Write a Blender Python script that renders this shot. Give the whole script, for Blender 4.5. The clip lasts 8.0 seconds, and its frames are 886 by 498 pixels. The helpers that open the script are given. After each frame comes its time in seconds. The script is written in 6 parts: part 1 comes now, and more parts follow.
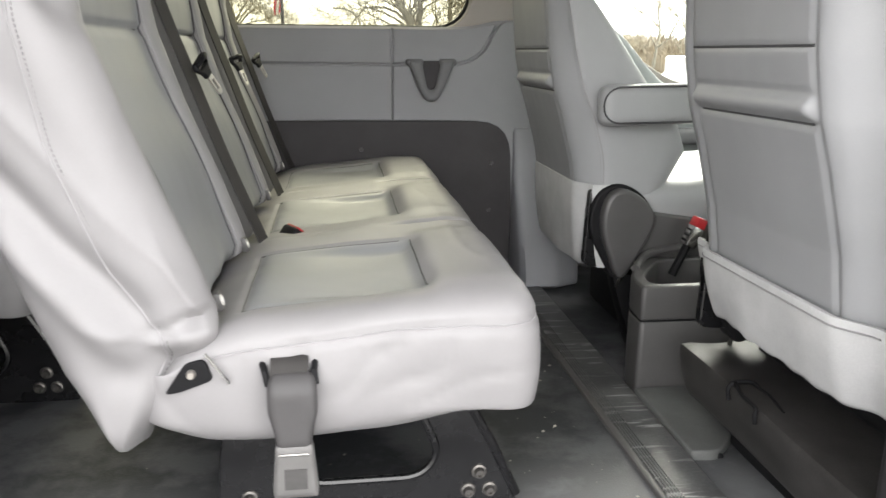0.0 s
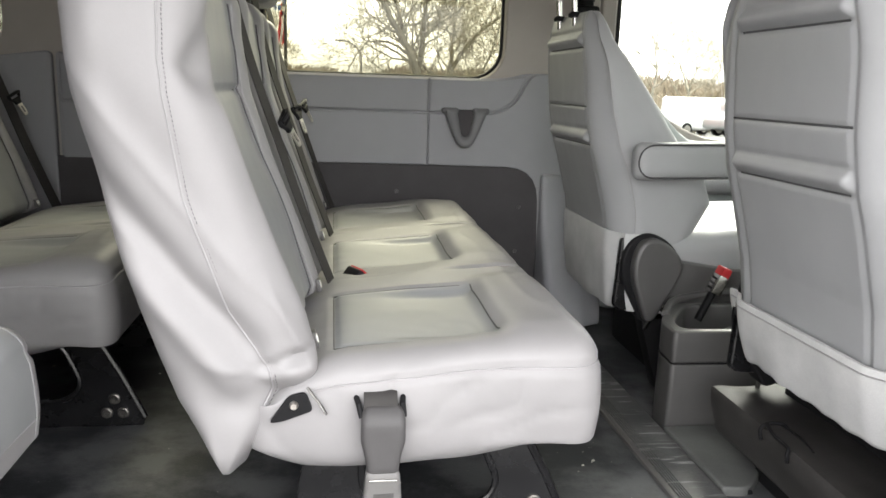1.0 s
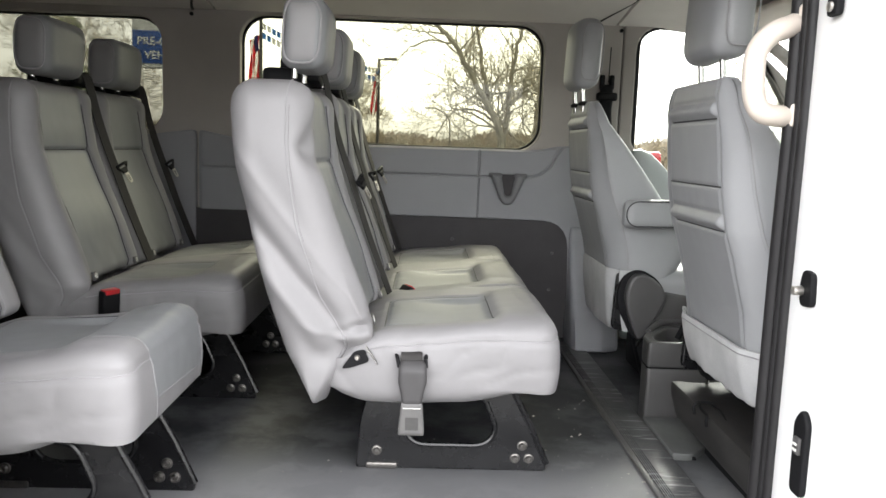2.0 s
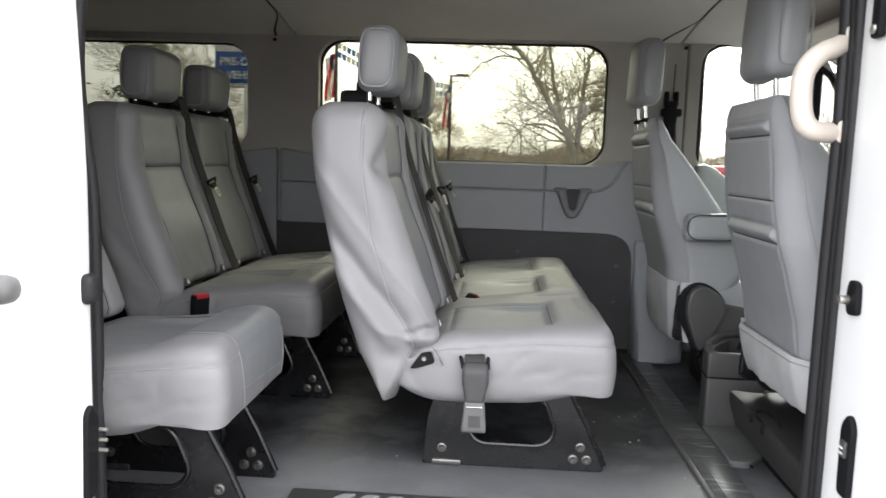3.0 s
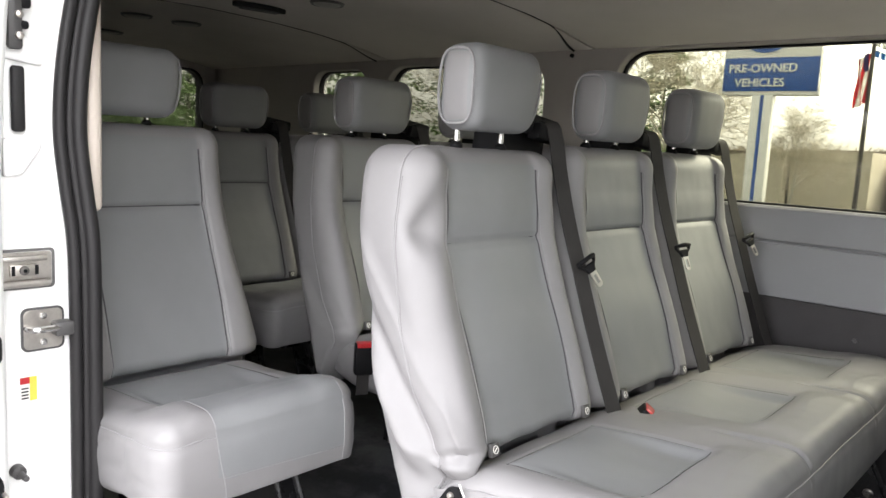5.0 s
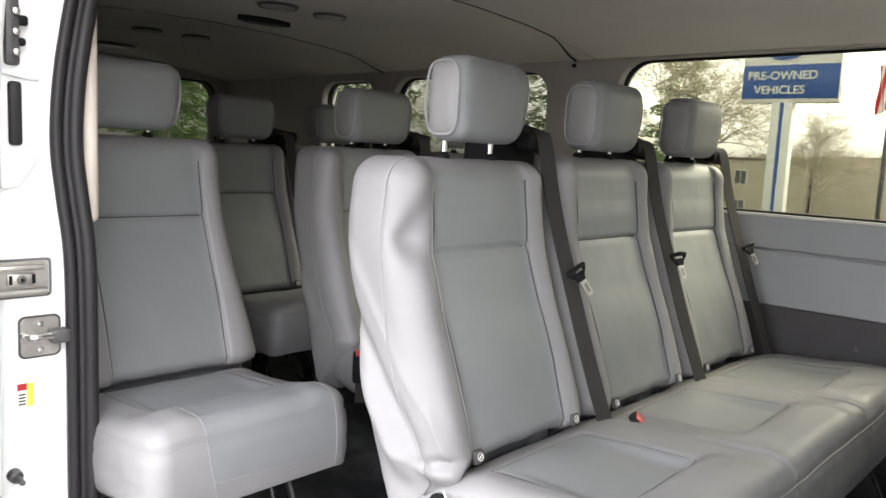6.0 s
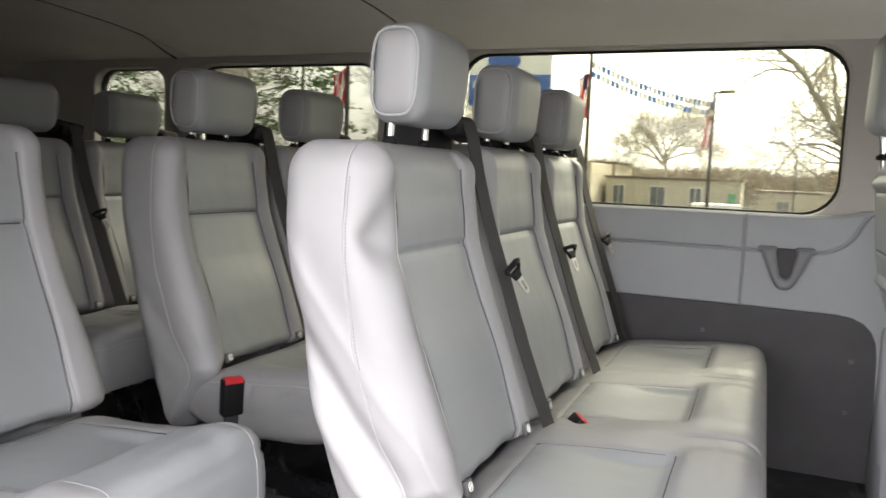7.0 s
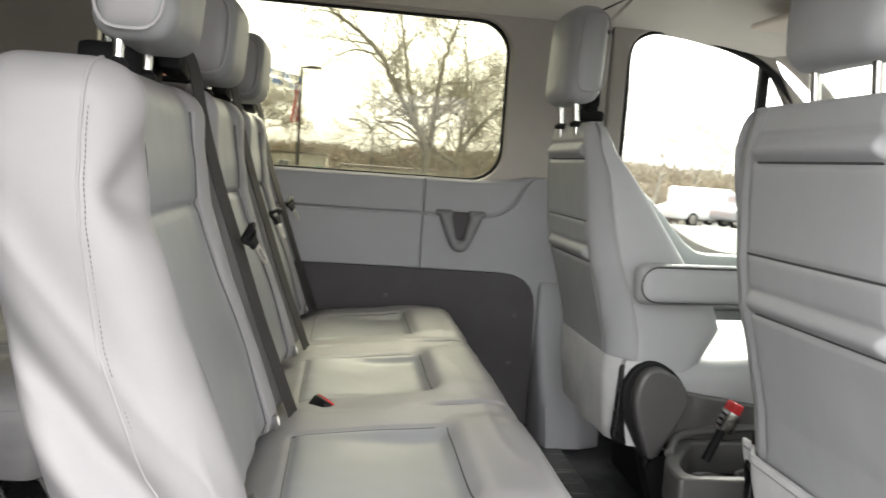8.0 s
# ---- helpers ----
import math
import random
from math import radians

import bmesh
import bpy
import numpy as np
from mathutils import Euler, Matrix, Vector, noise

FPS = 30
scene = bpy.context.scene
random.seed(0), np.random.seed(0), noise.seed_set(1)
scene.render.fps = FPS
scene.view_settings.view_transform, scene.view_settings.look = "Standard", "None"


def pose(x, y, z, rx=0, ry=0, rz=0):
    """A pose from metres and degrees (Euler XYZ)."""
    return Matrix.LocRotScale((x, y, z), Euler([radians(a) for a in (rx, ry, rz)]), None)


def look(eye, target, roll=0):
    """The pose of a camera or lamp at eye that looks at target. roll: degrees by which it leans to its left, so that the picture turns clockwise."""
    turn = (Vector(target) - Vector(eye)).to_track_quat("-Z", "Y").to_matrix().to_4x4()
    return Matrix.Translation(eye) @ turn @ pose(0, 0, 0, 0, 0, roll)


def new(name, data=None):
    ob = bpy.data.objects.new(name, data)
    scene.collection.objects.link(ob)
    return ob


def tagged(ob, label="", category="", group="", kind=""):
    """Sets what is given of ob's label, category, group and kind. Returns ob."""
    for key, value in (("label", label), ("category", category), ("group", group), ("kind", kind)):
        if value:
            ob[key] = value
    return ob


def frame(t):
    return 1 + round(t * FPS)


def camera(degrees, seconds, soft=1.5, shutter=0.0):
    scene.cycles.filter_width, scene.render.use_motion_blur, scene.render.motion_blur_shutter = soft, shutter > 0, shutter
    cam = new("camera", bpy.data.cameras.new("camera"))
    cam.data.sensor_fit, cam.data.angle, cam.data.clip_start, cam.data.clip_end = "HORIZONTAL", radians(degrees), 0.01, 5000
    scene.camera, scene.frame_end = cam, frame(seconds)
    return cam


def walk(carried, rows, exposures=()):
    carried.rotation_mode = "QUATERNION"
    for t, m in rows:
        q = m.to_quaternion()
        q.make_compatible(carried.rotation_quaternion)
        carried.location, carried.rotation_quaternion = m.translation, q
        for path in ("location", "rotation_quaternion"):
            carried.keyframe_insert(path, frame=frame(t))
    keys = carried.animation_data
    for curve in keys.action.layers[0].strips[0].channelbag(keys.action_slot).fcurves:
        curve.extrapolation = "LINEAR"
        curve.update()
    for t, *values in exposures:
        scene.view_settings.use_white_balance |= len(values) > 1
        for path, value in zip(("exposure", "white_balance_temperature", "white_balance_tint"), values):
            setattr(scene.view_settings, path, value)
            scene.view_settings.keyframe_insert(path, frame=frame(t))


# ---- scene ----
cam = camera(60.6, 8.0, shutter=0.2)
METRES, EYE, TILT, LEAN, TURN = 3.0, 0.70, -14.5, -0.4, -7.9
ROWS = [
    (0.0, 0.0, 0.0, 0.0, 0.0, 0.0, -0.0),
    (0.5, -0.0437, -0.0143, 0.008, -0.93, -0.88, -0.05),
    (1.0, -0.0397, -0.0381, 0.0071, -0.55, 2.39, -1.47),
    (1.5, 0.0001, -0.1387, -0.0127, 3.69, 4.92, -2.95),
    (3.0, 0.0256, -0.2725, -0.0444, 11.06, 7.69, -4.26),
    (3.5, 0.0796, -0.1737, -0.0109, 22.9, 5.84, -8.02),
    (4.0, 0.1171, -0.0843, 0.0291, 33.23, 3.08, -10.24),
    (4.5, 0.1538, -0.0352, 0.059, 41.88, 2.24, -12.54),
    (6.0, 0.2188, 0.0041, 0.0719, 49.84, 2.58, -13.66),
    (6.5, 0.1633, -0.0096, 0.057, 41.82, 4.51, -12.4),
    (7.0, 0.0788, -0.028, 0.0482, 29.78, 6.94, -9.29),
    (7.5, 0.0295, -0.006, 0.0489, 16.1, 8.15, -6.65),
    (8.0, -0.0261, 0.0075, 0.0418, -0.37, 8.26, -3.72),
]
# rows beside the long glides
MORE = [
    (1.7, look((-0.052, -0.544, 0.768), (0.043, 1.431, 0.470), 2.3)),
    (2.8, look((-0.069, -0.892, 0.791), (-0.113, 1.094, 0.555), 1.3)),
    (4.7, look((0.518, -0.074, 0.902), (-0.703, 1.484, 0.615), 3.1)),
    (5.8, look((0.675, -0.032, 0.914), (-0.708, 1.391, 0.667), 2.5)),
]
path = [(t, pose(0, 0, EYE, TILT, LEAN, TURN) @ pose(METRES * x, METRES * y, METRES * z, 90 + pitch, roll, yaw)) for t, x, y, z, yaw, pitch, roll in ROWS]
walk(cam, sorted(path + MORE, key=lambda row: row[0]), [(0.0, 4.18, 6800, 11), (1.7, 4.08, 6700, 11), (2.8, 3.63, 6450, 11), (3.4, 3.88, 6460, 12.5), (4.0, 4.19, 6480, 12.5), (4.7, 4.29, 6650, 12.5), (6.0, 4.33, 6600, 12.5), (6.5, 4.43, 6620, 12.5), (7.0, 4.49, 6650, 12.5), (7.5, 4.38, 6700, 11), (8.0, 4.15, 6800, 11)])

# world, sun, exposure
world = bpy.data.worlds.new("overcast_sky")
scene.world = world
world.use_nodes = True
wn, wl = world.node_tree.nodes, world.node_tree.links
sky = wn.new("ShaderNodeTexSky")
sky.sky_type, sky.sun_disc = "NISHITA", False
sky.sun_elevation, sky.sun_rotation = radians(46), radians(20)
sky.air_density, sky.dust_density, sky.ozone_density = 1.2, 4.0, 1.0
pale = wn.new("ShaderNodeHueSaturation")
pale.inputs["Saturation"].default_value = 0.12
wl.new(sky.outputs[0], pale.inputs["Color"])
wl.new(pale.outputs[0], wn["Background"].inputs["Color"])
wn["Background"].inputs["Strength"].default_value = 0.138

sun = new("sun", bpy.data.lights.new("sun", "SUN"))
sun.data.energy, sun.data.angle, sun.data.color = 1.5, radians(40), (1.0, 0.97, 0.93)
sun.matrix_world = look((2.0, 5.5, 6.05), (0, 0, 0))


# ---- materials ----
def mat(name, color, rough=0.5, metal=0.0, spread=0.12, scale=6.0, fine=180.0, bump=0.15, depth=0.001, coat=0.0, rand=0.0, tone=None, spec=0.5):
    m = bpy.data.materials.new(name)
    m.use_nodes = True
    n, l = m.node_tree.nodes, m.node_tree.links
    b = n["Principled BSDF"]
    b.inputs["Metallic"].default_value = metal
    b.inputs["Coat Weight"].default_value = coat
    b.inputs["Specular IOR Level"].default_value = spec
    co = n.new("ShaderNodeTexCoord")
    big = n.new("ShaderNodeTexNoise")
    big.inputs["Scale"].default_value, big.inputs["Detail"].default_value, big.inputs["Roughness"].default_value = scale, 6, 0.6
    small = n.new("ShaderNodeTexNoise")
    small.inputs["Scale"].default_value, small.inputs["Detail"].default_value = fine, 3
    l.new(co.outputs["Object"], big.inputs["Vector"])
    l.new(co.outputs["Object"], small.inputs["Vector"])
    ramp = n.new("ShaderNodeValToRGB")
    c2 = tone or tuple(min(1, c * (1 + spread)) for c in color)
    c1 = tuple(c * (1 - spread) for c in color)
    ramp.color_ramp.elements[0].color, ramp.color_ramp.elements[0].position = (*c1, 1), 0.32
    ramp.color_ramp.elements[1].color, ramp.color_ramp.elements[1].position = (*c2, 1), 0.68
    l.new(big.outputs["Fac"], ramp.inputs["Fac"])
    grain = n.new("ShaderNodeMixRGB")
    grain.blend_type = "MULTIPLY"
    grain.inputs["Fac"].default_value = min(1.0, spread * 1.5)
    l.new(ramp.outputs["Color"], grain.inputs["Color1"])
    l.new(small.outputs["Fac"], grain.inputs["Color2"])
    col = grain.outputs["Color"]
    if rand:
        info = n.new("ShaderNodeObjectInfo")
        mr = n.new("ShaderNodeMapRange")
        mr.inputs["To Min"].default_value, mr.inputs["To Max"].default_value = 1 - rand, 1 + rand
        l.new(info.outputs["Random"], mr.inputs["Value"])
        mul = n.new("ShaderNodeMixRGB")
        mul.blend_type, mul.inputs["Fac"].default_value = "MULTIPLY", 1
        l.new(col, mul.inputs["Color1"])
        l.new(mr.outputs["Result"], mul.inputs["Color2"])
        col = mul.outputs["Color"]
    l.new(col, b.inputs["Base Color"])
    rr = n.new("ShaderNodeMapRange")
    rr.inputs["To Min"].default_value, rr.inputs["To Max"].default_value = max(0.02, rough - 0.08), min(1, rough + 0.08)
    l.new(big.outputs["Fac"], rr.inputs["Value"])
    l.new(rr.outputs["Result"], b.inputs["Roughness"])
    if bump:
        bp = n.new("ShaderNodeBump")
        bp.inputs["Strength"].default_value, bp.inputs["Distance"].default_value = bump, depth
        l.new(small.outputs["Fac"], bp.inputs["Height"])
        l.new(bp.outputs["Normal"], b.inputs["Normal"])
    return m


def vinyl(name, color, rough, spread=0.05, spec=0.5):
    """Soft grained vinyl: pebble grain and slow, shallow puckers."""
    m = mat(name, color, rough, spread=spread, scale=5, fine=650, bump=0.0, spec=spec)
    n, l = m.node_tree.nodes, m.node_tree.links
    co = n.new("ShaderNodeTexCoord")
    cell = n.new("ShaderNodeTexVoronoi")
    cell.inputs["Scale"].default_value = 520
    pucker = n.new("ShaderNodeTexNoise")
    pucker.inputs["Scale"].default_value, pucker.inputs["Detail"].default_value = 11, 1.2
    l.new(co.outputs["Object"], cell.inputs["Vector"])
    l.new(co.outputs["Object"], pucker.inputs["Vector"])
    b1, b2 = n.new("ShaderNodeBump"), n.new("ShaderNodeBump")
    b1.inputs["Strength"].default_value, b1.inputs["Distance"].default_value = 0.34, 0.012
    b2.inputs["Strength"].default_value, b2.inputs["Distance"].default_value = 0.07, 0.0006
    l.new(pucker.outputs["Fac"], b1.inputs["Height"])
    l.new(cell.outputs["Distance"], b2.inputs["Height"])
    l.new(b1.outputs["Normal"], b2.inputs["Normal"])
    l.new(b2.outputs["Normal"], n["Principled BSDF"].inputs["Normal"])
    return m


def glass(name, tint):
    m = bpy.data.materials.new(name)
    m.use_nodes = True
    n, l = m.node_tree.nodes, m.node_tree.links
    n.remove(n["Principled BSDF"])
    tr, gl, mx, lw = n.new("ShaderNodeBsdfTransparent"), n.new("ShaderNodeBsdfGlossy"), n.new("ShaderNodeMixShader"), n.new("ShaderNodeLayerWeight")
    tr.inputs["Color"].default_value = (*tint, 1)
    gl.inputs["Roughness"].default_value = 0.02
    lw.inputs["Blend"].default_value = 0.5
    pw, mr = n.new("ShaderNodeMath"), n.new("ShaderNodeMapRange")
    pw.operation, pw.inputs[1].default_value = "POWER", 5.0
    mr.inputs["To Min"].default_value, mr.inputs["To Max"].default_value = 0.02, 0.6
    l.new(lw.outputs["Facing"], pw.inputs[0])
    l.new(pw.outputs[0], mr.inputs["Value"])
    l.new(mr.outputs["Result"], mx.inputs["Fac"])
    l.new(tr.outputs[0], mx.inputs[1])
    l.new(gl.outputs[0], mx.inputs[2])
    l.new(mx.outputs[0], n["Material Output"].inputs["Surface"])
    return m


SEAT = vinyl("seat_vinyl", (0.212, 0.206, 0.210), 0.50)
INSERT = vinyl("seat_insert_vinyl", (0.199, 0.203, 0.209), 0.46)
FRONTSEAT = vinyl("front_seat_vinyl", (0.272, 0.275, 0.282), 0.44)
FLAP = mat("seat_skirt_cloth", (0.43, 0.43, 0.43), 0.92, spread=0.12, scale=9, fine=420, bump=0.35, depth=0.001)
# grey trim paled to carry the strong windscreen light on the driver's door
LITTRIM = mat("lit_door_trim", (0.42, 0.45, 0.45), 0.5, spread=0.06, scale=3, fine=420, bump=0.2, depth=0.0006)
PIPE = mat("seat_piping", (0.245, 0.24, 0.245), 0.5, spread=0.06)
SEAMDARK = mat("seam_shadow_thread", (0.045, 0.045, 0.048), 0.7, spread=0.1)
TRIM = mat("grey_trim_plastic", (0.262, 0.264, 0.280), 0.62, spread=0.06, scale=3, fine=520, bump=0.25, depth=0.0006)
DARK = mat("charcoal_panel", (0.062, 0.059, 0.062), 0.8, spread=0.14, scale=5, fine=300, bump=0.3, depth=0.0008, spec=0.3)
CONSOLE = mat("dark_grey_plastic", (0.068, 0.066, 0.066), 0.42, spread=0.1, scale=8, fine=420, bump=0.25, depth=0.0006)
PILLAR = mat("taupe_pillar_trim", (0.36, 0.335, 0.31), 0.8, spread=0.05, scale=4, fine=420, bump=0.2, depth=0.0006)
LINER = mat("headliner_cloth", (0.60, 0.565, 0.53), 0.95, spread=0.06, scale=2.5, fine=500, bump=0.4, depth=0.001)
BEIGE = mat("beige_handle_plastic", (0.62, 0.55, 0.48), 0.5, spread=0.04)
BLACK = mat("black_painted_steel", (0.008, 0.008, 0.009), 0.27, spread=0.2, scale=14, fine=90, bump=0.12, depth=0.0008, spec=0.5)
BLACKPL = mat("black_plastic", (0.010, 0.010, 0.011), 0.55, spread=0.15, fine=400, spec=0.12)
WEB = mat("belt_webbing", (0.042, 0.040, 0.039), 0.75, spread=0.12, scale=12, fine=700, bump=0.4, depth=0.0006, spec=0.12)
GREYWEB = mat("grey_belt_stalk", (0.11, 0.107, 0.105), 0.55, spread=0.1, scale=20, fine=500, bump=0.25)
SLEEVE = mat("grey_webbing_sleeve", (0.048, 0.046, 0.047), 0.6, spread=0.12, scale=20, fine=500, bump=0.3, depth=0.0006)
PATCH = mat("faded_grey_print", (0.055, 0.053, 0.052), 0.6, spread=0.15, scale=60, bump=0)
HOOKGREY = mat("dark_grey_hook_plastic", (0.15, 0.151, 0.158), 0.55, spread=0.06, scale=6, fine=520, bump=0.2, depth=0.0006)
LID = mat("scuffed_box_plastic", (0.027, 0.025, 0.024), 0.6, spread=0.35, scale=14, fine=300, bump=0.3, depth=0.0006, tone=(0.046, 0.043, 0.042))
RUBBER = mat("seal_rubber", (0.018, 0.017, 0.018), 0.5, spread=0.15, scale=10, fine=200, spec=0.3)
CHROME = mat("chrome", (0.58, 0.57, 0.555), 0.22, 1.0, spread=0.04, bump=0)
BOLTMAT = mat("dark_bolt_steel", (0.20, 0.19, 0.18), 0.35, 0.9, spread=0.15, scale=40, bump=0.1)
STEEL = mat("zinc_plated_steel", (0.55, 0.52, 0.48), 0.38, 0.9, spread=0.12, scale=30, bump=0.1)
WHITE = mat("white_car_paint", (0.85, 0.85, 0.84), 0.25, spread=0.015, scale=2, bump=0, coat=0.5)
RED = mat("red_release_button", (0.45, 0.02, 0.025), 0.4, spread=0.08, bump=0)
LABELY = mat("yellow_label", (0.75, 0.55, 0.08), 0.5, spread=0.05, bump=0)
LABELW = mat("white_print", (0.75, 0.74, 0.70), 0.5, spread=0.05, bump=0)
LENS = mat("lamp_lens_plastic", (0.32, 0.31, 0.29), 0.35, spread=0.06, bump=0)
TINT = glass("privacy_glass", (0.382, 0.385, 0.336))
REARTINT = glass("dark_privacy_glass", (0.27, 0.272, 0.245))
# tint of the unseen right-hand panes, deepened to cut light inside
SIDETINT = glass("light_cutting_glass", (0.10, 0.10, 0.095))
SCREEN = glass("laminated_windscreen_glass", (0.46, 0.48, 0.46))
CLEAR = glass("clear_glass", (0.62, 0.64, 0.62))


def floor_mat():
    """Black ribbed rubber with grey dust, dried mud and damp dark patches."""
    m = mat("rubber_floor", (0.032, 0.034, 0.037), 0.42, spread=0.3, scale=3, fine=260, bump=0.35, depth=0.0012, spec=0.28)
    n, l = m.node_tree.nodes, m.node_tree.links
    b = n["Principled BSDF"]
    old = b.inputs["Base Color"].links[0].from_socket
    co = n.new("ShaderNodeTexCoord")
    dust = n.new("ShaderNodeTexNoise")
    dust.inputs["Scale"].default_value, dust.inputs["Detail"].default_value, dust.inputs["Roughness"].default_value = 4.5, 8, 0.65
    spots = n.new("ShaderNodeTexNoise")
    spots.inputs["Scale"].default_value, spots.inputs["Detail"].default_value, spots.inputs["Roughness"].default_value = 26, 5, 0.7
    l.new(co.outputs["Object"], dust.inputs["Vector"])
    l.new(co.outputs["Object"], spots.inputs["Vector"])
    for tex, lo, hi, colr, top in ((dust, 0.45, 0.58, (0.100, 0.102, 0.105), 0.8), (spots, 0.68, 0.75, (0.30, 0.28, 0.25), 0.75)):
        rng = n.new("ShaderNodeMapRange")
        rng.inputs["From Min"].default_value, rng.inputs["From Max"].default_value, rng.inputs["To Max"].default_value = lo, hi, top
        l.new(tex.outputs["Fac"], rng.inputs["Value"])
        mx = n.new("ShaderNodeMixRGB")
        mx.inputs["Color2"].default_value = (*colr, 1)
        l.new(rng.outputs["Result"], mx.inputs["Fac"])
        l.new(old, mx.inputs["Color1"])
        old = mx.outputs["Color"]
    # paler towards the doorway, the edge broken up by noise
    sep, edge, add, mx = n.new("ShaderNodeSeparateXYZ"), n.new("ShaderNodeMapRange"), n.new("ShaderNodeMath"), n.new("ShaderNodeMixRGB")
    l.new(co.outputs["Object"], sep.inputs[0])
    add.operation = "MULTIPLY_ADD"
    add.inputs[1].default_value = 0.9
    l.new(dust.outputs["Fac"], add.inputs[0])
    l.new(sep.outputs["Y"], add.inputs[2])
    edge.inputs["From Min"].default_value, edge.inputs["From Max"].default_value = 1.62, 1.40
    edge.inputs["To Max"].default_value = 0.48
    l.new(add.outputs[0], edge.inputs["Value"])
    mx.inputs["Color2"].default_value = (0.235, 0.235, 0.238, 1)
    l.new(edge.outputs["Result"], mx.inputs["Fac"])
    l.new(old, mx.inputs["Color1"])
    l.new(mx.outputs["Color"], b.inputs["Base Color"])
    return m


FLOOR = floor_mat()


def strip_mat():
    """Dark rubber with pale scuffs dragged across it."""
    m = mat("scuffed_strip_rubber", (0.110, 0.113, 0.115), 0.36, spread=0.4, scale=9, fine=160, bump=0.3, tone=(0.14, 0.142, 0.14))
    n, l = m.node_tree.nodes, m.node_tree.links
    b = n["Principled BSDF"]
    old = b.inputs["Base Color"].links[0].from_socket
    co, mp, wave, rng, mx = n.new("ShaderNodeTexCoord"), n.new("ShaderNodeMapping"), n.new("ShaderNodeTexNoise"), n.new("ShaderNodeMapRange"), n.new("ShaderNodeMixRGB")
    mp.inputs["Rotation"].default_value = (0, 0, radians(28))
    mp.inputs["Scale"].default_value = (9, 75, 20)
    wave.inputs["Scale"].default_value, wave.inputs["Detail"].default_value, wave.inputs["Distortion"].default_value = 1.0, 5, 0.8
    rng.inputs["From Min"].default_value, rng.inputs["From Max"].default_value, rng.inputs["To Max"].default_value = 0.56, 0.72, 0.75
    mx.inputs["Color2"].default_value = (0.48, 0.485, 0.475, 1)
    l.new(co.outputs["Object"], mp.inputs["Vector"])
    l.new(mp.outputs["Vector"], wave.inputs["Vector"])
    l.new(wave.outputs["Fac"], rng.inputs["Value"])
    l.new(rng.outputs["Result"], mx.inputs["Fac"])
    l.new(old, mx.inputs["Color1"])
    l.new(mx.outputs["Color"], b.inputs["Base Color"])
    return m


STRIP = strip_mat()
MATGREY = mat("grey_floor_mat", (0.10, 0.103, 0.10), 0.7, spread=0.2, scale=12, fine=260, bump=0.4, depth=0.001)
CRUMB = mat("dry_salt_crumbs", (0.42, 0.40, 0.36), 0.9, spread=0.2, bump=0)
ASPHALT = mat("asphalt", (0.075, 0.074, 0.072), 0.9, spread=0.3, scale=0.6, fine=40, bump=0.5, depth=0.004)
JOINT = mat("dark_joint_gap", (0.03, 0.028, 0.026), 0.9, spread=0.1)
BARK = mat("bark", (0.46, 0.43, 0.36), 0.9, spread=0.3, scale=4, fine=40, bump=0.5, depth=0.01)
TWIG = mat("twigs", (0.52, 0.48, 0.39), 0.9, spread=0.25, scale=3, bump=0)
BRUSH = mat("winter_brush", (0.40, 0.335, 0.255), 0.95, spread=0.35, scale=0.8, fine=10, bump=0)
NEEDLE = mat("evergreen_needles", (0.15, 0.225, 0.09), 0.9, spread=0.35, scale=1.0, fine=12, bump=0)
TANWALL = mat("tan_block_wall", (0.52, 0.47, 0.37), 0.9, spread=0.08, scale=0.8, fine=20)
ROOFING = mat("brown_fascia", (0.16, 0.13, 0.10), 0.85, spread=0.12)
REDWALL = mat("red_brick_base", (0.26, 0.08, 0.06), 0.85, spread=0.2)
WINDARK = mat("window_pane_dark", (0.14, 0.15, 0.155), 0.15, spread=0.2, bump=0)
SIGNWHITE = mat("sign_white_panel", (0.72, 0.72, 0.68), 0.4, spread=0.03, bump=0)
SIGNBLUE = mat("sign_blue_panel", (0.035, 0.10, 0.33), 0.4, spread=0.05, bump=0)
POLEMAT = mat("pole_bronze", (0.05, 0.045, 0.04), 0.5, spread=0.1)
FLAGRED = mat("flag_red", (0.58, 0.05, 0.06), 0.8, spread=0.1)
FLAGWHITE = mat("flag_white", (0.75, 0.74, 0.72), 0.8, spread=0.05)
FLAGBLUE = mat("flag_blue", (0.03, 0.04, 0.16), 0.8, spread=0.1)


def sheer(m, share=0.55):
    """Thin cloth: part of the light comes through it."""
    n, l = m.node_tree.nodes, m.node_tree.links
    b = n["Principled BSDF"]
    tl, mx = n.new("ShaderNodeBsdfTranslucent"), n.new("ShaderNodeMixShader")
    mx.inputs["Fac"].default_value = share
    l.new(b.inputs["Base Color"].links[0].from_socket, tl.inputs["Color"])
    l.new(b.outputs[0], mx.inputs[1])
    l.new(tl.outputs[0], mx.inputs[2])
    l.new(mx.outputs[0], n["Material Output"].inputs["Surface"])


for cloth in (FLAGRED, FLAGWHITE, FLAGBLUE):
    sheer(cloth)
PENBLUE = mat("pennant_blue", (0.06, 0.25, 0.55), 0.5, spread=0.1)
sheer(PENBLUE)
sheer(NEEDLE, 0.4)
CARRED = mat("red_car_paint", (0.45, 0.02, 0.025), 0.25, spread=0.05, bump=0, coat=0.6)
CARSILVER = mat("silver_car_paint", (0.5, 0.51, 0.52), 0.3, 0.4, spread=0.03, bump=0, coat=0.6)
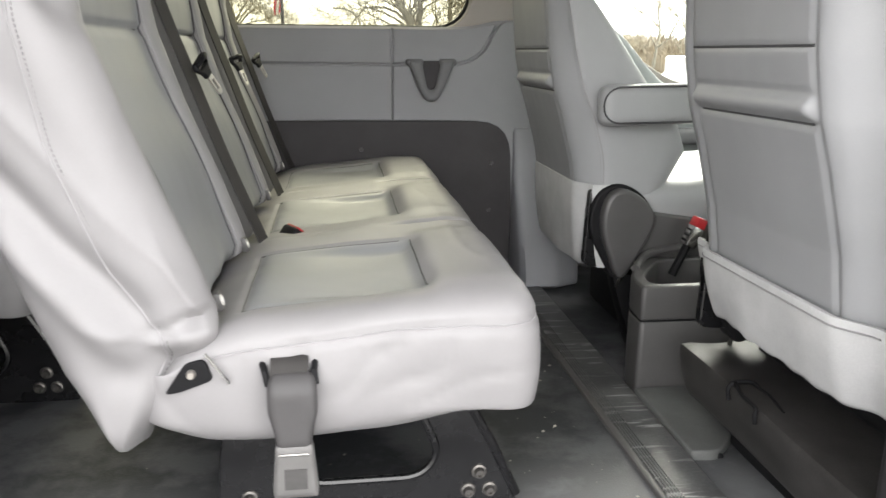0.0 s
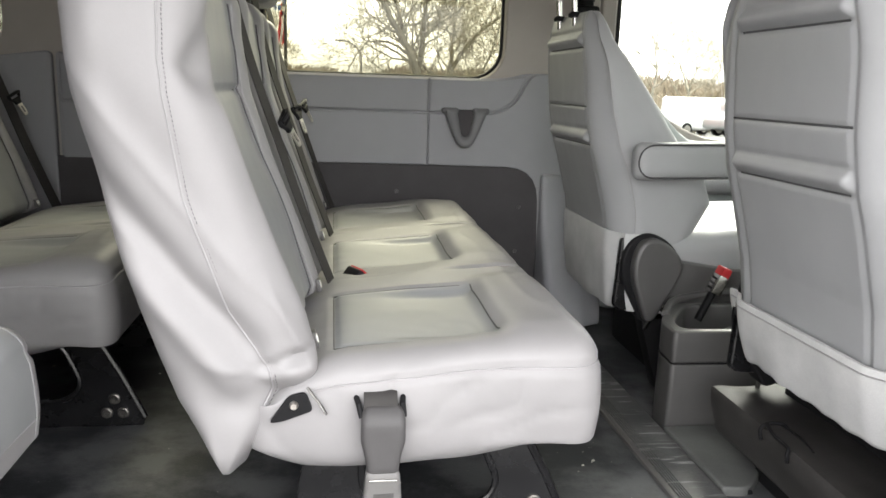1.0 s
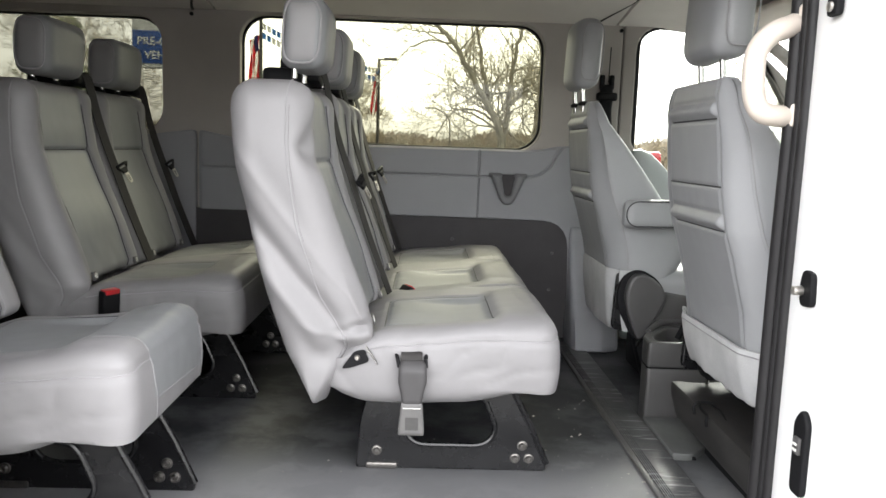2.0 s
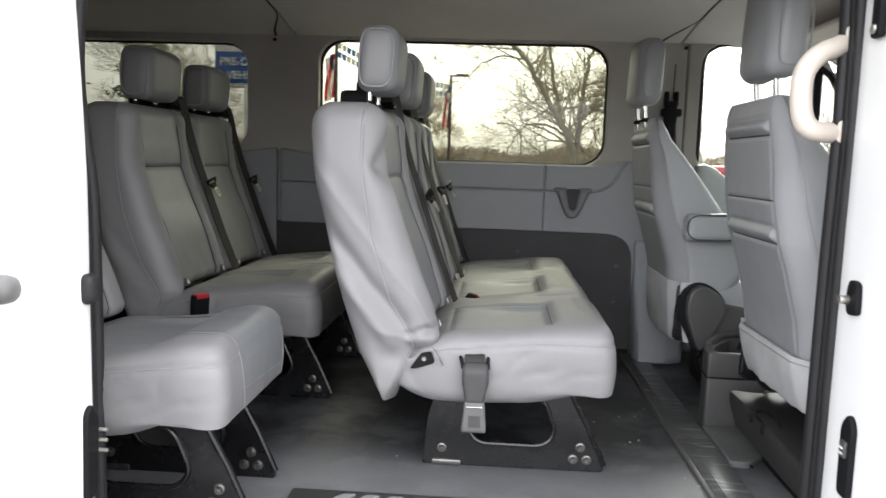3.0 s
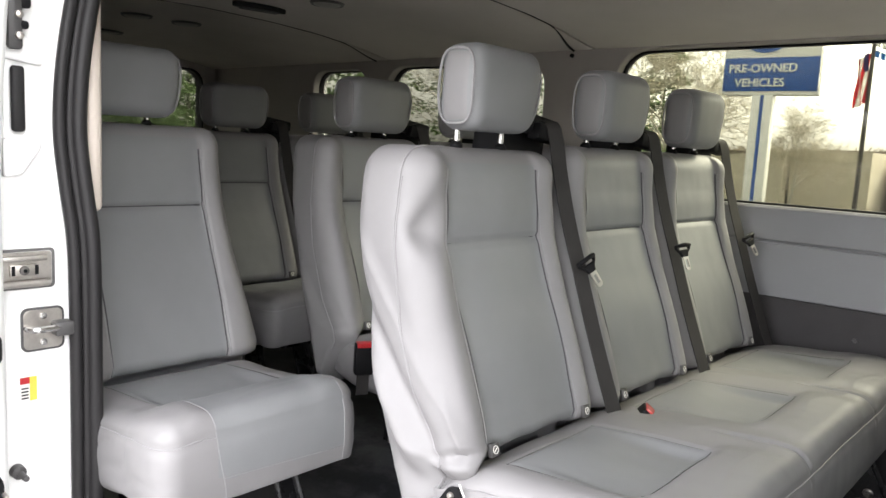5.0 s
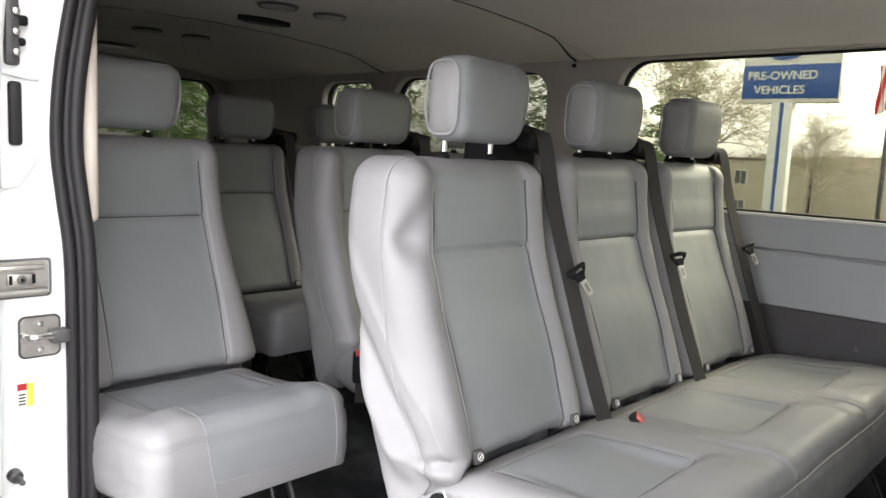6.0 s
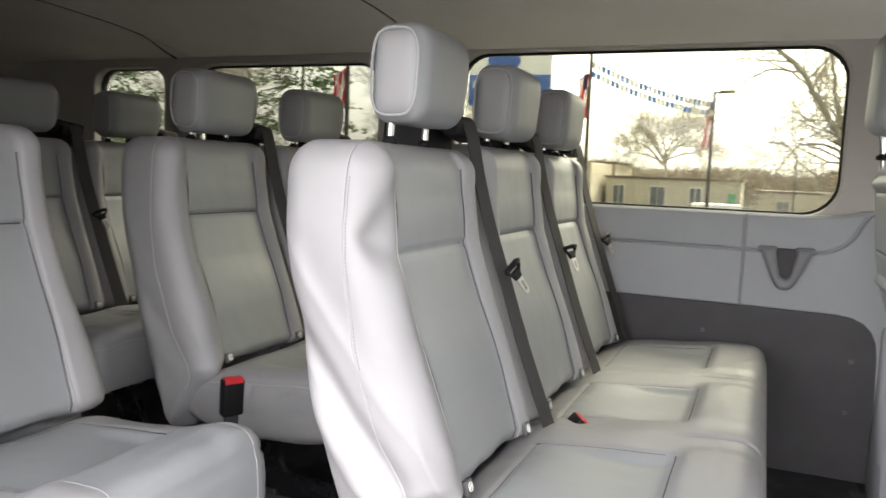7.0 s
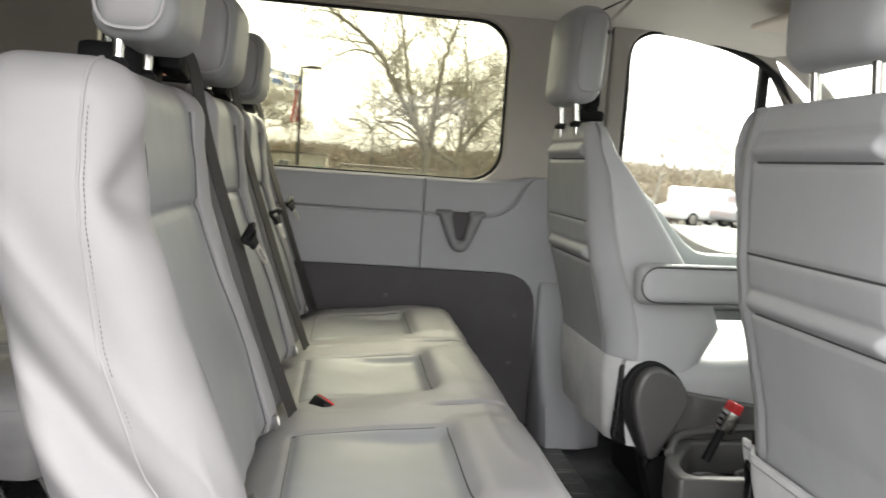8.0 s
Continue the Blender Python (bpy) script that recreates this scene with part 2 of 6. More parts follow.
GREENSIGN = mat("green_sign", (0.02, 0.30, 0.12), 0.5, spread=0.05, bump=0)


# ---- mesh helpers ----
def mesh_of(name, verts, faces, angle=40):
    me = bpy.data.meshes.new(name)
    me.from_pydata([tuple(v) for v in verts], [], [tuple(f) for f in faces])
    me.polygons.foreach_set("use_smooth", [True] * len(me.polygons))
    me.set_sharp_from_angle(angle=radians(angle))
    me.update()
    return me


def from_bm(name, bm, angle=40):
    me = bpy.data.meshes.new(name)
    bm.normal_update()
    bm.to_mesh(me)
    bm.free()
    me.polygons.foreach_set("use_smooth", [True] * len(me.polygons))
    me.set_sharp_from_angle(angle=radians(angle))
    return me


def part(name, me, material, parent=None, label="", m=None):
    ob = new(name, me)
    if material and not me.materials:
        me.materials.append(material)
    if parent:
        ob.parent = parent
    if m is not None:
        ob.matrix_basis = m
    if label:
        tagged(ob, label)
    return ob


def thing(name, label, category, group="", kind="", m=None):
    ob = new(name)
    ob.empty_display_size = 0.1
    if m is not None:
        ob.matrix_basis = m
    return tagged(ob, label, category, group, kind)


def rbox(lo, hi, r=0.01, seg=2):
    """A box between two corners with rounded edges."""
    bm = bmesh.new()
    bmesh.ops.create_cube(bm, size=1)
    lo, hi = Vector(lo), Vector(hi)
    for v in bm.verts:
        v.co = Vector(((lo[i] + hi[i]) / 2 + v.co[i] * (hi[i] - lo[i]) for i in range(3)))
    if r:
        bmesh.ops.bevel(bm, geom=bm.edges[:], offset=min(r, 0.49 * min(hi - lo)), segments=seg, profile=0.5, affect="EDGES")
    return from_bm("box", bm)


def pad(lo, hi, r, cells, shape=None, angle=60, tone=None):
    """A finely divided soft block with rounded edges; shape() then moves each point."""
    lo, hi = np.array(lo, float), np.array(hi, float)
    nx = np.array(cells)
    index, verts, faces, raw = {}, [], [], []

    def vid(i, j, k):
        key = (i, j, k)
        if key not in index:
            q = np.array(key) / nx * 2 - 1
            p = lo + (hi - lo) * (q + 1) / 2
            c = np.clip(p, lo + r, hi - r)
            d = p - c
            ln = np.linalg.norm(d)
            on = np.abs(np.abs(q) - 1) < 1e-9
            if ln > 1e-9 and on.sum() >= 1:
                p = c + d / ln * r if (np.abs(d) > 1e-9).sum() > 1 else p
            index[key] = len(verts)
            raw.append(p)
            verts.append(shape(p) if shape else p)
        return index[key]

    for ax in range(3):
        a, b = [(1, 2), (2, 0), (0, 1)][ax]
        for side in (0, nx[ax]):
            for i in range(nx[a]):
                for j in range(nx[b]):
                    quad = []
                    for di, dj in ((0, 0), (1, 0), (1, 1), (0, 1)):
                        key = [0, 0, 0]
                        key[ax], key[a], key[b] = int(side), i + di, j + dj
                        quad.append(vid(*key))
                    faces.append(quad if side else quad[::-1])
    me = mesh_of("pad", verts, faces, angle)
    if tone:
        me.materials.append(SEAT)
        me.materials.append(INSERT)
        me.polygons.foreach_set("material_index", [tone((raw[f[0]] + raw[f[2]]) / 2) for f in faces])
    return me


def smooth_path(points, n=8):
    """A rounded path through the points."""
    pts = [Vector(p) for p in points]
    ext = [2 * pts[0] - pts[1]] + pts + [2 * pts[-1] - pts[-2]]
    out = []
    for i in range(1, len(ext) - 2):
        p0, p1, p2, p3 = ext[i - 1:i + 3]
        for k in range(n):
            t = k / n
            out.append(0.5 * (2 * p1 + (p2 - p0) * t + (2 * p0 - 5 * p1 + 4 * p2 - p3) * t * t + (3 * p1 - p0 - 3 * p2 + p3) * t ** 3))
    return out + [pts[-1]]


def tube(points, r, sides=8, r2=None, closed=False):
    pts = [Vector(p) for p in points]
    verts, faces = [], []
    n = len(pts)
    ref = Vector((0, 0, 1))
    for i, p in enumerate(pts):
        d = (pts[(i + 1) % n] - pts[i - 1]) if closed else (pts[min(i + 1, n - 1)] - pts[max(i - 1, 0)])
        d.normalize()
        a = ref - d * ref.dot(d)
        if a.length < 0.1:
            a = Vector((1, 0, 0)) - d * d.x
        a.normalize()
        b = d.cross(a)
        ref = a
        rr = r if r2 is None else r + (r2 - r) * i / (n - 1)
        for k in range(sides):
            w = 2 * math.pi * k / sides
            verts.append(p + (a * math.cos(w) + b * math.sin(w)) * rr)
    for i in range(n if closed else n - 1):
        for k in range(sides):
            j, q = (i + 1) % n, (k + 1) % sides
            faces.append((i * sides + k, i * sides + q, j * sides + q, j * sides + k))
    if not closed:
        faces.append(tuple(range(sides))[::-1])
        faces.append(tuple((n - 1) * sides + k for k in range(sides)))
    return mesh_of("tube", verts, faces)


def strap(points, across, width, thick=0.0016):
    """A flat band along a path; across is its width direction."""
    pts, w = [Vector(p) for p in points], Vector(across).normalized()
    verts, faces = [], []
    n = len(pts)
    for i, p in enumerate(pts):
        d = (pts[min(i + 1, n - 1)] - pts[max(i - 1, 0)]).normalized()
        a = (w - d * w.dot(d)).normalized()
        u = d.cross(a) * thick
        for s, k in ((-1, -1), (1, -1), (1, 1), (-1, 1)):
            verts.append(p + a * s * width / 2 + u * k)
    for i in range(n - 1):
        for k in range(4):
            q = (k + 1) % 4
            faces.append((i * 4 + k, i * 4 + q, (i + 1) * 4 + q, (i + 1) * 4 + k))
    faces += [(3, 2, 1, 0), tuple((n - 1) * 4 + k for k in range(4))]
    return mesh_of("strap", verts, faces, 50)


def round_rect(x0, z0, x1, z1, r, n=6):
    out = []
    for cx, cz, a in ((x1 - r, z0 + r, -90), (x1 - r, z1 - r, 0), (x0 + r, z1 - r, 90), (x0 + r, z0 + r, 180)):
        for k in range(n + 1):
            w = radians(a + 90 * k / n)
            out.append((cx + r * math.cos(w), cz + r * math.sin(w)))
    return out


def round_poly(points, r, n=5):
    """Rounds every corner of a polygon by about r (a number, or one for each corner)."""
    out, m = [], len(points)
    for i in range(m):
        rr = r[i] if isinstance(r, (list, tuple)) else r
        p, a, b = Vector(points[i]), Vector(points[i - 1]), Vector(points[(i + 1) % m])
        if rr <= 0:
            out.append(tuple(p))
            continue
        u, v = a - p, b - p
        s, e = p + u.normalized() * min(rr, u.length * 0.49), p + v.normalized() * min(rr, v.length * 0.49)
        for k in range(n + 1):
            t = k / n
            out.append(tuple(s * (1 - t) ** 2 + p * 2 * t * (1 - t) + e * t * t))
    return out


def plate(outlines, thick, bevel=0.002, axis="y"):
    """A flat plate with holes, from outlines in its plane, centred on that plane."""
    cu = bpy.data.curves.new("outline", "CURVE")
    cu.dimensions, cu.fill_mode = "2D", "BOTH"
    cu.extrude, cu.bevel_depth, cu.bevel_resolution = max(0.0002, thick / 2 - bevel), bevel, 2
    cu.offset = -bevel
    for line in outlines:
        sp = cu.splines.new("POLY")
        sp.points.add(len(line) - 1)
        for q, (a, b) in zip(sp.points, line):
            q.co = (a, b, 0, 1)
        sp.use_cyclic_u = True
    ob = bpy.data.objects.new("outline", cu)
    scene.collection.objects.link(ob)
    dg = bpy.context.evaluated_depsgraph_get()
    me = bpy.data.meshes.new_from_object(ob.evaluated_get(dg))
    bpy.data.objects.remove(ob)
    bpy.data.curves.remove(cu)
    if axis == "y":
        me.transform(Matrix(((1, 0, 0, 0), (0, 0, -1, 0), (0, 1, 0, 0), (0, 0, 0, 1))))
    elif axis == "x":
        me.transform(Matrix(((0, 0, 1, 0), (1, 0, 0, 0), (0, 1, 0, 0), (0, 0, 0, 1))))
    me.polygons.foreach_set("use_smooth", [True] * len(me.polygons))
    me.set_sharp_from_angle(angle=radians(35))
    return me


def lathe(profile, axis="z", sides=24):
    """A turned body from (radius, height) pairs."""
    verts, faces = [], []
    for r, h in profile:
        for k in range(sides):
            w = 2 * math.pi * k / sides
            c, s = r * math.cos(w), r * math.sin(w)
            verts.append({"z": (c, s, h), "y": (s, h, c), "x": (h, c, s)}[axis])
    for i in range(len(profile) - 1):
        for k in range(sides):
            q = (k + 1) % sides
            faces.append((i * sides + k, i * sides + q, (i + 1) * sides + q, (i + 1) * sides + k))
    faces.append(tuple(range(sides))[::-1])
    faces.append(tuple((len(profile) - 1) * sides + k for k in range(sides)))
    return mesh_of("turned", verts, faces, 35)


def joined(*meshes):
    bm = bmesh.new()
    for me in meshes:
        bm.from_mesh(me)
    return from_bm("joined", bm)


def moved(me, x=0, y=0, z=0):
    me.transform(Matrix.Translation((x, y, z)))
    return me


def sstep(a, b, x):
    t = min(1.0, max(0.0, (x - a) / (b - a)))
    return t * t * (3 - 2 * t)


def bell(x, c, w):
    return math.exp(-((x - c) / w) ** 2)


def lerp_table(x, table):
    """Smooth reading of a short table of (x, value)."""
    for (a, va), (b, vb) in zip(table, table[1:]):
        if x <= b:
            t = min(1.0, max(0.0, (x - a) / (b - a)))
            return va + (vb - va) * t
    return table[-1][1]


# ---- the van's shell ----
W2 = round_rect(-0.80, 0.775, 0.425, 1.278, 0.10)
W3 = round_rect(-1.985, 0.80, -1.11, 1.255, 0.10)
W4 = round_rect(-2.52, 0.82, -2.125, 1.25, 0.08)
W5 = round_rect(-3.25, 0.84, -2.60, 1.24, 0.08)
DRV = round_poly([(0.80, 0.80), (1.12, 0.60), (1.66, 0.58), (1.50, 1.02), (1.26, 1.235), (0.98, 1.305), (0.80, 1.275)], [0.05, 0.10, 0.04, 0.1, 0.1, 0.1, 0.09])

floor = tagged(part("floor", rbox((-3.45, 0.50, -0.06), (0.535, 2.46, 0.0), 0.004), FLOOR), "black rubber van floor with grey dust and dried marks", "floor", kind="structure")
cab_floor = tagged(part("floor_cab", rbox((0.535, 0.50, -0.14), (2.05, 2.46, -0.006), 0.004), FLOOR), "black rubber mat of the driver's cab", "floor", kind="structure")

# threshold strip between cab and cabin, ribbed
strip = tagged(thing("threshold_strip", "worn dark ribbed rubber threshold strip across the floor", "floor strip", kind="structure"))
part("strip_base", rbox((0.512, 0.72, -0.02), (0.612, 2.30, 0.006), 0.006), STRIP, strip)
part("edge_rail", rbox((0.500, 0.72, -0.01), (0.514, 2.30, 0.009), 0.003), CONSOLE, strip)
for i in range(5):
    part("rib", rbox((0.517 + i * 0.0055, 0.73, 0.005), (0.520 + i * 0.0055, 2.29, 0.0085), 0.001, 1), STRIP, strip)
# stepped grey mat between the strip and the console
step_mat = tagged(thing("floor_mat", "grey moulded mat beside the console", "floor mat", kind="structure"))
part("mat_sheet", plate([round_poly([(0.614, 1.15), (0.665, 1.145), (0.72, 1.20), (0.76, 1.42), (0.614, 1.42)], [0.01, 0.02, 0.02, 0, 0])], 0.030, 0.004, "z"), MATGREY, step_mat, m=pose(0, 0, -0.003))
# half-sunk black tube puts in the dark of the mat's groove
part("mat_groove", tube(smooth_path([(0.655, 1.425, -0.004), (0.655, 1.30, -0.004), (0.668, 1.15, -0.004)], 6), 0.009, 8), BLACKPL, step_mat)
# dry crumbs of salt and grit on the floor
rng = random.Random(8)
cv, cf = [], []
for i in range(110):
    x, y = rng.uniform(-0.9, 0.60), rng.uniform(0.56, 1.95)
    if rng.random() < 0.5:
        x, y = rng.gauss(0.44, 0.09), rng.gauss(1.25, 0.25)
    s, a = 0.0010 + 0.0032 * rng.random() ** 5, rng.uniform(0, 3.1)
    b = len(cv)
    for k in range(4):
        cv.append((x + s * (1 + 0.6 * (k % 2)) * math.cos(a + k * 1.57), y + s * math.sin(a + k * 1.57), 0.0005 if x < 0.5 else 0.0065))
    cv.append((x, y, (0.0005 if x < 0.5 else 0.0065) + s * 0.8))
    cf += [(b + k, b + (k + 1) % 4, b + 4) for k in range(4)]
tagged(part("grit", mesh_of("grit", cv, cf), CRUMB), "pale crumbs of dried salt and grit on the floor", "grit", kind="stuff")

# driver's side wall
wall = tagged(part("wall_left", plate([round_rect(-3.45, 0.0, 0.74, 1.33, 0.01), W2, W3, W4], 0.05, 0.006), PILLAR, m=pose(0, 2.45, 0)), "taupe side wall of the van with rounded window openings", "wall", kind="structure")
skin = tagged(part("wall_left_skin", plate([round_rect(-3.45, -0.35, 0.76, 1.42, 0.01), W2, W3, W4], 0.02, 0.004), WHITE, m=pose(0, 2.505, 0)), "white painted outer skin of the van", "wall", kind="structure")
# the grey trim below the windows comes down beside the dark kick panel
trim_line = round_poly([(-0.96, 0.492), (0.545, 0.488), (0.565, 0.0), (0.735, 0.0), (0.735, 0.80), (0.50, 0.80), (0.455, 0.786), (0.38, 0.777), (-0.75, 0.777), (-0.83, 0.79), (-0.96, 0.815)], [0, 0.12, 0, 0, 0.02, 0.1, 0.03, 0.09, 0.06, 0.06, 0.02])
trim_low = round_poly([(-0.96, 0.492), (0.545, 0.488), (0.565, 0.0), (0.735, 0.0), (0.735, 0.655), (0.172, 0.655), (-0.96, 0.66)], [0, 0.12, 0, 0, 0, 0, 0])
panel = tagged(thing("trim_left", "moulded grey plastic trim panels below the side window", "wall trim", kind="structure"))
part("backing_panel", plate([trim_line], 0.02, 0.004), TRIM, panel, m=pose(0, 2.412, 0))
part("lower_panel", plate([round_poly([(-0.95, 0.495), (0.1735, 0.495), (0.1735, 0.6615), (-0.95, 0.665)], 0.004)], 0.016, 0.004), TRIM, panel, m=pose(0, 2.398, 0))
part("lower_panel", plate([round_poly([(0.1765, 0.495), (0.548, 0.490), (0.566, 0.003), (0.733, 0.003), (0.733, 0.797), (0.520, 0.797), (0.494, 0.765), (0.464, 0.700), (0.396, 0.6615), (0.1765, 0.6615)], [0.004, 0.11, 0, 0, 0.01, 0.02, 0.03, 0.05, 0.06, 0.004])], 0.016, 0.004), TRIM, panel, m=pose(0, 2.398, 0))
part("upper_panel", plate([round_poly([(-0.95, 0.669), (0.1735, 0.6655), (0.1735, 0.773), (-0.75, 0.773), (-0.83, 0.792), (-0.95, 0.81)], [0.004, 0.004, 0.004, 0.06, 0.06, 0.004])], 0.016, 0.006), TRIM, panel, m=pose(0, 2.403, 0))
part("upper_panel", plate([round_poly([(0.1765, 0.6655), (0.393, 0.6655), (0.459, 0.704), (0.489, 0.768), (0.502, 0.790), (0.46, 0.784), (0.39, 0.773), (0.1765, 0.773)], [0.004, 0.06, 0.05, 0.03, 0.004, 0.03, 0.08, 0.004])], 0.016, 0.006), TRIM, panel, m=pose(0, 2.403, 0))


def pillar_base(p):
    """The trim swells inwards towards the floor."""
    x, y, z = p
    k = (1 - sstep(0.0, 0.46, z)) ** 1.3
    inner = 1 - (y - 2.37) / 0.03
    return (x + 0.012 * k * (x - 0.63) / 0.08, y - inner * k * (0.20 - 0.55 * max(0.0, x - 0.66)), z)


part("pillar_foot", pad((0.560, 2.37, -0.015), (0.735, 2.40, 0.47), 0.012, (14, 6, 24), pillar_base), TRIM, panel)
# window frame lip
for nm, line in (("window_1", W2), ("window_2", W3), ("window_3", W4)):
    cx, cz = sum(p[0] for p in line) / len(line), sum(p[1] for p in line) / len(line)
    inner = [(p[0] + (cx - p[0]) * 0.012, p[1] + (cz - p[1]) * 0.03) for p in line]
    outer = [(p[0] + (p[0] - cx) * 0.012, p[1] + (p[1] - cz) * 0.03) for p in line]
    win = tagged(thing(nm, "tinted side window of the van with a rounded dark edge", "window", "side windows", "structure", pose(0, 2.474, 0)))
    part("window_frame", plate([outer, inner], 0.022, 0.004), BLACKPL, win)
    pane = part("pane", plate([outer], 0.004, 0.0005), TINT if nm == "window_1" else REARTINT, win, "tinted glass pane", m=pose(0, 0.012, 0))

# dark kick panel and its screws
kick = tagged(part("kick_panel", plate([round_poly([(-0.97, 0.0), (0.575, 0.0), (0.553, 0.49), (-0.97, 0.50)], [0, 0, 0.11, 0])], 0.012, 0.003), DARK, m=pose(0, 2.397, 0)), "charcoal lower side panel with small screws", "wall panel", kind="structure")
for sx, sz in ((0.075, 0.405), (0.49, 0.358), (0.485, 0.205), (-0.30, 0.36)):
    part("screw", moved(lathe([(0.0, -0.003), (0.006, -0.0025), (0.007, 0.0), (0.007, 0.006)], "y", 12), sx, -0.008, sz), CONSOLE, kick)
rear_low = tagged(part("wall_left_rear_trim", plate([round_poly([(-3.44, 0.0), (-0.97, 0.0), (-0.97, 0.815), (-1.08, 0.80), (-1.2, 0.782), (-3.44, 0.80)], [0, 0, 0.02, 0.05, 0.08, 0.02])], 0.03, 0.006), TRIM, m=pose(0, 2.405, 0)), "grey plastic trim beside the rear rows", "wall trim", kind="structure")
arch = tagged(part("wheel_arch", pad((-2.2, 2.20, 0.0), (-1.25, 2.42, 0.36), 0.10, (20, 8, 10)), DARK), "dark carpeted rear wheel arch", "wheel arch", kind="structure")

# V-shaped coat hook recess
hook = thing("coat_hook", "grey moulded V-shaped hook on the wall trim", "hook", m=pose(0.293, 2.388, 0.62))
vee = round_poly([(-0.070, 0.058), (-0.030, 0.058), (-0.012, -0.030), (0.012, -0.030), (0.030, 0.058), (0.070, 0.058), (0.066, 0.040), (0.038, -0.030), (0.018, -0.066), (-0.018, -0.066), (-0.038, -0.030), (-0.066, 0.040)], [0.008, 0.012, 0.012, 0.012, 0.012, 0.008, 0.012, 0.02, 0.02, 0.02, 0.02, 0.012])
part("hook_body", plate([vee], 0.050, 0.012), HOOKGREY, hook, m=pose(0, -0.010, 0))
# shade between the arms, put in as a dark-coloured plate
part("hook_web", plate([round_poly([(-0.040, 0.056), (0.040, 0.056), (0.018, -0.045), (-0.018, -0.045)], 0.012)], 0.016, 0.005), DARK, hook, "dark plate standing for the shade between the hook's arms", m=pose(0, -0.006, 0))
part("hook_bar", rbox((-0.078, -0.026, 0.042), (-0.024, 0.004, 0.062), 0.008, 3), HOOKGREY, hook)
part("hook_bar", rbox((0.024, -0.026, 0.042), (0.078, 0.004, 0.062), 0.008, 3), HOOKGREY, hook)

# driver's door and cab side
cab_left = tagged(part("cab_wall_left", plate([round_poly([(0.745, -0.12), (2.05, -0.12), (2.05, 0.66), (1.62, 0.72), (1.28, 1.27), (1.0, 1.345), (0.745, 1.335)], 0.0), DRV], 0.06, 0.008), PILLAR, m=pose(0, 2.455, 0)), "taupe inner frame of the driver's door", "wall", kind="structure")
door_1 = tagged(part("door_1", pad((0.79, 2.36, 0.0), (1.75, 2.44, 0.80), 0.03, (24, 4, 10), lambda p: (p[0], p[1], p[2] * (1 - 0.26 * sstep(0.82, 1.10, p[0])))), LITTRIM), "closed grey driver's door panel", "door", kind="structure")
part("armrest", rbox((0.95, 2.30, 0.42), (1.5, 2.37, 0.47), 0.02, 3), TRIM, door_1)
drv_glass = tagged(thing("window_5", "clear driver's door window with a dark divider bar", "window", kind="structure", m=pose(0, 2.47, 0)))
g = part("pane", plate([[(p[0] + (p[0] - 1.15) * 0.02, p[1] + (p[1] - 1.0) * 0.02) for p in DRV]], 0.004, 0.0005), CLEAR, drv_glass)
part("divider", rbox((1.265, -0.02, 0.59), (1.30, 0.012, 1.235), 0.006), BLACKPL, drv_glass)
dcx, dcz = 1.13, 1.0
part("window_frame", tube(smooth_path([(0.802, -0.026, 0.78), (0.802, -0.026, 1.05), (0.802, -0.026, 1.22), (0.835, -0.026, 1.275), (0.90, -0.026, 1.298), (1.00, -0.026, 1.298), (1.14, -0.026, 1.265), (1.28, -0.026, 1.21), (1.40, -0.026, 1.10), (1.50, -0.026, 0.98)], 6), 0.017, 8), BLACKPL, drv_glass)

# passenger's side: wall behind the door opening, with windows
R3 = round_rect(-1.985, 0.80, -1.11, 1.255, 0.10)
wall_r = tagged(part("wall_right", plate([round_rect(-3.45, 0.0, -0.84, 1.33, 0.01), R3, W4, W5], 0.05, 0.006), TRIM, m=pose(0, 0.535, 0)), "grey inner side wall of the van", "wall", kind="structure")
skin_r = tagged(part("wall_right_skin", plate([round_rect(-3.45, -0.35, -0.83, 1.42, 0.01), R3, W4, W5], 0.02, 0.004), WHITE, m=pose(0, 0.43, 0)), "white painted outer skin of the van", "wall", kind="structure")
# out-of-view panes, tinted extra dark only to hold light off the rear seats
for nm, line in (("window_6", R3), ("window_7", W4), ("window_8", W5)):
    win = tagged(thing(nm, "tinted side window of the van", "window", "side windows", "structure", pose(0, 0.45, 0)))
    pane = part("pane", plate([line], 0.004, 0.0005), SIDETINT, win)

# rear doors with windows
RW1, RW2 = round_rect(1.56, 0.80, 2.35, 1.275, 0.09), round_rect(0.66, 0.80, 1.38, 1.275, 0.09)
wall_b = tagged(part("wall_rear", plate([round_rect(0.43, -0.3, 2.51, 1.42, 0.02), RW1, RW2], 0.06, 0.006, "x"), PILLAR, m=pose(-3.46, 0, 0)), "taupe rear doors of the van with two windows", "wall", kind="structure")
for nm, line in (("window_9", RW1), ("window_10", RW2)):
    win = tagged(thing(nm, "tinted rear door window", "window", "rear windows", "structure", pose(-3.47, 0, 0)))
    cx, cz = sum(p[0] for p in line) / len(line), sum(p[1] for p in line) / len(line)
    part("window_frame", plate([[(p[0] + (p[0] - cx) * 0.03, p[1] + (p[1] - cz) * 0.04) for p in line], [(p[0] - (p[0] - cx) * 0.02, p[1] - (p[1] - cz) * 0.04) for p in line]], 0.074, 0.004, "x"), BLACKPL, win)
    pane = part("pane", plate([line], 0.004, 0.0005, "x"), REARTINT, win)


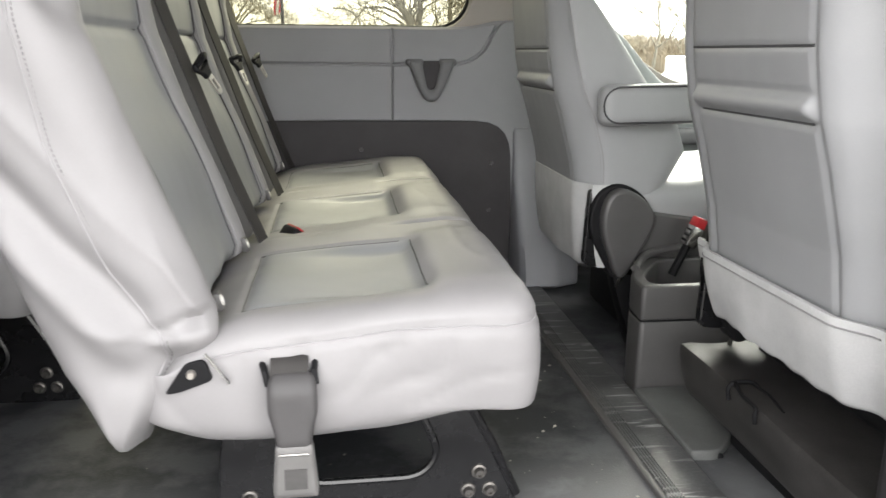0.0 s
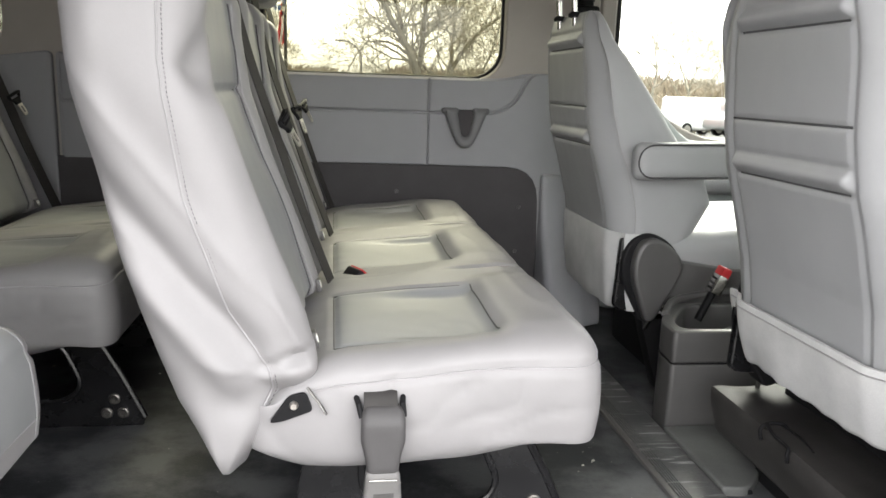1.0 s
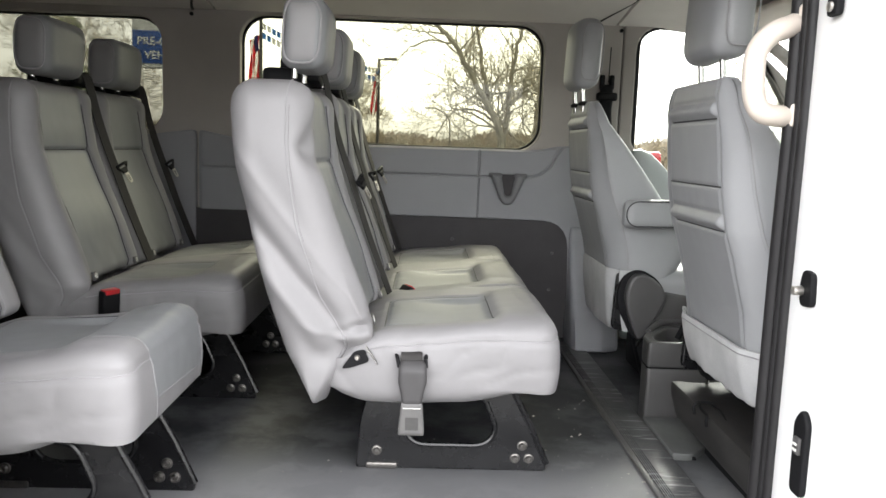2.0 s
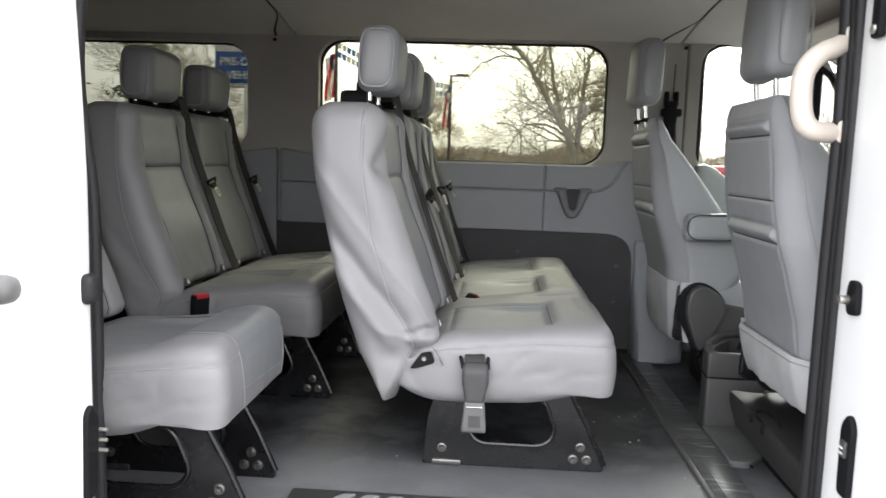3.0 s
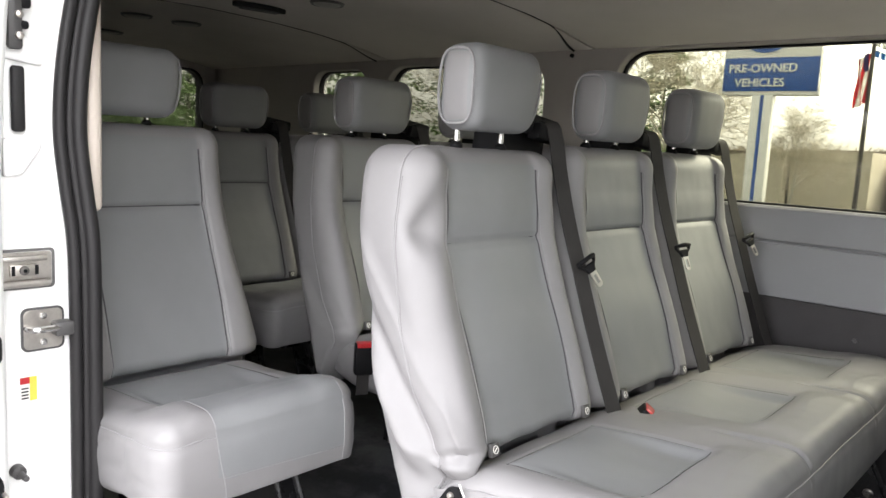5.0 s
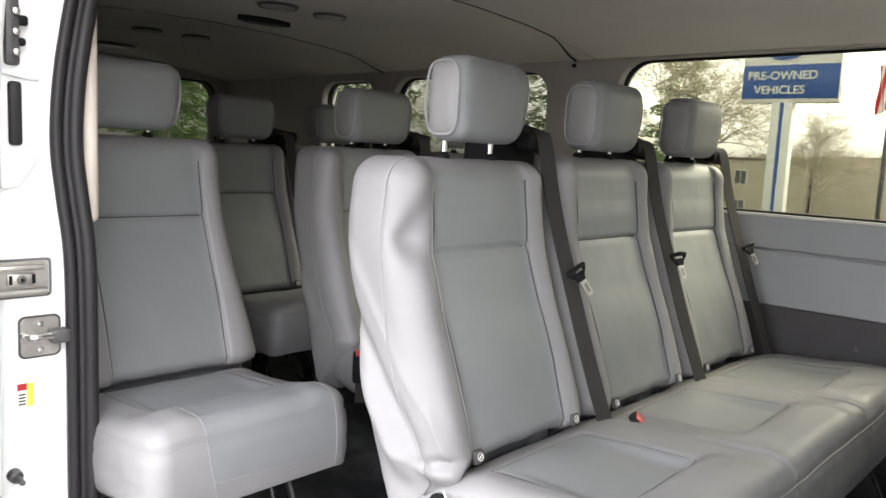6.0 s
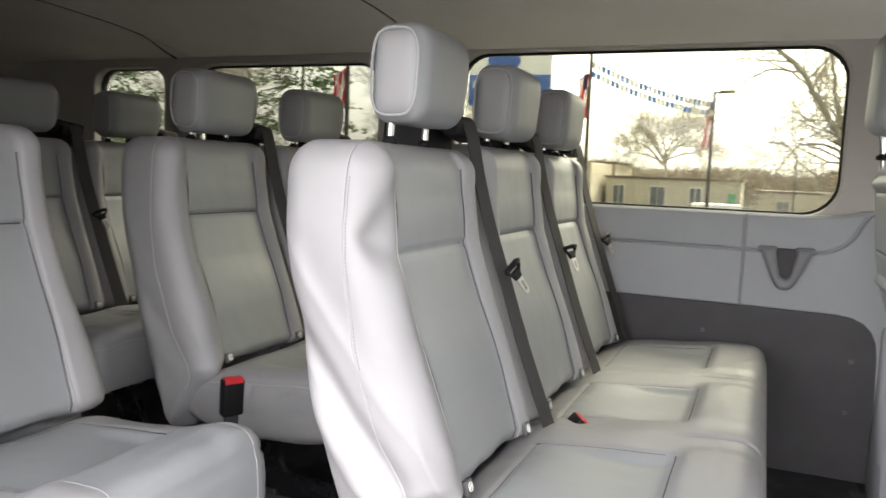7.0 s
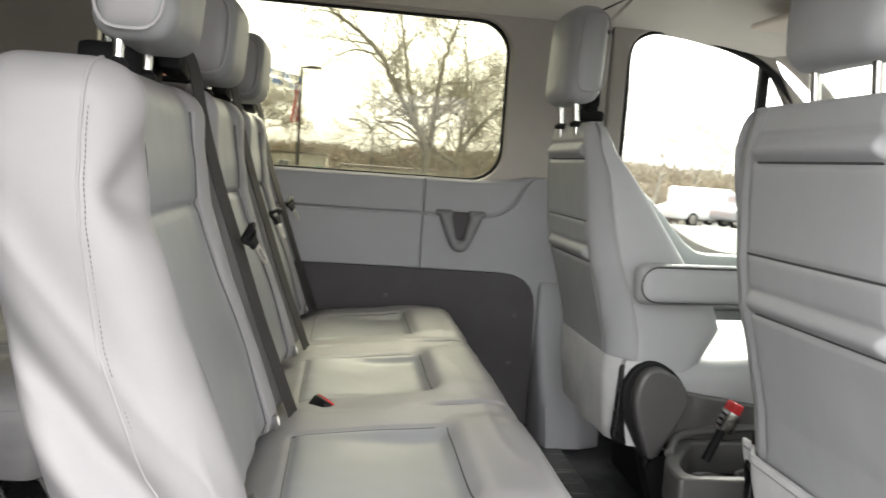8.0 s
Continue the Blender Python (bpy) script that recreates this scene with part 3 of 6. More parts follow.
def liner_mesh(x0, x1, table, drop=lambda x: 0.0, n=14):
    ys = np.linspace(table[0][0], table[-1][0], 41)
    xs = np.linspace(x0, x1, n)
    verts, faces = [], []
    for layer in (0, 0.03):
        for x in xs:
            for y in ys:
                verts.append((x, y, lerp_table(y, table) + layer - drop(x)))
    m, k = len(ys), len(xs) * len(ys)
    for i in range(len(xs) - 1):
        for j in range(m - 1):
            a = i * m + j
            faces.append((a, a + 1, a + m + 1, a + m))
            faces.append((k + a, k + a + m, k + a + m + 1, k + a + 1))
    for i in range(len(xs) - 1):
        for j in (0, m - 1):
            a = i * m + j
            q = (a, a + m, k + a + m, k + a)
            faces.append(q if j == 0 else q[::-1])
    for j in range(m - 1):
        for i in (0, len(xs) - 1):
            a = i * m + j
            q = (a, k + a, k + a + 1, a + 1)
            faces.append(q if i == 0 else q[::-1])
    return mesh_of("liner", verts, faces, 50)


ROOF = [(0.56, 1.225), (0.62, 1.275), (0.75, 1.315), (0.95, 1.342), (1.2, 1.358), (1.48, 1.364), (1.76, 1.358), (2.0, 1.344), (2.2, 1.322), (2.34, 1.30), (2.46, 1.282)]
ceiling = tagged(part("ceiling", joined(liner_mesh(-3.45, -1.98, ROOF), liner_mesh(-1.968, -0.905, ROOF), liner_mesh(-0.893, 0.705, ROOF), liner_mesh(0.717, 1.32, ROOF, lambda x: 0.05 * sstep(0.9, 1.32, x))), LINER), "taupe cloth headliner in sections with dark joints", "ceiling", kind="structure")
roof = tagged(part("roof", rbox((-3.5, 0.42, 1.40), (1.40, 2.52, 1.43), 0.01), WHITE), "white steel roof of the van", "roof", kind="structure")
for lx, ly, sx, sy in ((-1.451, 1.416, 0.05, 0.058), (-1.445, 1.62, 0.045, 0.05), (-2.385, 1.431, 0.05, 0.05), (-2.373, 1.638, 0.05, 0.05), (-3.018, 1.568, 0.06, 0.09), (0.98, 1.95, 0.04, 0.04)):
    lamp = thing("dome_lamp", "unlit oval dome lamp set in the headliner", "ceiling lamp", "dome lamps", m=pose(lx, ly, 1.352 if lx < 0.5 else 1.342))
    bez = lathe([(0.0, 0.004), (1.0, 0.004), (1.12, 0.0), (1.22, 0.008)], "z", 24)
    bez.transform(Matrix.Diagonal((sx, sy, 1, 1)))
    bez.flip_normals()
    part("bezel", bez, CONSOLE, lamp)
    lens = lathe([(0.0, -0.006), (0.6, -0.005), (0.92, 0.0), (0.95, 0.01)], "z", 24)
    lens.transform(Matrix.Diagonal((sx, sy, 1, 1)))
    part("lens", lens, LENS, lamp)
vent = thing("ceiling_vent", "dark slotted air vent in the headliner", "ceiling vent", m=pose(-1.72, 1.545, 1.354, 0, 0, -8))
part("vent_body", plate([round_poly([(0.0, -0.115), (0.028, -0.05), (0.028, 0.05), (0.0, 0.115), (-0.028, 0.05), (-0.028, -0.05)], 0.03)], 0.018, 0.004, "z"), BLACKPL, vent)
for i in range(3):
    part("slat", rbox((-0.016 + i * 0.013, -0.07, -0.013), (-0.010 + i * 0.013, 0.07, -0.006), 0.001, 1), CONSOLE, vent)
# dark gaps where the headliner sections meet
for jx, skew in ((-1.974, 0.0), (-0.899, 0.0), (0.711, 0.0)):
    tagged(part("liner_joint", tube([(jx - 0.09 * sstep(2.1, 2.46, y) - skew, y, lerp_table(y, ROOF) + 0.001) for y in np.linspace(0.6, 2.45, 40)], 0.0024, 6), JOINT), "dark joint between headliner sections", "trim", kind="structure")
for jx in (-1.974, -0.899, 0.711):
    tagged(part("liner_joint", tube([(jx - 0.09 * sstep(2.1, 2.46, y), y, lerp_table(y, ROOF) + 0.001) for y in np.linspace(2.16, 2.45, 14)], 0.003, 6, 0.007), JOINT), "dark open joint at the headliner's edge", "trim", kind="structure")
# headliner pins where the sections meet the pillars
for px in (-0.99, 0.73):
    clip = thing("liner_pin", "small dark headliner pin at the pillar", "fastener", "headliner pins", m=pose(px, 2.428, 1.268))
    part("pin_head", lathe([(0.0, -0.014), (0.007, -0.012), (0.008, -0.004), (0.004, 0.004)], "y", 10), BLACKPL, clip)

# cab front: dashboard, windscreen, pillars, visors
dash = thing("dashboard", "grey moulded dashboard under the windscreen", "dashboard")
part("dash_body", pad((1.50, 0.52, 0.05), (2.15, 2.44, 0.74), 0.10, (14, 30, 14), lambda p: (p[0] + 0.10 * sstep(0.3, 0.7, p[2]) * -1 + 0.25 * (1 - sstep(0.0, 0.45, p[2])), p[1], p[2] - 0.05 * sstep(1.7, 2.1, p[0]))), TRIM, dash)
wheel = thing("steering_wheel", "dark grey steering wheel on its column", "steering wheel", m=pose(1.36, 1.86, 0.68, 0, -58, 0))
part("rim", tube([(0.18 * math.cos(radians(a)), 0.18 * math.sin(radians(a)), 0) for a in range(0, 360, 12)], 0.014, 8, closed=True), CONSOLE, wheel)
part("hub", lathe([(0.0, 0.02), (0.06, 0.018), (0.075, 0.0), (0.05, -0.06), (0.04, -0.25)], "z", 20), CONSOLE, wheel)
for a in (0, 130, 230):
    part("spoke", tube([(0.05 * math.cos(radians(a)), 0.05 * math.sin(radians(a)), 0), (0.18 * math.cos(radians(a)), 0.18 * math.sin(radians(a)), 0)], 0.012, 6), CONSOLE, wheel)
for nm, y in (("a_pillar_left", 2.42), ("a_pillar_right", 0.56)):
    tagged(part(nm, tube(smooth_path([(1.24, y, 1.300), (1.47, y, 1.135), (1.80, y + (0.02 if y > 1 else -0.02), 0.78), (2.02, y, 0.56)], 6), 0.026, 10), PILLAR), "taupe windscreen pillar trim", "pillar", kind="structure")
header = tagged(part("windscreen_header", rbox((1.28, 0.52, 1.25), (1.40, 2.46, 1.33), 0.02, 3), LINER), "taupe header trim over the windscreen", "trim", kind="structure")
ws = tagged(thing("window_11", "clear sloping windscreen", "window", kind="structure"))
wpane = part("pane", mesh_of("wind", [(1.36, 0.56, 1.28), (1.36, 2.42, 1.28), (2.06, 2.44, 0.60), (2.06, 0.54, 0.60), (1.364, 0.56, 1.284), (1.364, 2.42, 1.284), (2.064, 2.44, 0.604), (2.064, 0.54, 0.604)], [(0, 1, 2, 3), (7, 6, 5, 4), (0, 3, 7, 4), (1, 5, 6, 2), (0, 4, 5, 1), (3, 2, 6, 7)]), SCREEN, ws)
for y in (1.02, 1.92):
    visor = thing("sun_visor", "pale folded sun visor under the headliner", "sun visor", "sun visors", m=pose(1.14, y, 1.268))
    part("visor_board", rbox((-0.10, -0.22, -0.012), (0.10, 0.22, 0.008), 0.01, 3), BEIGE, visor)
front_wall = tagged(part("wall_front", rbox((2.05, 0.45, -0.2), (2.12, 2.5, 0.62), 0.01), DARK), "dark bulkhead under the windscreen", "wall", kind="structure")
cab_right = tagged(part("cab_wall_right", plate([round_poly([(0.70, -0.12), (2.05, -0.12), (2.05, 0.66), (1.62, 0.72), (1.28, 1.27), (1.0, 1.345), (0.70, 1.335)], 0.0), DRV], 0.08, 0.008), TRIM, m=pose(0, 0.535, 0)), "grey inner side of the front passenger's door", "wall", kind="structure")
cab_skin = tagged(part("cab_skin_right", plate([round_poly([(0.655, -0.35), (2.05, -0.35), (2.05, 0.66), (1.62, 0.72), (1.28, 1.27), (1.0, 1.42), (0.655, 1.42)], 0.0), DRV], 0.03, 0.006), WHITE, m=pose(0, 0.44, 0)), "white painted front door seen from outside", "wall", kind="structure")
rg = tagged(thing("window_12", "clear front passenger's window with a dark frame", "window", kind="structure", m=pose(0, 0.50, 0)))
pg = part("pane", plate([DRV], 0.004, 0.0005), CLEAR, rg)
part("window_frame", plate([[(p[0] + (p[0] - dcx) * 0.03, p[1] + (p[1] - dcz) * 0.04) for p in DRV], [(p[0] - (p[0] - dcx) * 0.03, p[1] - (p[1] - dcz) * 0.04) for p in DRV]], 0.15, 0.006), BLACKPL, rg)

# sliding-door opening: rear jamb
jamb = tagged(thing("door_jamb_rear", "white painted rear jamb of the sliding-door opening", "door jamb", kind="structure"))
part("jamb_post", pad((-0.90, 0.405, -0.30), (-0.812, 0.556, 1.40), 0.02, (4, 8, 30)), WHITE, jamb)
part("inner_trim", rbox((-0.90, 0.555, 0.75), (-0.812, 0.588, 1.30), 0.015, 3), BEIGE, jamb, "beige inner pillar trim")
part("inner_trim", rbox((-0.90, 0.555, 0.02), (-0.815, 0.578, 0.745), 0.015, 3), TRIM, jamb)
SEAL_R = [(-0.797, 0.541, -0.10), (-0.797, 0.541, 0.25), (-0.797, 0.541, 0.55), (-0.799, 0.539, 0.70), (-0.806, 0.530, 0.80), (-0.812, 0.523, 0.90), (-0.812, 0.530, 1.02), (-0.808, 0.552, 1.16), (-0.80, 0.58, 1.30)]
seal_r = tagged(thing("door_seal_rear", "black ribbed rubber seal of the sliding-door opening", "door seal", kind="structure"))
for off, rad, dx in ((-0.017, 0.011, 0.004), (0.002, 0.010, 0.001), (0.016, 0.014, 0.006)):
    part("seal_lip", tube(smooth_path([(x + dx, y + off, z) for x, y, z in SEAL_R], 5), rad, 10), RUBBER, seal_r)
striker = thing("door_striker", "zinc striker plate and pin on the white jamb", "striker", m=pose(-0.810, 0.473, 0.545))
part("plate_edge", plate([round_rect(-0.0365, -0.0395, 0.0365, 0.0395, 0.012), round_rect(-0.0325, -0.0355, 0.0325, 0.0355, 0.010)], 0.005, 0.001, "x"), CONSOLE, striker)
part("striker_plate", plate([round_rect(-0.033, -0.036, 0.033, 0.036, 0.010)], 0.006, 0.001, "x"), STEEL, striker)
part("striker_pin", tube(smooth_path([(0.0, -0.028, 0.004), (0.022, -0.024, 0.004), (0.026, 0.0, 0.004), (0.022, 0.024, 0.004), (0.0, 0.028, 0.004)], 5), 0.006, 8), CHROME, striker)
part("bumper", rbox((0.0, 0.012, -0.012), (0.03, 0.045, 0.014), 0.005), CONSOLE, striker)
for b in ((-0.0, 0.024), (0.0, -0.024)):
    part("screw", moved(lathe([(0.0, 0.007), (0.006, 0.006), (0.007, 0.002)], "x", 10), 0, b[0], b[1]), CHROME, striker)
rail = thing("door_track_end", "steel end of the sliding-door track set in the jamb", "door track", m=pose(-0.812, 0.445, 0.655))
part("recess_edge", plate([round_rect(-0.056, -0.036, 0.051, 0.036, 0.008), round_rect(-0.051, -0.031, 0.046, 0.031, 0.006)], 0.004, 0.001, "x"), GREYWEB, rail)
part("recess", plate([round_rect(-0.05, -0.03, 0.045, 0.03, 0.006)], 0.004, 0.001, "x"), STEEL, rail)
part("flange", rbox((0.0, -0.05, 0.015), (0.012, 0.036, 0.025), 0.003), STEEL, rail)
part("flange", tube([(0.010, -0.05, -0.024), (0.010, 0.038, -0.024)], 0.007, 10), STEEL, rail)
part("stop_block", rbox((0.0, -0.026, -0.012), (0.010, 0.020, 0.010), 0.003), STEEL, rail)
for yy in (-0.024, 0.014):
    part("slot", rbox((0.0098, yy, -0.009), (0.0108, yy + 0.006, 0.008), 0), BLACKPL, rail)
part("screw", moved(lathe([(0.0, 0.014), (0.0075, 0.013), (0.009, 0.008)], "x", 12), 0, -0.003, -0.001), BOLTMAT, rail)
part("screw_socket", moved(lathe([(0.0, 0.0145), (0.0035, 0.0143)], "x", 8), 0, -0.003, -0.001), BLACKPL, rail)
dampers = thing("jamb_bumper", "black rubber bumper strip on the white jamb", "bumper", m=pose(-0.808, 0.437, 0.948))
part("bumper_strip", rbox((0, -0.011, -0.055), (0.012, 0.011, 0.055), 0.006, 3), RUBBER, dampers)
for zz, line in ((0.078, [(-0.030, -0.012), (0.034, -0.020), (0.036, -0.010), (-0.006, 0.050), (-0.030, 0.050)]), (-0.088, [(-0.030, -0.045), (0.0, -0.040), (0.032, 0.008), (0.030, 0.022), (-0.030, 0.022)])):
    wedge = thing("jamb_wedge", "raised white painted pressing on the jamb", "pressing", "jamb pressings", m=pose(-0.810, 0.443, 0.948 + zz))
    part("wedge_body", plate([round_poly(line, 0.008)], 0.016, 0.004, "x"), WHITE, wedge)
hinge = thing("upper_contact", "dark metal contact block with bolts on the jamb", "contact block", m=pose(-0.806, 0.432, 1.085))
part("block", rbox((0, -0.012, -0.056), (0.018, 0.012, 0.062), 0.006), CONSOLE, hinge)
part("arm", rbox((0.006, 0.008, 0.012), (0.018, 0.026, 0.030), 0.005), BLACKPL, hinge)
part("arm", rbox((0.006, 0.006, -0.022), (0.018, 0.022, -0.008), 0.005), BLACKPL, hinge)
for zz in (-0.034, 0.0, 0.034):
    part("bolt", moved(lathe([(0.0, 0.028), (0.006, 0.026), (0.007, 0.012)], "x", 10), 0, 0.004, zz), STEEL, hinge)
lab = thing("warning_label", "small yellow and white warning label on the jamb", "label", m=pose(-0.8105, 0.447, 0.438))
part("label_sheet", rbox((0, -0.014, -0.022), (0.001, 0.014, 0.022), 0), LABELW, lab)
part("label_band", rbox((0.0011, 0.002, -0.022), (0.0018, 0.014, 0.022), 0), LABELY, lab)
part("label_band", rbox((0.0011, -0.014, 0.010), (0.0018, 0.002, 0.022), 0), RED, lab)
for i in range(4):
    part("print_bar", rbox((0.0011, -0.012, -0.018 + i * 0.006), (0.0016, 0.0, -0.015 + i * 0.006), 0), SEAMDARK, lab)
pin = thing("jamb_stud", "short dark stud on the jamb", "stud", m=pose(-0.812, 0.425, 0.29))
part("stud_body", lathe([(0.0, 0.05), (0.005, 0.048), (0.006, 0.02), (0.012, 0.016), (0.013, 0.0)], "x", 12), CONSOLE, pin)

# open sliding door outside, behind the opening
slider = tagged(part("sliding_door", pad((-2.15, 0.235, -0.28), (-0.690, 0.385, 1.38), 0.035, (16, 5, 20), lambda p: (p[0] - 0.05 * sstep(0.7, 1.38, p[2]), p[1] + 0.05 * sstep(0.75, 1.4, p[2]), p[2])), WHITE), "white sliding door pushed fully open", "door", kind="structure")
part("door_handle", rbox((-0.90, 0.190, 0.550), (-0.722, 0.238, 0.592), 0.018, 3), GREYWEB, slider, "grey door pull")
dblock = part("contact_block", plate([round_poly([(0.30, 0.20), (0.335, 0.20), (0.345, 0.33), (0.325, 0.362), (0.305, 0.35)], 0.012)], 0.016, 0.005, "x"), BLACKPL, slider, "black contact block with three pins", m=pose(-0.690, 0.02, 0))
for zz in (0.275, 0.293, 0.311):
    part("pin", moved(lathe([(0.0, 0.022), (0.0035, 0.021), (0.004, 0.0)], "x", 8), -0.69, 0.362, zz), STEEL, slider)
part("rubber_stop", pad((-0.698, 0.328, 0.528), (-0.672, 0.365, 0.578), 0.012, (4, 4, 6)), RUBBER, slider, "black rubber stop")

# front jamb (B-pillar) with seal, latch parts and grab handle
bp = tagged(thing("door_jamb_front", "white painted front jamb of the sliding-door opening", "door jamb", kind="structure"))
part("jamb_post", pad((0.622, 0.425, -0.30), (0.70, 0.66, 1.42), 0.02, (4, 8, 30)), WHITE, bp)
part("inner_trim", rbox((0.634, 0.66, -0.02), (0.72, 0.735, 0.80), 0.015, 3), TRIM, bp)
part("inner_trim", rbox((0.634, 0.66, 0.80), (0.72, 0.735, 1.30), 0.015, 3), BEIGE, bp, "beige inner pillar trim")
SEAL_F = [(0.628, 0.672, -0.10), (0.628, 0.672, 0.25), (0.628, 0.672, 0.6), (0.628, 0.668, 0.85), (0.625, 0.672, 1.1), (0.62, 0.69, 1.28)]
seal_f = tagged(thing("door_seal_front", "black ribbed rubber seal of the sliding-door opening", "door seal", kind="structure"))
for off, rad, dx in ((-0.024, 0.012, -0.004), (0.0, 0.012, -0.002), (0.022, 0.015, -0.008)):
    part("seal_lip", tube(smooth_path([(x + dx, y + off, z) for x, y, z in SEAL_F], 5), rad, 10), RUBBER, seal_f)
latch = thing("front_catch", "black catch with a steel roller on the jamb", "door catch", m=pose(0.617, 0.563, 0.553))
part("catch_plate", plate([round_poly([(-0.02, -0.028), (0.018, -0.032), (0.024, 0.0), (0.016, 0.034), (-0.016, 0.03)], 0.012)], 0.012, 0.003, "x"), BLACKPL, latch)
part("roller", moved(lathe([(0.0, -0.024), (0.008, -0.022), (0.009, -0.008), (0.006, 0.0)], "x", 12), 0, 0.012, -0.004), STEEL, latch)
cover = thing("jamb_contact_plate", "long black contact plate on the front jamb", "contact plate", m=pose(0.617, 0.536, 0.268))
part("cover_plate", plate([round_poly([(-0.021, -0.075), (0.021, -0.075), (0.024, 0.055), (0.0, 0.082), (-0.021, 0.06)], 0.014)], 0.012, 0.004, "x"), BLACKPL, cover)
part("contact", rbox((-0.012, -0.010, 0.0), (-0.005, 0.010, 0.030), 0.002), CONSOLE, cover)
for zz in (0.006, 0.016):
    part("print_bar", rbox((-0.0135, -0.006, zz), (-0.0118, 0.006, zz + 0.004), 0), LABELW, cover)
topc = thing("upper_catch", "black upper catch plate on the front jamb", "door catch", m=pose(0.617, 0.56, 1.05))
part("catch_plate", rbox((-0.012, -0.016, -0.04), (0.004, 0.016, 0.09), 0.006), BLACKPL, topc)
part("screw", moved(lathe([(0.0, -0.018), (0.008, -0.016), (0.009, -0.01)], "x", 10), 0, 0.0, -0.025), STEEL, topc)
grab = thing("grab_handle", "beige plastic grab handle on the pillar", "grab handle")
part("grip", tube(smooth_path([(0.634, 0.70, 1.03), (0.605, 0.69, 1.015), (0.57, 0.685, 1.0), (0.545, 0.685, 0.97), (0.54, 0.685, 0.93), (0.545, 0.685, 0.885), (0.56, 0.685, 0.86), (0.59, 0.69, 0.853), (0.634, 0.70, 0.853)], 6), 0.020, 14), BEIGE, grab)
for zz in (1.03, 0.855):
    part("foot", rbox((0.61, 0.672, zz - 0.024), (0.636, 0.722, zz + 0.024), 0.01, 3), BEIGE, grab)

# roof rail over the sliding-door opening
rail_top = tagged(thing("door_header", "white painted roof rail over the sliding-door opening", "door header", kind="structure"))
part("header_beam", pad((-0.90, 0.43, 1.225), (0.70, 0.55, 1.42), 0.03, (20, 5, 8)), WHITE, rail_top)
part("header_trim", pad((-0.86, 0.552, 1.20), (0.68, 0.62, 1.30), 0.025, (20, 5, 8)), LINER, rail_top, "taupe inner header trim")
part("seal_lip", tube(smooth_path([(-0.80, 0.55, 1.222), (-0.3, 0.55, 1.218), (0.2, 0.55, 1.218), (0.62, 0.55, 1.222)], 6), 0.014, 10), RUBBER, rail_top)

# door sill and tread plate on the near edge of the floor
sill = tagged(part("door_sill", rbox((-0.83, 0.42, -0.30), (0.66, 0.50, -0.01), 0.02, 3), WHITE), "white painted sill of the sliding door", "sill", kind="structure")
tread = thing("tread_plate", "grey moulded tread plate at the door edge", "tread plate", m=pose(-0.20, 0.70, 0.003))
part("plate_body", rbox((-0.28, -0.16, -0.004), (0.50, 0.145, 0.005), 0.004, 2), CONSOLE, tread)
for i in range(5):
    s = round_poly([(0.0, 0.0), (0.03, 0.0), (0.075, 0.06), (0.045, 0.06)], 0.004)
    part("tread_bar", plate([s], 0.005, 0.001, "z"), TRIM, tread, m=pose(-0.20 + i * 0.055, 0.06, 0.006))


# ---- rear seats ----
# side profile of a rear backrest: front and back face by height
SB_FRONT = [(0.22, -0.250), (0.336, -0.250), (0.350, -0.228), (0.361, -0.190), (0.372, -0.173), (0.388, -0.168), (0.41, -0.174), (0.50, -0.205), (0.62, -0.252), (0.73, -0.287), (0.82, -0.300), (0.91, -0.302)]
SB_BACK = [(0.20, -0.275), (0.32, -0.335), (0.45, -0.383), (0.59, -0.420), (0.73, -0.452), (0.84, -0.464), (0.91, -0.462)]
TOP = 0.922


LOOSE_FRONT = [(0.200, -0.277), (0.225, -0.265), (0.30, -0.213), (0.34, -0.174), (0.362, -0.166), (0.385, -0.168), (0.41, -0.180), (0.50, -0.208), (0.62, -0.252), (0.73, -0.287), (0.82, -0.300), (0.91, -0.302)]
LOOSE_BACK = [(0.200, -0.283), (0.225, -0.292), (0.32, -0.343), (0.45, -0.386), (0.59, -0.421), (0.73, -0.455), (0.84, -0.466), (0.91, -0.462)]


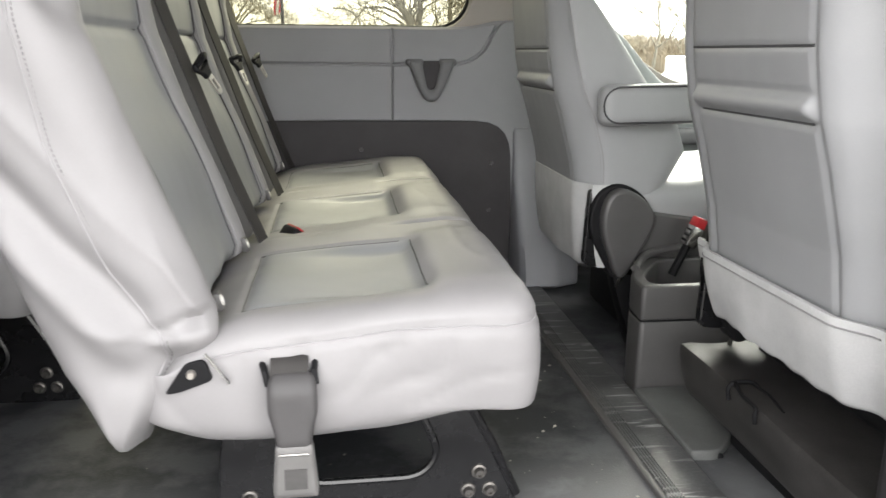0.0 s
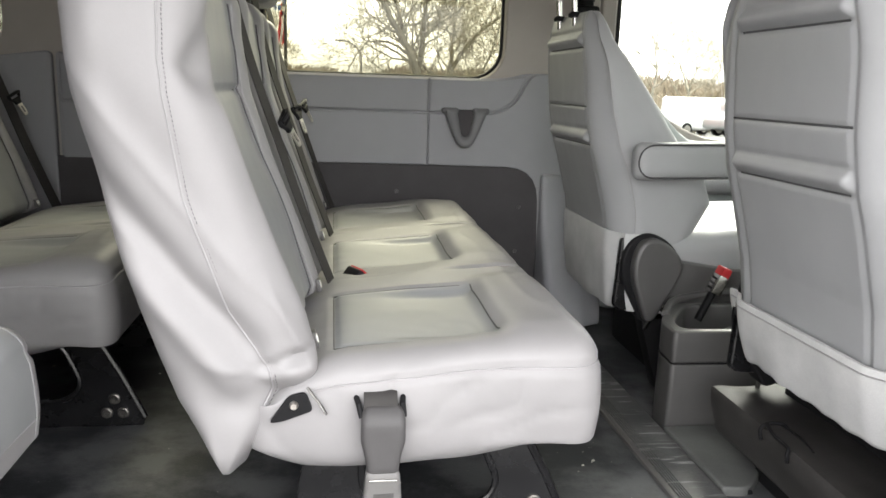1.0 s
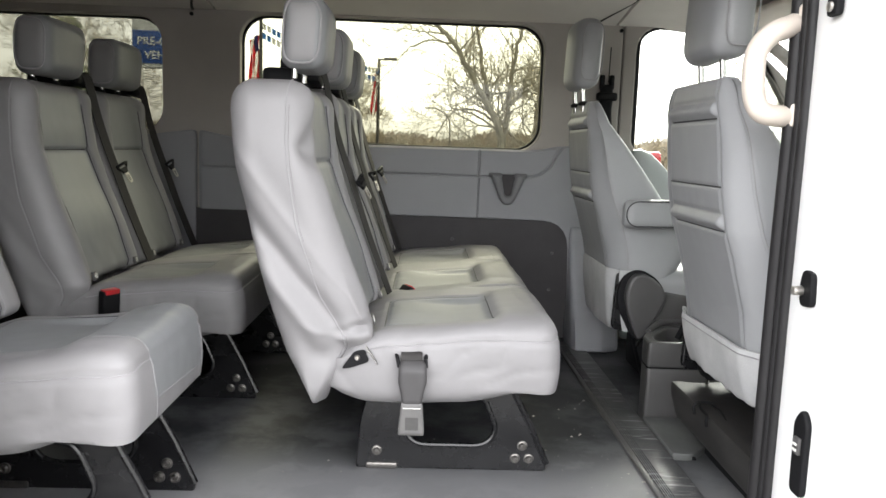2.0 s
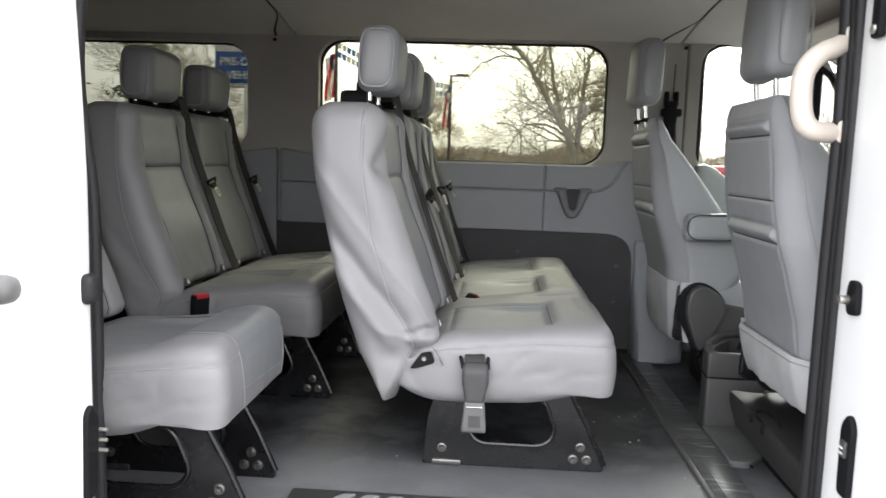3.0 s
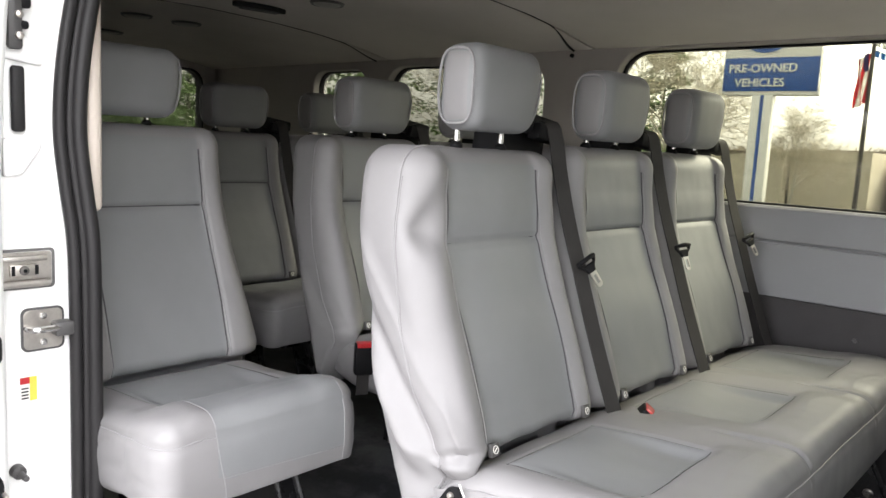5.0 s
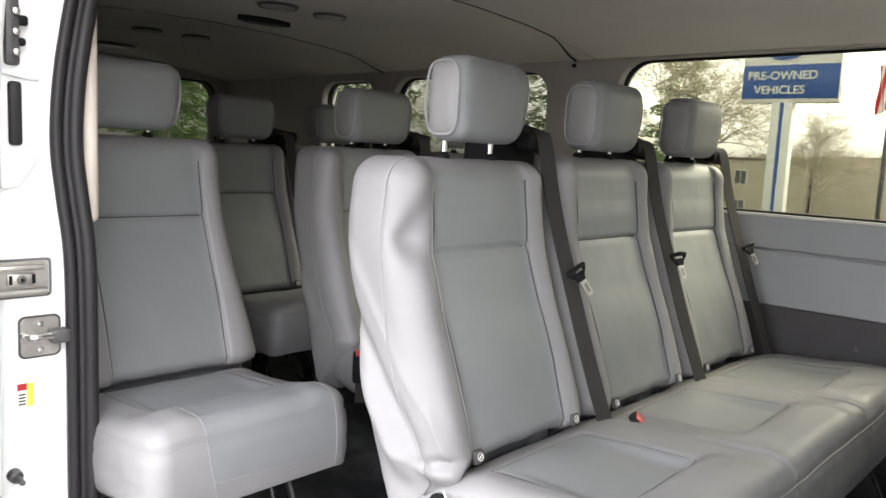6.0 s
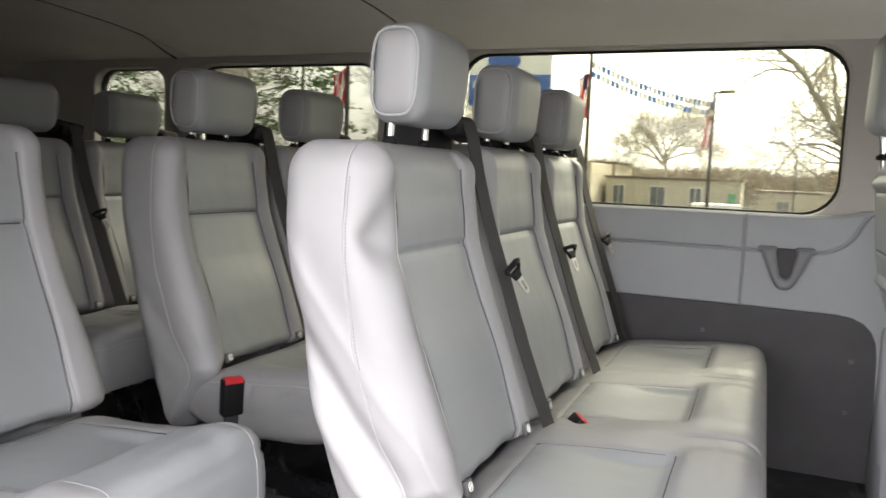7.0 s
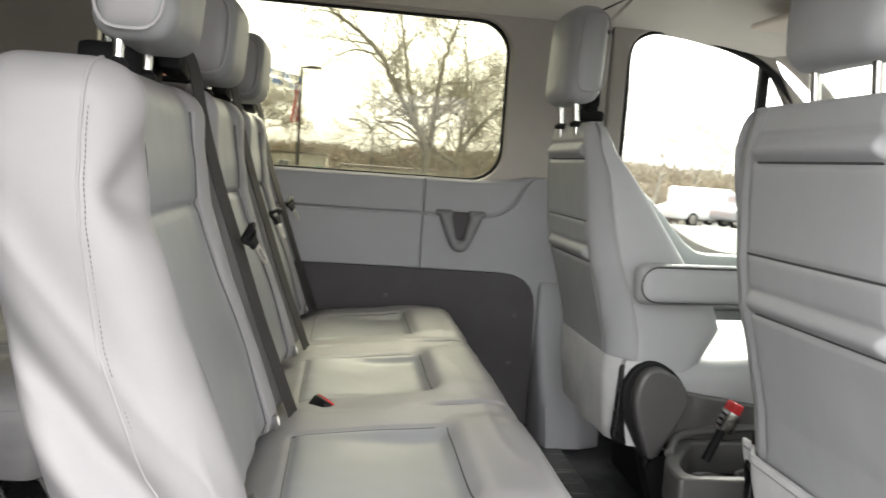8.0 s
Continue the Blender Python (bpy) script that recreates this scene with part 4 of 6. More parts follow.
def back_form(width, loose=0.0, flare=0.0, top=TOP):
    """A reclined backrest pad, centred on y; loose: a slack, folded cover on its outer (negative y) side, with a pointed skirt."""
    half = width / 2
    btab = LOOSE_BACK if loose else SB_BACK

    def shape(p):
        t, w, z = p[0], p[1], p[2]
        f, b = lerp_table(z, SB_FRONT), lerp_table(z, btab)
        if loose:
            f += (lerp_table(z, LOOSE_FRONT) - f) * sstep(0.140, 0.185, -w)
        s = t / 0.165
        front = sstep(0.6, 1.0, s)
        taper = 1 - (0.03 if loose == 1.0 else 0.06) * sstep(0.62, 0.90, z) + flare * (1 - sstep(0.34, 0.70, z)) * sstep(0.14, 0.21, abs(w))
        y = w * taper
        x = b + (f - b) * s
        aw = abs(w)
        # side bolsters stand proud; the insert is recessed behind a stitched groove
        x += front * (0.013 * bell(aw, half - 0.045, 0.03) - 0.010 * (1 - sstep(0.132, 0.148, aw)))
        x -= front * 0.006 * bell(aw, 0.142, 0.0045)
        if aw < 0.142:
            x -= front * 0.007 * bell(z, 0.73, 0.0045)
            x += front * 0.007 * (bell(z, 0.80, 0.06) + bell(z, 0.55, 0.10))
        # puckers near the foot of the pad
        x += front * 0.0016 * math.sin(w * 60) * bell(z, 0.36, 0.05)
        if loose and w < 0:
            side = sstep(0.45, 1.0, -w / half) * loose
            u = z + 1.35 * x
            wob = 0.03 * noise.noise(Vector((x * 6, 1.7, z * 6)))
            zone = sstep(0.24, 0.36, z) * (1 - sstep(0.70, 0.86, z))
            y -= side * 0.012 * sstep(0.27, 0.40, z) * (1 - sstep(0.74, 0.90, z))
            # one deep diagonal valley with a rolled ridge under it, running from the back edge down to the front corner
            y += side * zone * ((0.018 * bell(u + 1.2 * wob, 0.070, 0.034) - 0.011 * bell(u + 1.2 * wob, -0.012, 0.032) * sstep(0.30, 0.40, z)) * (1 - 0.8 * sstep(0.54, 0.70, z)))
            y += side * 0.002 * bell(u + wob, 0.205, 0.035) * sstep(0.45, 0.6, z) * (1 - sstep(0.72, 0.86, z))
            # slack pocket drawn in above the hem
            y -= side * (0.010 * bell(z + 0.10 * x, 0.345, 0.022) * sstep(0.30, 0.75, s) - 0.012 * bell(z + 0.10 * x, 0.298, 0.030) * sstep(0.15, 0.6, s))
            y += side * 0.011 * bell(z - 0.05 * (s - 1), 0.387, 0.0095) * sstep(0.40, 0.85, s)
            x -= front * sstep(0.16, 0.20, -w) * loose * 0.010 * bell(z, 0.387, 0.0095)
            y -= side * 0.0016 * math.sin(30 * z - 20 * x + 4 * noise.noise(Vector((x * 5, 0, z * 5)))) * sstep(0.62, 0.75, z)
            # creases drawn together towards the lower front corner
            ang, dist = math.atan2(z - 0.30, -(x + 0.135)), math.hypot(z - 0.30, x + 0.135)
            fold = 1 - abs(math.sin(ang * 5.5 + 1.5 * noise.noise(Vector((x * 7, 4.1, z * 7)))))
            y -= side * 0.0095 * (fold ** 3 - 0.25) * bell(dist, 0.11, 0.07) * sstep(0.31, 0.40, z)
            fold2 = 1 - abs(noise.noise(Vector((2.2 * x + 3.0 * z, 0.7, 7 * z + 9 * x))) * 2.2)
            y -= side * 0.0032 * (max(0.0, fold2) ** 4 - 0.2) * zone
            k = sstep(0.12, 0.20, -w) * loose
            x -= front * loose * 0.021 * bell(aw, 0.186, 0.024) * bell(z + 0.4 * (aw - 0.186), 0.772, 0.046)
            x += front * k * (0.008 * bell(z, 0.44, 0.05) - 0.010 * bell(z - 0.5 * (aw - 0.17), 0.745, 0.026))
        return (x, y, z)

    return pad((0, -half, 0.200 if loose else 0.225), (0.165, half, top), 0.050, (24 if loose else 12, 88, 110), shape, tone=lambda p: int(p[0] > 0.16 and abs(p[1]) < 0.1405)), shape


def cover_seam(form, half, top=TOP):
    """The path of the stitched seam that runs up the side cover and over the shoulder to the headrest."""
    pts = []
    for z in np.linspace(0.315, top - 0.053, 96):
        pts.append(Vector(form((0.165 * lerp_table(z, [(0.30, 0.84), (0.45, 0.62), (0.60, 0.60), (0.75, 0.72), (0.86, 0.76)]), -half, z))))
    for a in np.linspace(0, 90, 8)[1:]:
        pts.append(Vector(form((0.165 * 0.76, -half + 0.05 - 0.05 * math.cos(radians(a)), top - 0.05 + 0.05 * math.sin(radians(a))))))
    for w in np.linspace(-half + 0.06, -0.085, 5):
        pts.append(Vector(form((0.165 * lerp_table(w, [(-half + 0.05, 0.76), (-0.085, 0.62)]), w, top))))
    return pts


def cushion_form(seats, pitch, front=0.255, rear=-0.255, near=0.21, far=0.24, loose=1.0):
    """One long cushion for a number of seats; seat centres at y = 0, pitch, 2 * pitch..."""
    y0, y1 = -near, (seats - 1) * pitch + far
    mid = (y0 + y1) / 2
    wide = (y1 - y0) / 2

    def shape(p):
        x, y, z = p
        top = sstep(0.30, 0.385, z)
        rise = 0.012 + 0.030 * sstep(-0.2, 0.2, x) - 0.035 * (1 - sstep(-0.26, -0.10, x))
        z2 = z + top * (rise - 0.028)
        for i in range(seats):
            d = abs(y - i * pitch)
            if d < 0.24:
                wide_in = 1 - sstep(0.105, 0.150, d)
                z2 -= top * 0.017 * sstep(-0.12, 0.08, x) * (1 - sstep(0.098, 0.138, x)) * wide_in
                z2 += top * 0.010 * sstep(0.105, 0.150, x) * (1 - sstep(0.13, 0.20, d))
                z2 -= top * 0.0035 * (bell(d, 0.141, 0.004) * sstep(-0.14, -0.125, x) * (1 - sstep(0.10, 0.12, x)) + bell(x, -0.130, 0.004) * (1 - sstep(0.136, 0.142, d)))
                z2 += top * 0.004 * noise.noise(Vector((x * 8, y * 8, 2.2)))
        for i in range(seats - 1):
            z2 += top * 0.006 * bell(y, (i + 0.5) * pitch, 0.06) - top * 0.012 * bell(y, (i + 0.5) * pitch, 0.006) * sstep(0.05, 0.2, x)
        # softly swelling side and front faces with a stitched line under the top edge
        mid_z = bell(z, 0.30, 0.07)
        sx, sy = x, y
        if x > 0.2:
            sx += 0.012 * mid_z * sstep(0.2, 0.25, x) - 0.004 * bell(z, 0.352, 0.005)
        e = abs(y - mid) - (wide - 0.05)
        if e > 0:
            k = sstep(0, 0.05, e) * (1 if y > mid else -1)
            sy += k * (0.008 * mid_z - 0.004 * bell(z, 0.352, 0.005) * sstep(-0.15, -0.05, x) + 0.004 * loose * noise.noise(Vector((x * 9, 3, z * 9))))
            z2 += sstep(0, 0.05, e) * 0.006 * math.sin(x * 17) * (1 - top)
            crease = max(0.0, 1 - abs(noise.noise(Vector((x * 6 + z * 5, 1.3, z * 13 - x * 4))) * 2.4)) ** 4
            sy -= k * 0.0035 * crease * loose * bell(z, 0.30, 0.07)
            crease = max(0.0, 1 - abs(math.sin((x + 0.05) * 42 + (0.34 - z) * 9))) ** 3
            sy -= k * 0.004 * crease * bell(z, 0.335, 0.022) * bell(x, -0.05, 0.10)
        if seats == 1:
            z2 += top * (0.010 * sstep(0.10, 0.20, x) * sstep(0.09, 0.17, abs(y)) - 0.010 * bell(x, 0.02, 0.10) * sstep(0.13, 0.19, abs(y)))
        # slack wrinkles over the top near the front edge
        z2 += top * 0.0022 * (max(0.0, 1 - abs(noise.noise(Vector((x * 9, y * 4, 5.5))) * 2.2)) ** 4) * sstep(0.0, 0.15, x)
        # the top drops away behind the foot of the backrests
        z2 -= top * 0.022 * (1 - sstep(-0.232, -0.186, x))
        bottom = 1 - sstep(0.205, 0.25, z)
        if seats == 1:
            z2 += bottom * 0.024 * sstep(0.0, 0.2, x) * (1 - sstep(-0.20, -0.05, y))
        z2 += bottom * (0.042 * sstep(0.04, 0.27, x) + 0.03 * (1 - sstep(-0.28, -0.16, x)))
        return (sx, sy, z2)

    def tone(p):
        if seats == 1 and p[0] > 0.118:
            return int(-0.118 < p[1] < 0.178 and p[2] > 0.292 - 0.056 * (p[1] + 0.1))
        return int(p[2] > 0.38 and -0.130 < p[0] < 0.1181 and min(abs(p[1] - i * pitch) for i in range(seats)) < 0.141)

    return pad((rear, y0, 0.207), (front, y1, 0.385), 0.040, (92, int(84 * (y1 - y0) / 0.46), 22), shape, tone=tone), shape


def cushion_seam(form, y0, y1, z, front=0.255, r=0.040):
    """A stitched line round the open edge of a cushion: one end, the front, the other end."""
    flat = [(x, y0) for x in np.linspace(-0.16, front - r, 14)]
    flat += [(front - r + r * math.sin(radians(a)), y0 + r - r * math.cos(radians(a))) for a in (20, 40, 60, 80)]
    flat += [(front, y) for y in np.linspace(y0 + r, y1 - r, int((y1 - y0) * 40))]
    flat += [(front - r + r * math.cos(radians(a)), y1 - r + r * math.sin(radians(a))) for a in (20, 40, 60, 80)]
    flat += [(x, y1) for x in np.linspace(front - r, -0.16, 14)]
    return [Vector(form((x, y, z))) for x, y in flat]



def head_form(p, width=0.25, z0=0.938, z1=1.098):
    """A headrest leaning a little forward, drawn in towards its foot."""
    x, y, z = p
    u = (z - z0) / (z1 - z0)
    y *= 1 - 0.09 * bell(u, 0.0, 0.35) - 0.03 * bell(u, 1.0, 0.3)
    x += 0.004 * math.cos(y / width * 3) + 0.012 * u - 0.006 * sstep(0.6, 1.1, u)
    return (x, y, z)


def head_mesh(depth=0.105, width=0.25, z0=0.938, z1=1.098, back=-0.388):
    return pad((back, -width / 2, z0), (back + depth, width / 2, z1), 0.033, (14, 24, 18), lambda p: head_form(p, width), tone=lambda p: int(abs(p[1]) < width / 2 - 0.003))


def leg_mesh():
    """Pressed steel side frame of a seat: a sloping plate with a rounded opening."""
    outer = round_poly([(-0.195, 0.0), (0.265, 0.0), (0.27, 0.03), (0.165, 0.225), (-0.150, 0.225), (-0.185, 0.14)], [0.006, 0.006, 0.02, 0.03, 0.03, 0.05])
    hole = round_poly([(-0.055, 0.062), (0.115, 0.062), (0.145, 0.10), (0.105, 0.195), (-0.085, 0.195), (-0.085, 0.10)], [0.03, 0.03, 0.025, 0.03, 0.03, 0.03])
    me = plate([outer, hole], 0.010, 0.003)
    rim = tube([(x, -0.006, z) for x, z in hole], 0.006, 8, closed=True)
    flange = tube([(x, -0.004, z) for x, z in ((0.268, 0.02), (0.225, 0.115), (0.168, 0.222))], 0.0075, 8)
    return joined(me, rim, flange)


def bolt_mesh():
    return lathe([(0.0, -0.009), (0.003, -0.009), (0.0045, -0.012), (0.007, -0.012), (0.0085, -0.004), (0.012, -0.003), (0.013, 0.0)], "y", 14)


BACK_PLAIN, PLAIN_FORM = back_form(0.440)
BACK_WIDE, WIDE_FORM = back_form(0.440, 0.0, 0.13)
BACK_SKIRT, SKIRT_FORM = back_form(0.444, 0.18)
BACK_LOOSE, LOOSE_FORM = back_form(0.446, 1.0, 0.0, 0.906)
SEAMS = {}
for key, form, half in (("plain", PLAIN_FORM, 0.220), ("wide", WIDE_FORM, 0.220), ("skirt", SKIRT_FORM, 0.222), ("loose", LOOSE_FORM, 0.223)):
    path = cover_seam(form, half, 0.906 if key == "loose" else TOP)
    SEAMS[key] = tube(path, 0.0014, 6), joined(*[tube([path[i] + Vector((0.006, 0.0, 0.0)), path[i].lerp(path[i + 1], 0.62) + Vector((0.006, 0.0, 0.0))], 0.00045, 4) for i in range(0, 95)])
HEAD, HEAD_NARROW, LEG, BOLT = head_mesh(), head_mesh(0.100, 0.216, back=-0.385), leg_mesh(), bolt_mesh()
POST = tube([(-0.352, 0, 0.89), (-0.350, 0, 0.965)], 0.0065, 10)
COLLAR = lathe([(0.012, 0.0), (0.013, 0.006), (0.009, 0.011), (0.0075, 0.013)], "z", 14)
BELTBOX = joined(pad((-0.462, 0.118, 0.870), (-0.372, 0.270, 0.950), 0.012, (6, 12, 8)), rbox((-0.425, 0.150, 0.942), (-0.345, 0.282, 0.984), 0.010, 3), rbox((-0.362, 0.178, 0.930), (-0.328, 0.262, 0.966), 0.006, 2))
BELTBOX.transform(Matrix.Translation((0, 0.2, 0.95)) @ Matrix.Rotation(radians(-8), 4, "X") @ Matrix.Translation((0, -0.2, -0.95)))
BELT = strap(smooth_path([(-0.370, 0.222, 0.972), (-0.332, 0.222, 0.968), (-0.316, 0.223, 0.935), (-0.300, 0.225, 0.86), (-0.272, 0.227, 0.76), (-0.235, 0.231, 0.65), (-0.195, 0.236, 0.53), (-0.150, 0.240, 0.41), (-0.128, 0.244, 0.352)], 5), (0.25, 1, 0), 0.040)
TONGUE = joined(plate([round_poly([(-0.027, 0.008), (-0.024, 0.019), (0.024, 0.019), (0.027, 0.008), (0.013, -0.006), (0.010, -0.016), (-0.010, -0.016), (-0.013, -0.006)], 0.004), round_rect(-0.018, 0.004, 0.018, 0.010, 0.002)], 0.009, 0.003, "x"),
                tube(smooth_path([(0.004, -0.023, 0.014), (0.010, 0.0, 0.016), (0.004, 0.023, 0.014)], 4), 0.0045, 8))
BLADE = plate([round_poly([(-0.009, -0.012), (0.009, -0.012), (0.0085, -0.044), (0.005, -0.050), (-0.005, -0.050), (-0.0085, -0.044)], 0.003), round_rect(-0.0045, -0.042, 0.0045, -0.022, 0.002)], 0.0035, 0.0008, "x")
TAG = rbox((-0.004, -0.0115, -0.012), (0.006, 0.0115, 0.012), 0.002, 2)
TAGMARK = joined(tube([(0.0062, 0.0068 * math.cos(radians(a)), 0.0068 * math.sin(radians(a))) for a in range(0, 360, 20)], 0.0008, 6, closed=True), tube([(0.0062, -0.0034, -0.0028), (0.0062, 0.0034, 0.0028)], 0.0010, 6))


def insert_seam(parent, form):
    """The stitched lines round a backrest's insert."""
    for side in (-1, 1):
        pts = [Vector(form((0.165, side * 0.1455, z))) + Vector((0.0014, 0, 0)) for z in np.linspace(0.372, 0.868, 60)]
        part("piping", tube(pts, 0.0017, 6), PIPE, parent)
        pts = [Vector(form((0.165, side * 0.1415, z))) + Vector((0.0010, 0, 0)) for z in np.linspace(0.372, 0.868, 60)]
        part("stitch_seam", tube(pts, 0.0016, 6), SEAMDARK, parent)
    part("stitch_seam", tube([Vector(form((0.165, w, 0.73))) + Vector((0.0004, 0, 0)) for w in np.linspace(-0.138, 0.138, 16)], 0.0024, 6), SEAMDARK, parent)


def belt_set(parent, y, twist=25):
    box = part("belt_retractor", BELTBOX, BLACKPL, parent, "black belt retractor housing", m=pose(0, y, 0))
    part("belt_webbing", BELT, WEB, parent, "dark woven belt webbing", m=pose(0, y, 0))
    tng = part("belt_tongue", TONGUE, BLACKPL, parent, "black belt tongue with a steel blade", m=pose(-0.217, y + 0.231, 0.672, twist, -20, -20))
    part("blade", BLADE, STEEL, tng, m=pose(0.002, 0, 0))


def rear_seat(name, label, seats, first, pitch=0.465, near=0.21, far=0.24, loose_side=False, legs=(0.12,), group="rear seats", belts=None, dx=0.0, back_dy=0.0, head_dy=0.0):
    bench = thing(name, label, "seat", group, m=pose(dx, first, 0))
    me, form = cushion_form(seats, pitch, near=near, far=far)
    cush = part("cushion", me, None, bench)
    y1 = (seats - 1) * pitch + far
    if seats == 1:
        r = 0.040
        end = [(x, -near, 0.351) for x in np.linspace(-0.16, 0.255 - r, 14)]
        end += [(0.255 - r + r * math.sin(radians(a)), -near + r - r * math.cos(radians(a)), 0.351) for a in (20, 40, 60, 80)]
        end += [(0.255, y, 0.351) for y in np.linspace(-near + r, -0.118, 4)]
        part("piping", tube([Vector(form(p)) for p in end], 0.0016, 6), PIPE, cush)
        lines = [[(0.255, -0.118 + 0.02 * sstep(0.36, 0.24, z), z) for z in np.linspace(0.225, 0.345, 12)] + [(0.215 + 0.04 * math.cos(radians(a)), -0.118, 0.345 + 0.04 * math.sin(radians(a))) for a in (15, 30, 45, 60, 75, 90)] + [(x, -0.118, 0.385) for x in (0.19, 0.165, 0.14, 0.12)],
                 [(0.255, 0.178, z) for z in np.linspace(0.225, 0.345, 12)] + [(0.215 + 0.04 * math.cos(radians(a)), 0.178, 0.345 + 0.04 * math.sin(radians(a))) for a in (15, 30, 45, 60, 75, 90)] + [(x, 0.178, 0.385) for x in (0.19, 0.165, 0.14, 0.12)],
                 [(0.255, y, 0.292 - 0.016 * (y + 0.1) / 0.3) for y in np.linspace(-0.106, 0.178, 16)]]
        for line in lines:
            part("piping", tube([Vector(form(p)) + Vector((0.0003, 0, 0.0003)) for p in line], 0.0009, 6), PIPE, cush)
    else:
        part("piping", tube(cushion_seam(form, -near, y1, 0.351), 0.0016, 6), PIPE, cush)
    for i in range(seats):
        for side in (-1, 1):
            part("stitch_seam", tube([Vector(form((x, i * pitch + side * 0.141, 0.385))) for x in np.linspace(-0.13, 0.10, 24)], 0.0016, 5), SEAMDARK, cush)
        part("stitch_seam", tube([Vector(form((-0.130, i * pitch + w, 0.385))) for w in np.linspace(-0.138, 0.138, 24)], 0.0018, 5), SEAMDARK, cush)
        part("stitch_seam", tube([Vector(form((0.118, i * pitch + w, 0.385))) for w in np.linspace(-0.13, 0.13, 24)], 0.0014, 5), SEAMDARK, cush)
    for i in range(seats):
        y = i * pitch
        loose = loose_side and i == 0
        back = part("backrest", BACK_LOOSE if loose else (BACK_SKIRT if i == 0 and seats > 1 else BACK_WIDE if seats == 1 else BACK_PLAIN), None, bench, "grey vinyl backrest with a loose wrinkled side cover" if loose else "", m=pose(0, y + back_dy, 0))
        key = "loose" if loose else ("skirt" if i == 0 and seats > 1 else "wide" if seats == 1 else "plain")
        insert_seam(back, {"loose": LOOSE_FORM, "skirt": SKIRT_FORM, "wide": WIDE_FORM, "plain": PLAIN_FORM}[key])
        part("piping", SEAMS[key][0], PIPE, back)
        part("stitching", SEAMS[key][1], SEAMDARK, back)
        wide = 0.216 if seats == 3 else 0.25
        head = part("headrest", HEAD_NARROW if seats == 3 else HEAD, None, bench, m=pose(0, y + 0.006 + head_dy, 0))
        for side in (1, -1):
            ring = []
            for a in range(0, 360, 10):
                ca, sa = math.cos(radians(a)), math.sin(radians(a))
                sq = (abs(ca) ** 3.5 + abs(sa) ** 3.5) ** (-1 / 3.5)
                ring.append(Vector(head_form((-0.3365 + 0.041 * ca * sq, side * (wide / 2 - 0.003), 1.018 + 0.068 * sa * sq), wide)))
            part("piping", tube(ring, 0.0026, 6, closed=True), PIPE, head)
        for py in (-0.062, 0.075):
            part("headrest_post", POST, CHROME, bench, "chrome headrest post", m=pose(0, y + py + head_dy, 0))
            part("post_collar", COLLAR, BLACKPL, bench, m=pose(-0.352, y + py + head_dy, 0.905 if loose else 0.920))
        if belts is None or i in belts:
            belt_set(bench, y, (28, 6, 22)[i] if seats == 3 else 20)
        for ty in (-0.141, 0.163) if seats > 1 else ():
            tag = part("anchor_tag", TAG, CONSOLE, bench, "small child-seat anchor tag", m=pose(-0.160, y + ty, 0.385, 0, -16, 0))
            part("tag_mark", TAGMARK, LABELW, tag)
    for ly in legs:
        leg = part("leg", LEG, BLACK, bench, "black pressed-steel leg frame", m=pose(0, ly, 0))
        for bx, bz in ((0.207, 0.064), (0.190, 0.032), (0.224, 0.032), (-0.145, 0.045)):
            part("bolt", BOLT, BOLTMAT, leg, m=pose(bx, -0.005, bz))
        part("foot_clamp", rbox((-0.17, -0.012, 0.0), (-0.095, 0.022, 0.016), 0.004), BOLTMAT if ly < 0.2 else BLACK, leg)
        part("seat_rail", rbox((-0.16, -0.02, 0.20), (0.17, 0.02, 0.225), 0.004), BLACK, leg)
    for bx in (-0.15, 0.15):
        part("cross_tube", tube([(bx, -near + 0.12, 0.215), (bx, y1 - 0.12, 0.215)], 0.016, 10), BLACK, bench)
    part("piping", tube([Vector(form((0.19, y1, z))) for z in np.linspace(0.25, 0.351, 8)], 0.0016, 6), PIPE, cush)
    part("piping", tube([Vector(form((x, y1, 0.250))) for x in np.linspace(0.19, -0.2, 14)], 0.0016, 6), PIPE, cush)
    # hinge bracket at the open end, with its pivot bolt
    if seats == 2:
        return bench
    br = part("hinge_bracket", plate([round_poly([(-0.218, 0.292), (-0.200, 0.294), (-0.158, 0.309), (-0.168, 0.336), (-0.191, 0.331)], 0.007)], 0.006, 0.001), BLACKPL, bench, m=pose(0, -near - 0.010, 0))
    part("bolt", moved(lathe([(0.0, -0.006), (0.004, -0.006), (0.0055, -0.004), (0.0065, 0.0)], "y", 14), -0.184, -0.003, 0.318), STEEL, br)
    part("latch_wire", tube(smooth_path([(-0.166, -0.004, 0.344), (-0.150, -0.006, 0.322), (-0.140, -0.004, 0.304)], 4), 0.0022, 6), CHROME, br)
    return bench


rear_seat("bench_seat", "light grey vinyl three-seat bench on black steel legs", 3, 1.112, loose_side=True, legs=(-0.058, 1.02), near=0.208, far=0.26)
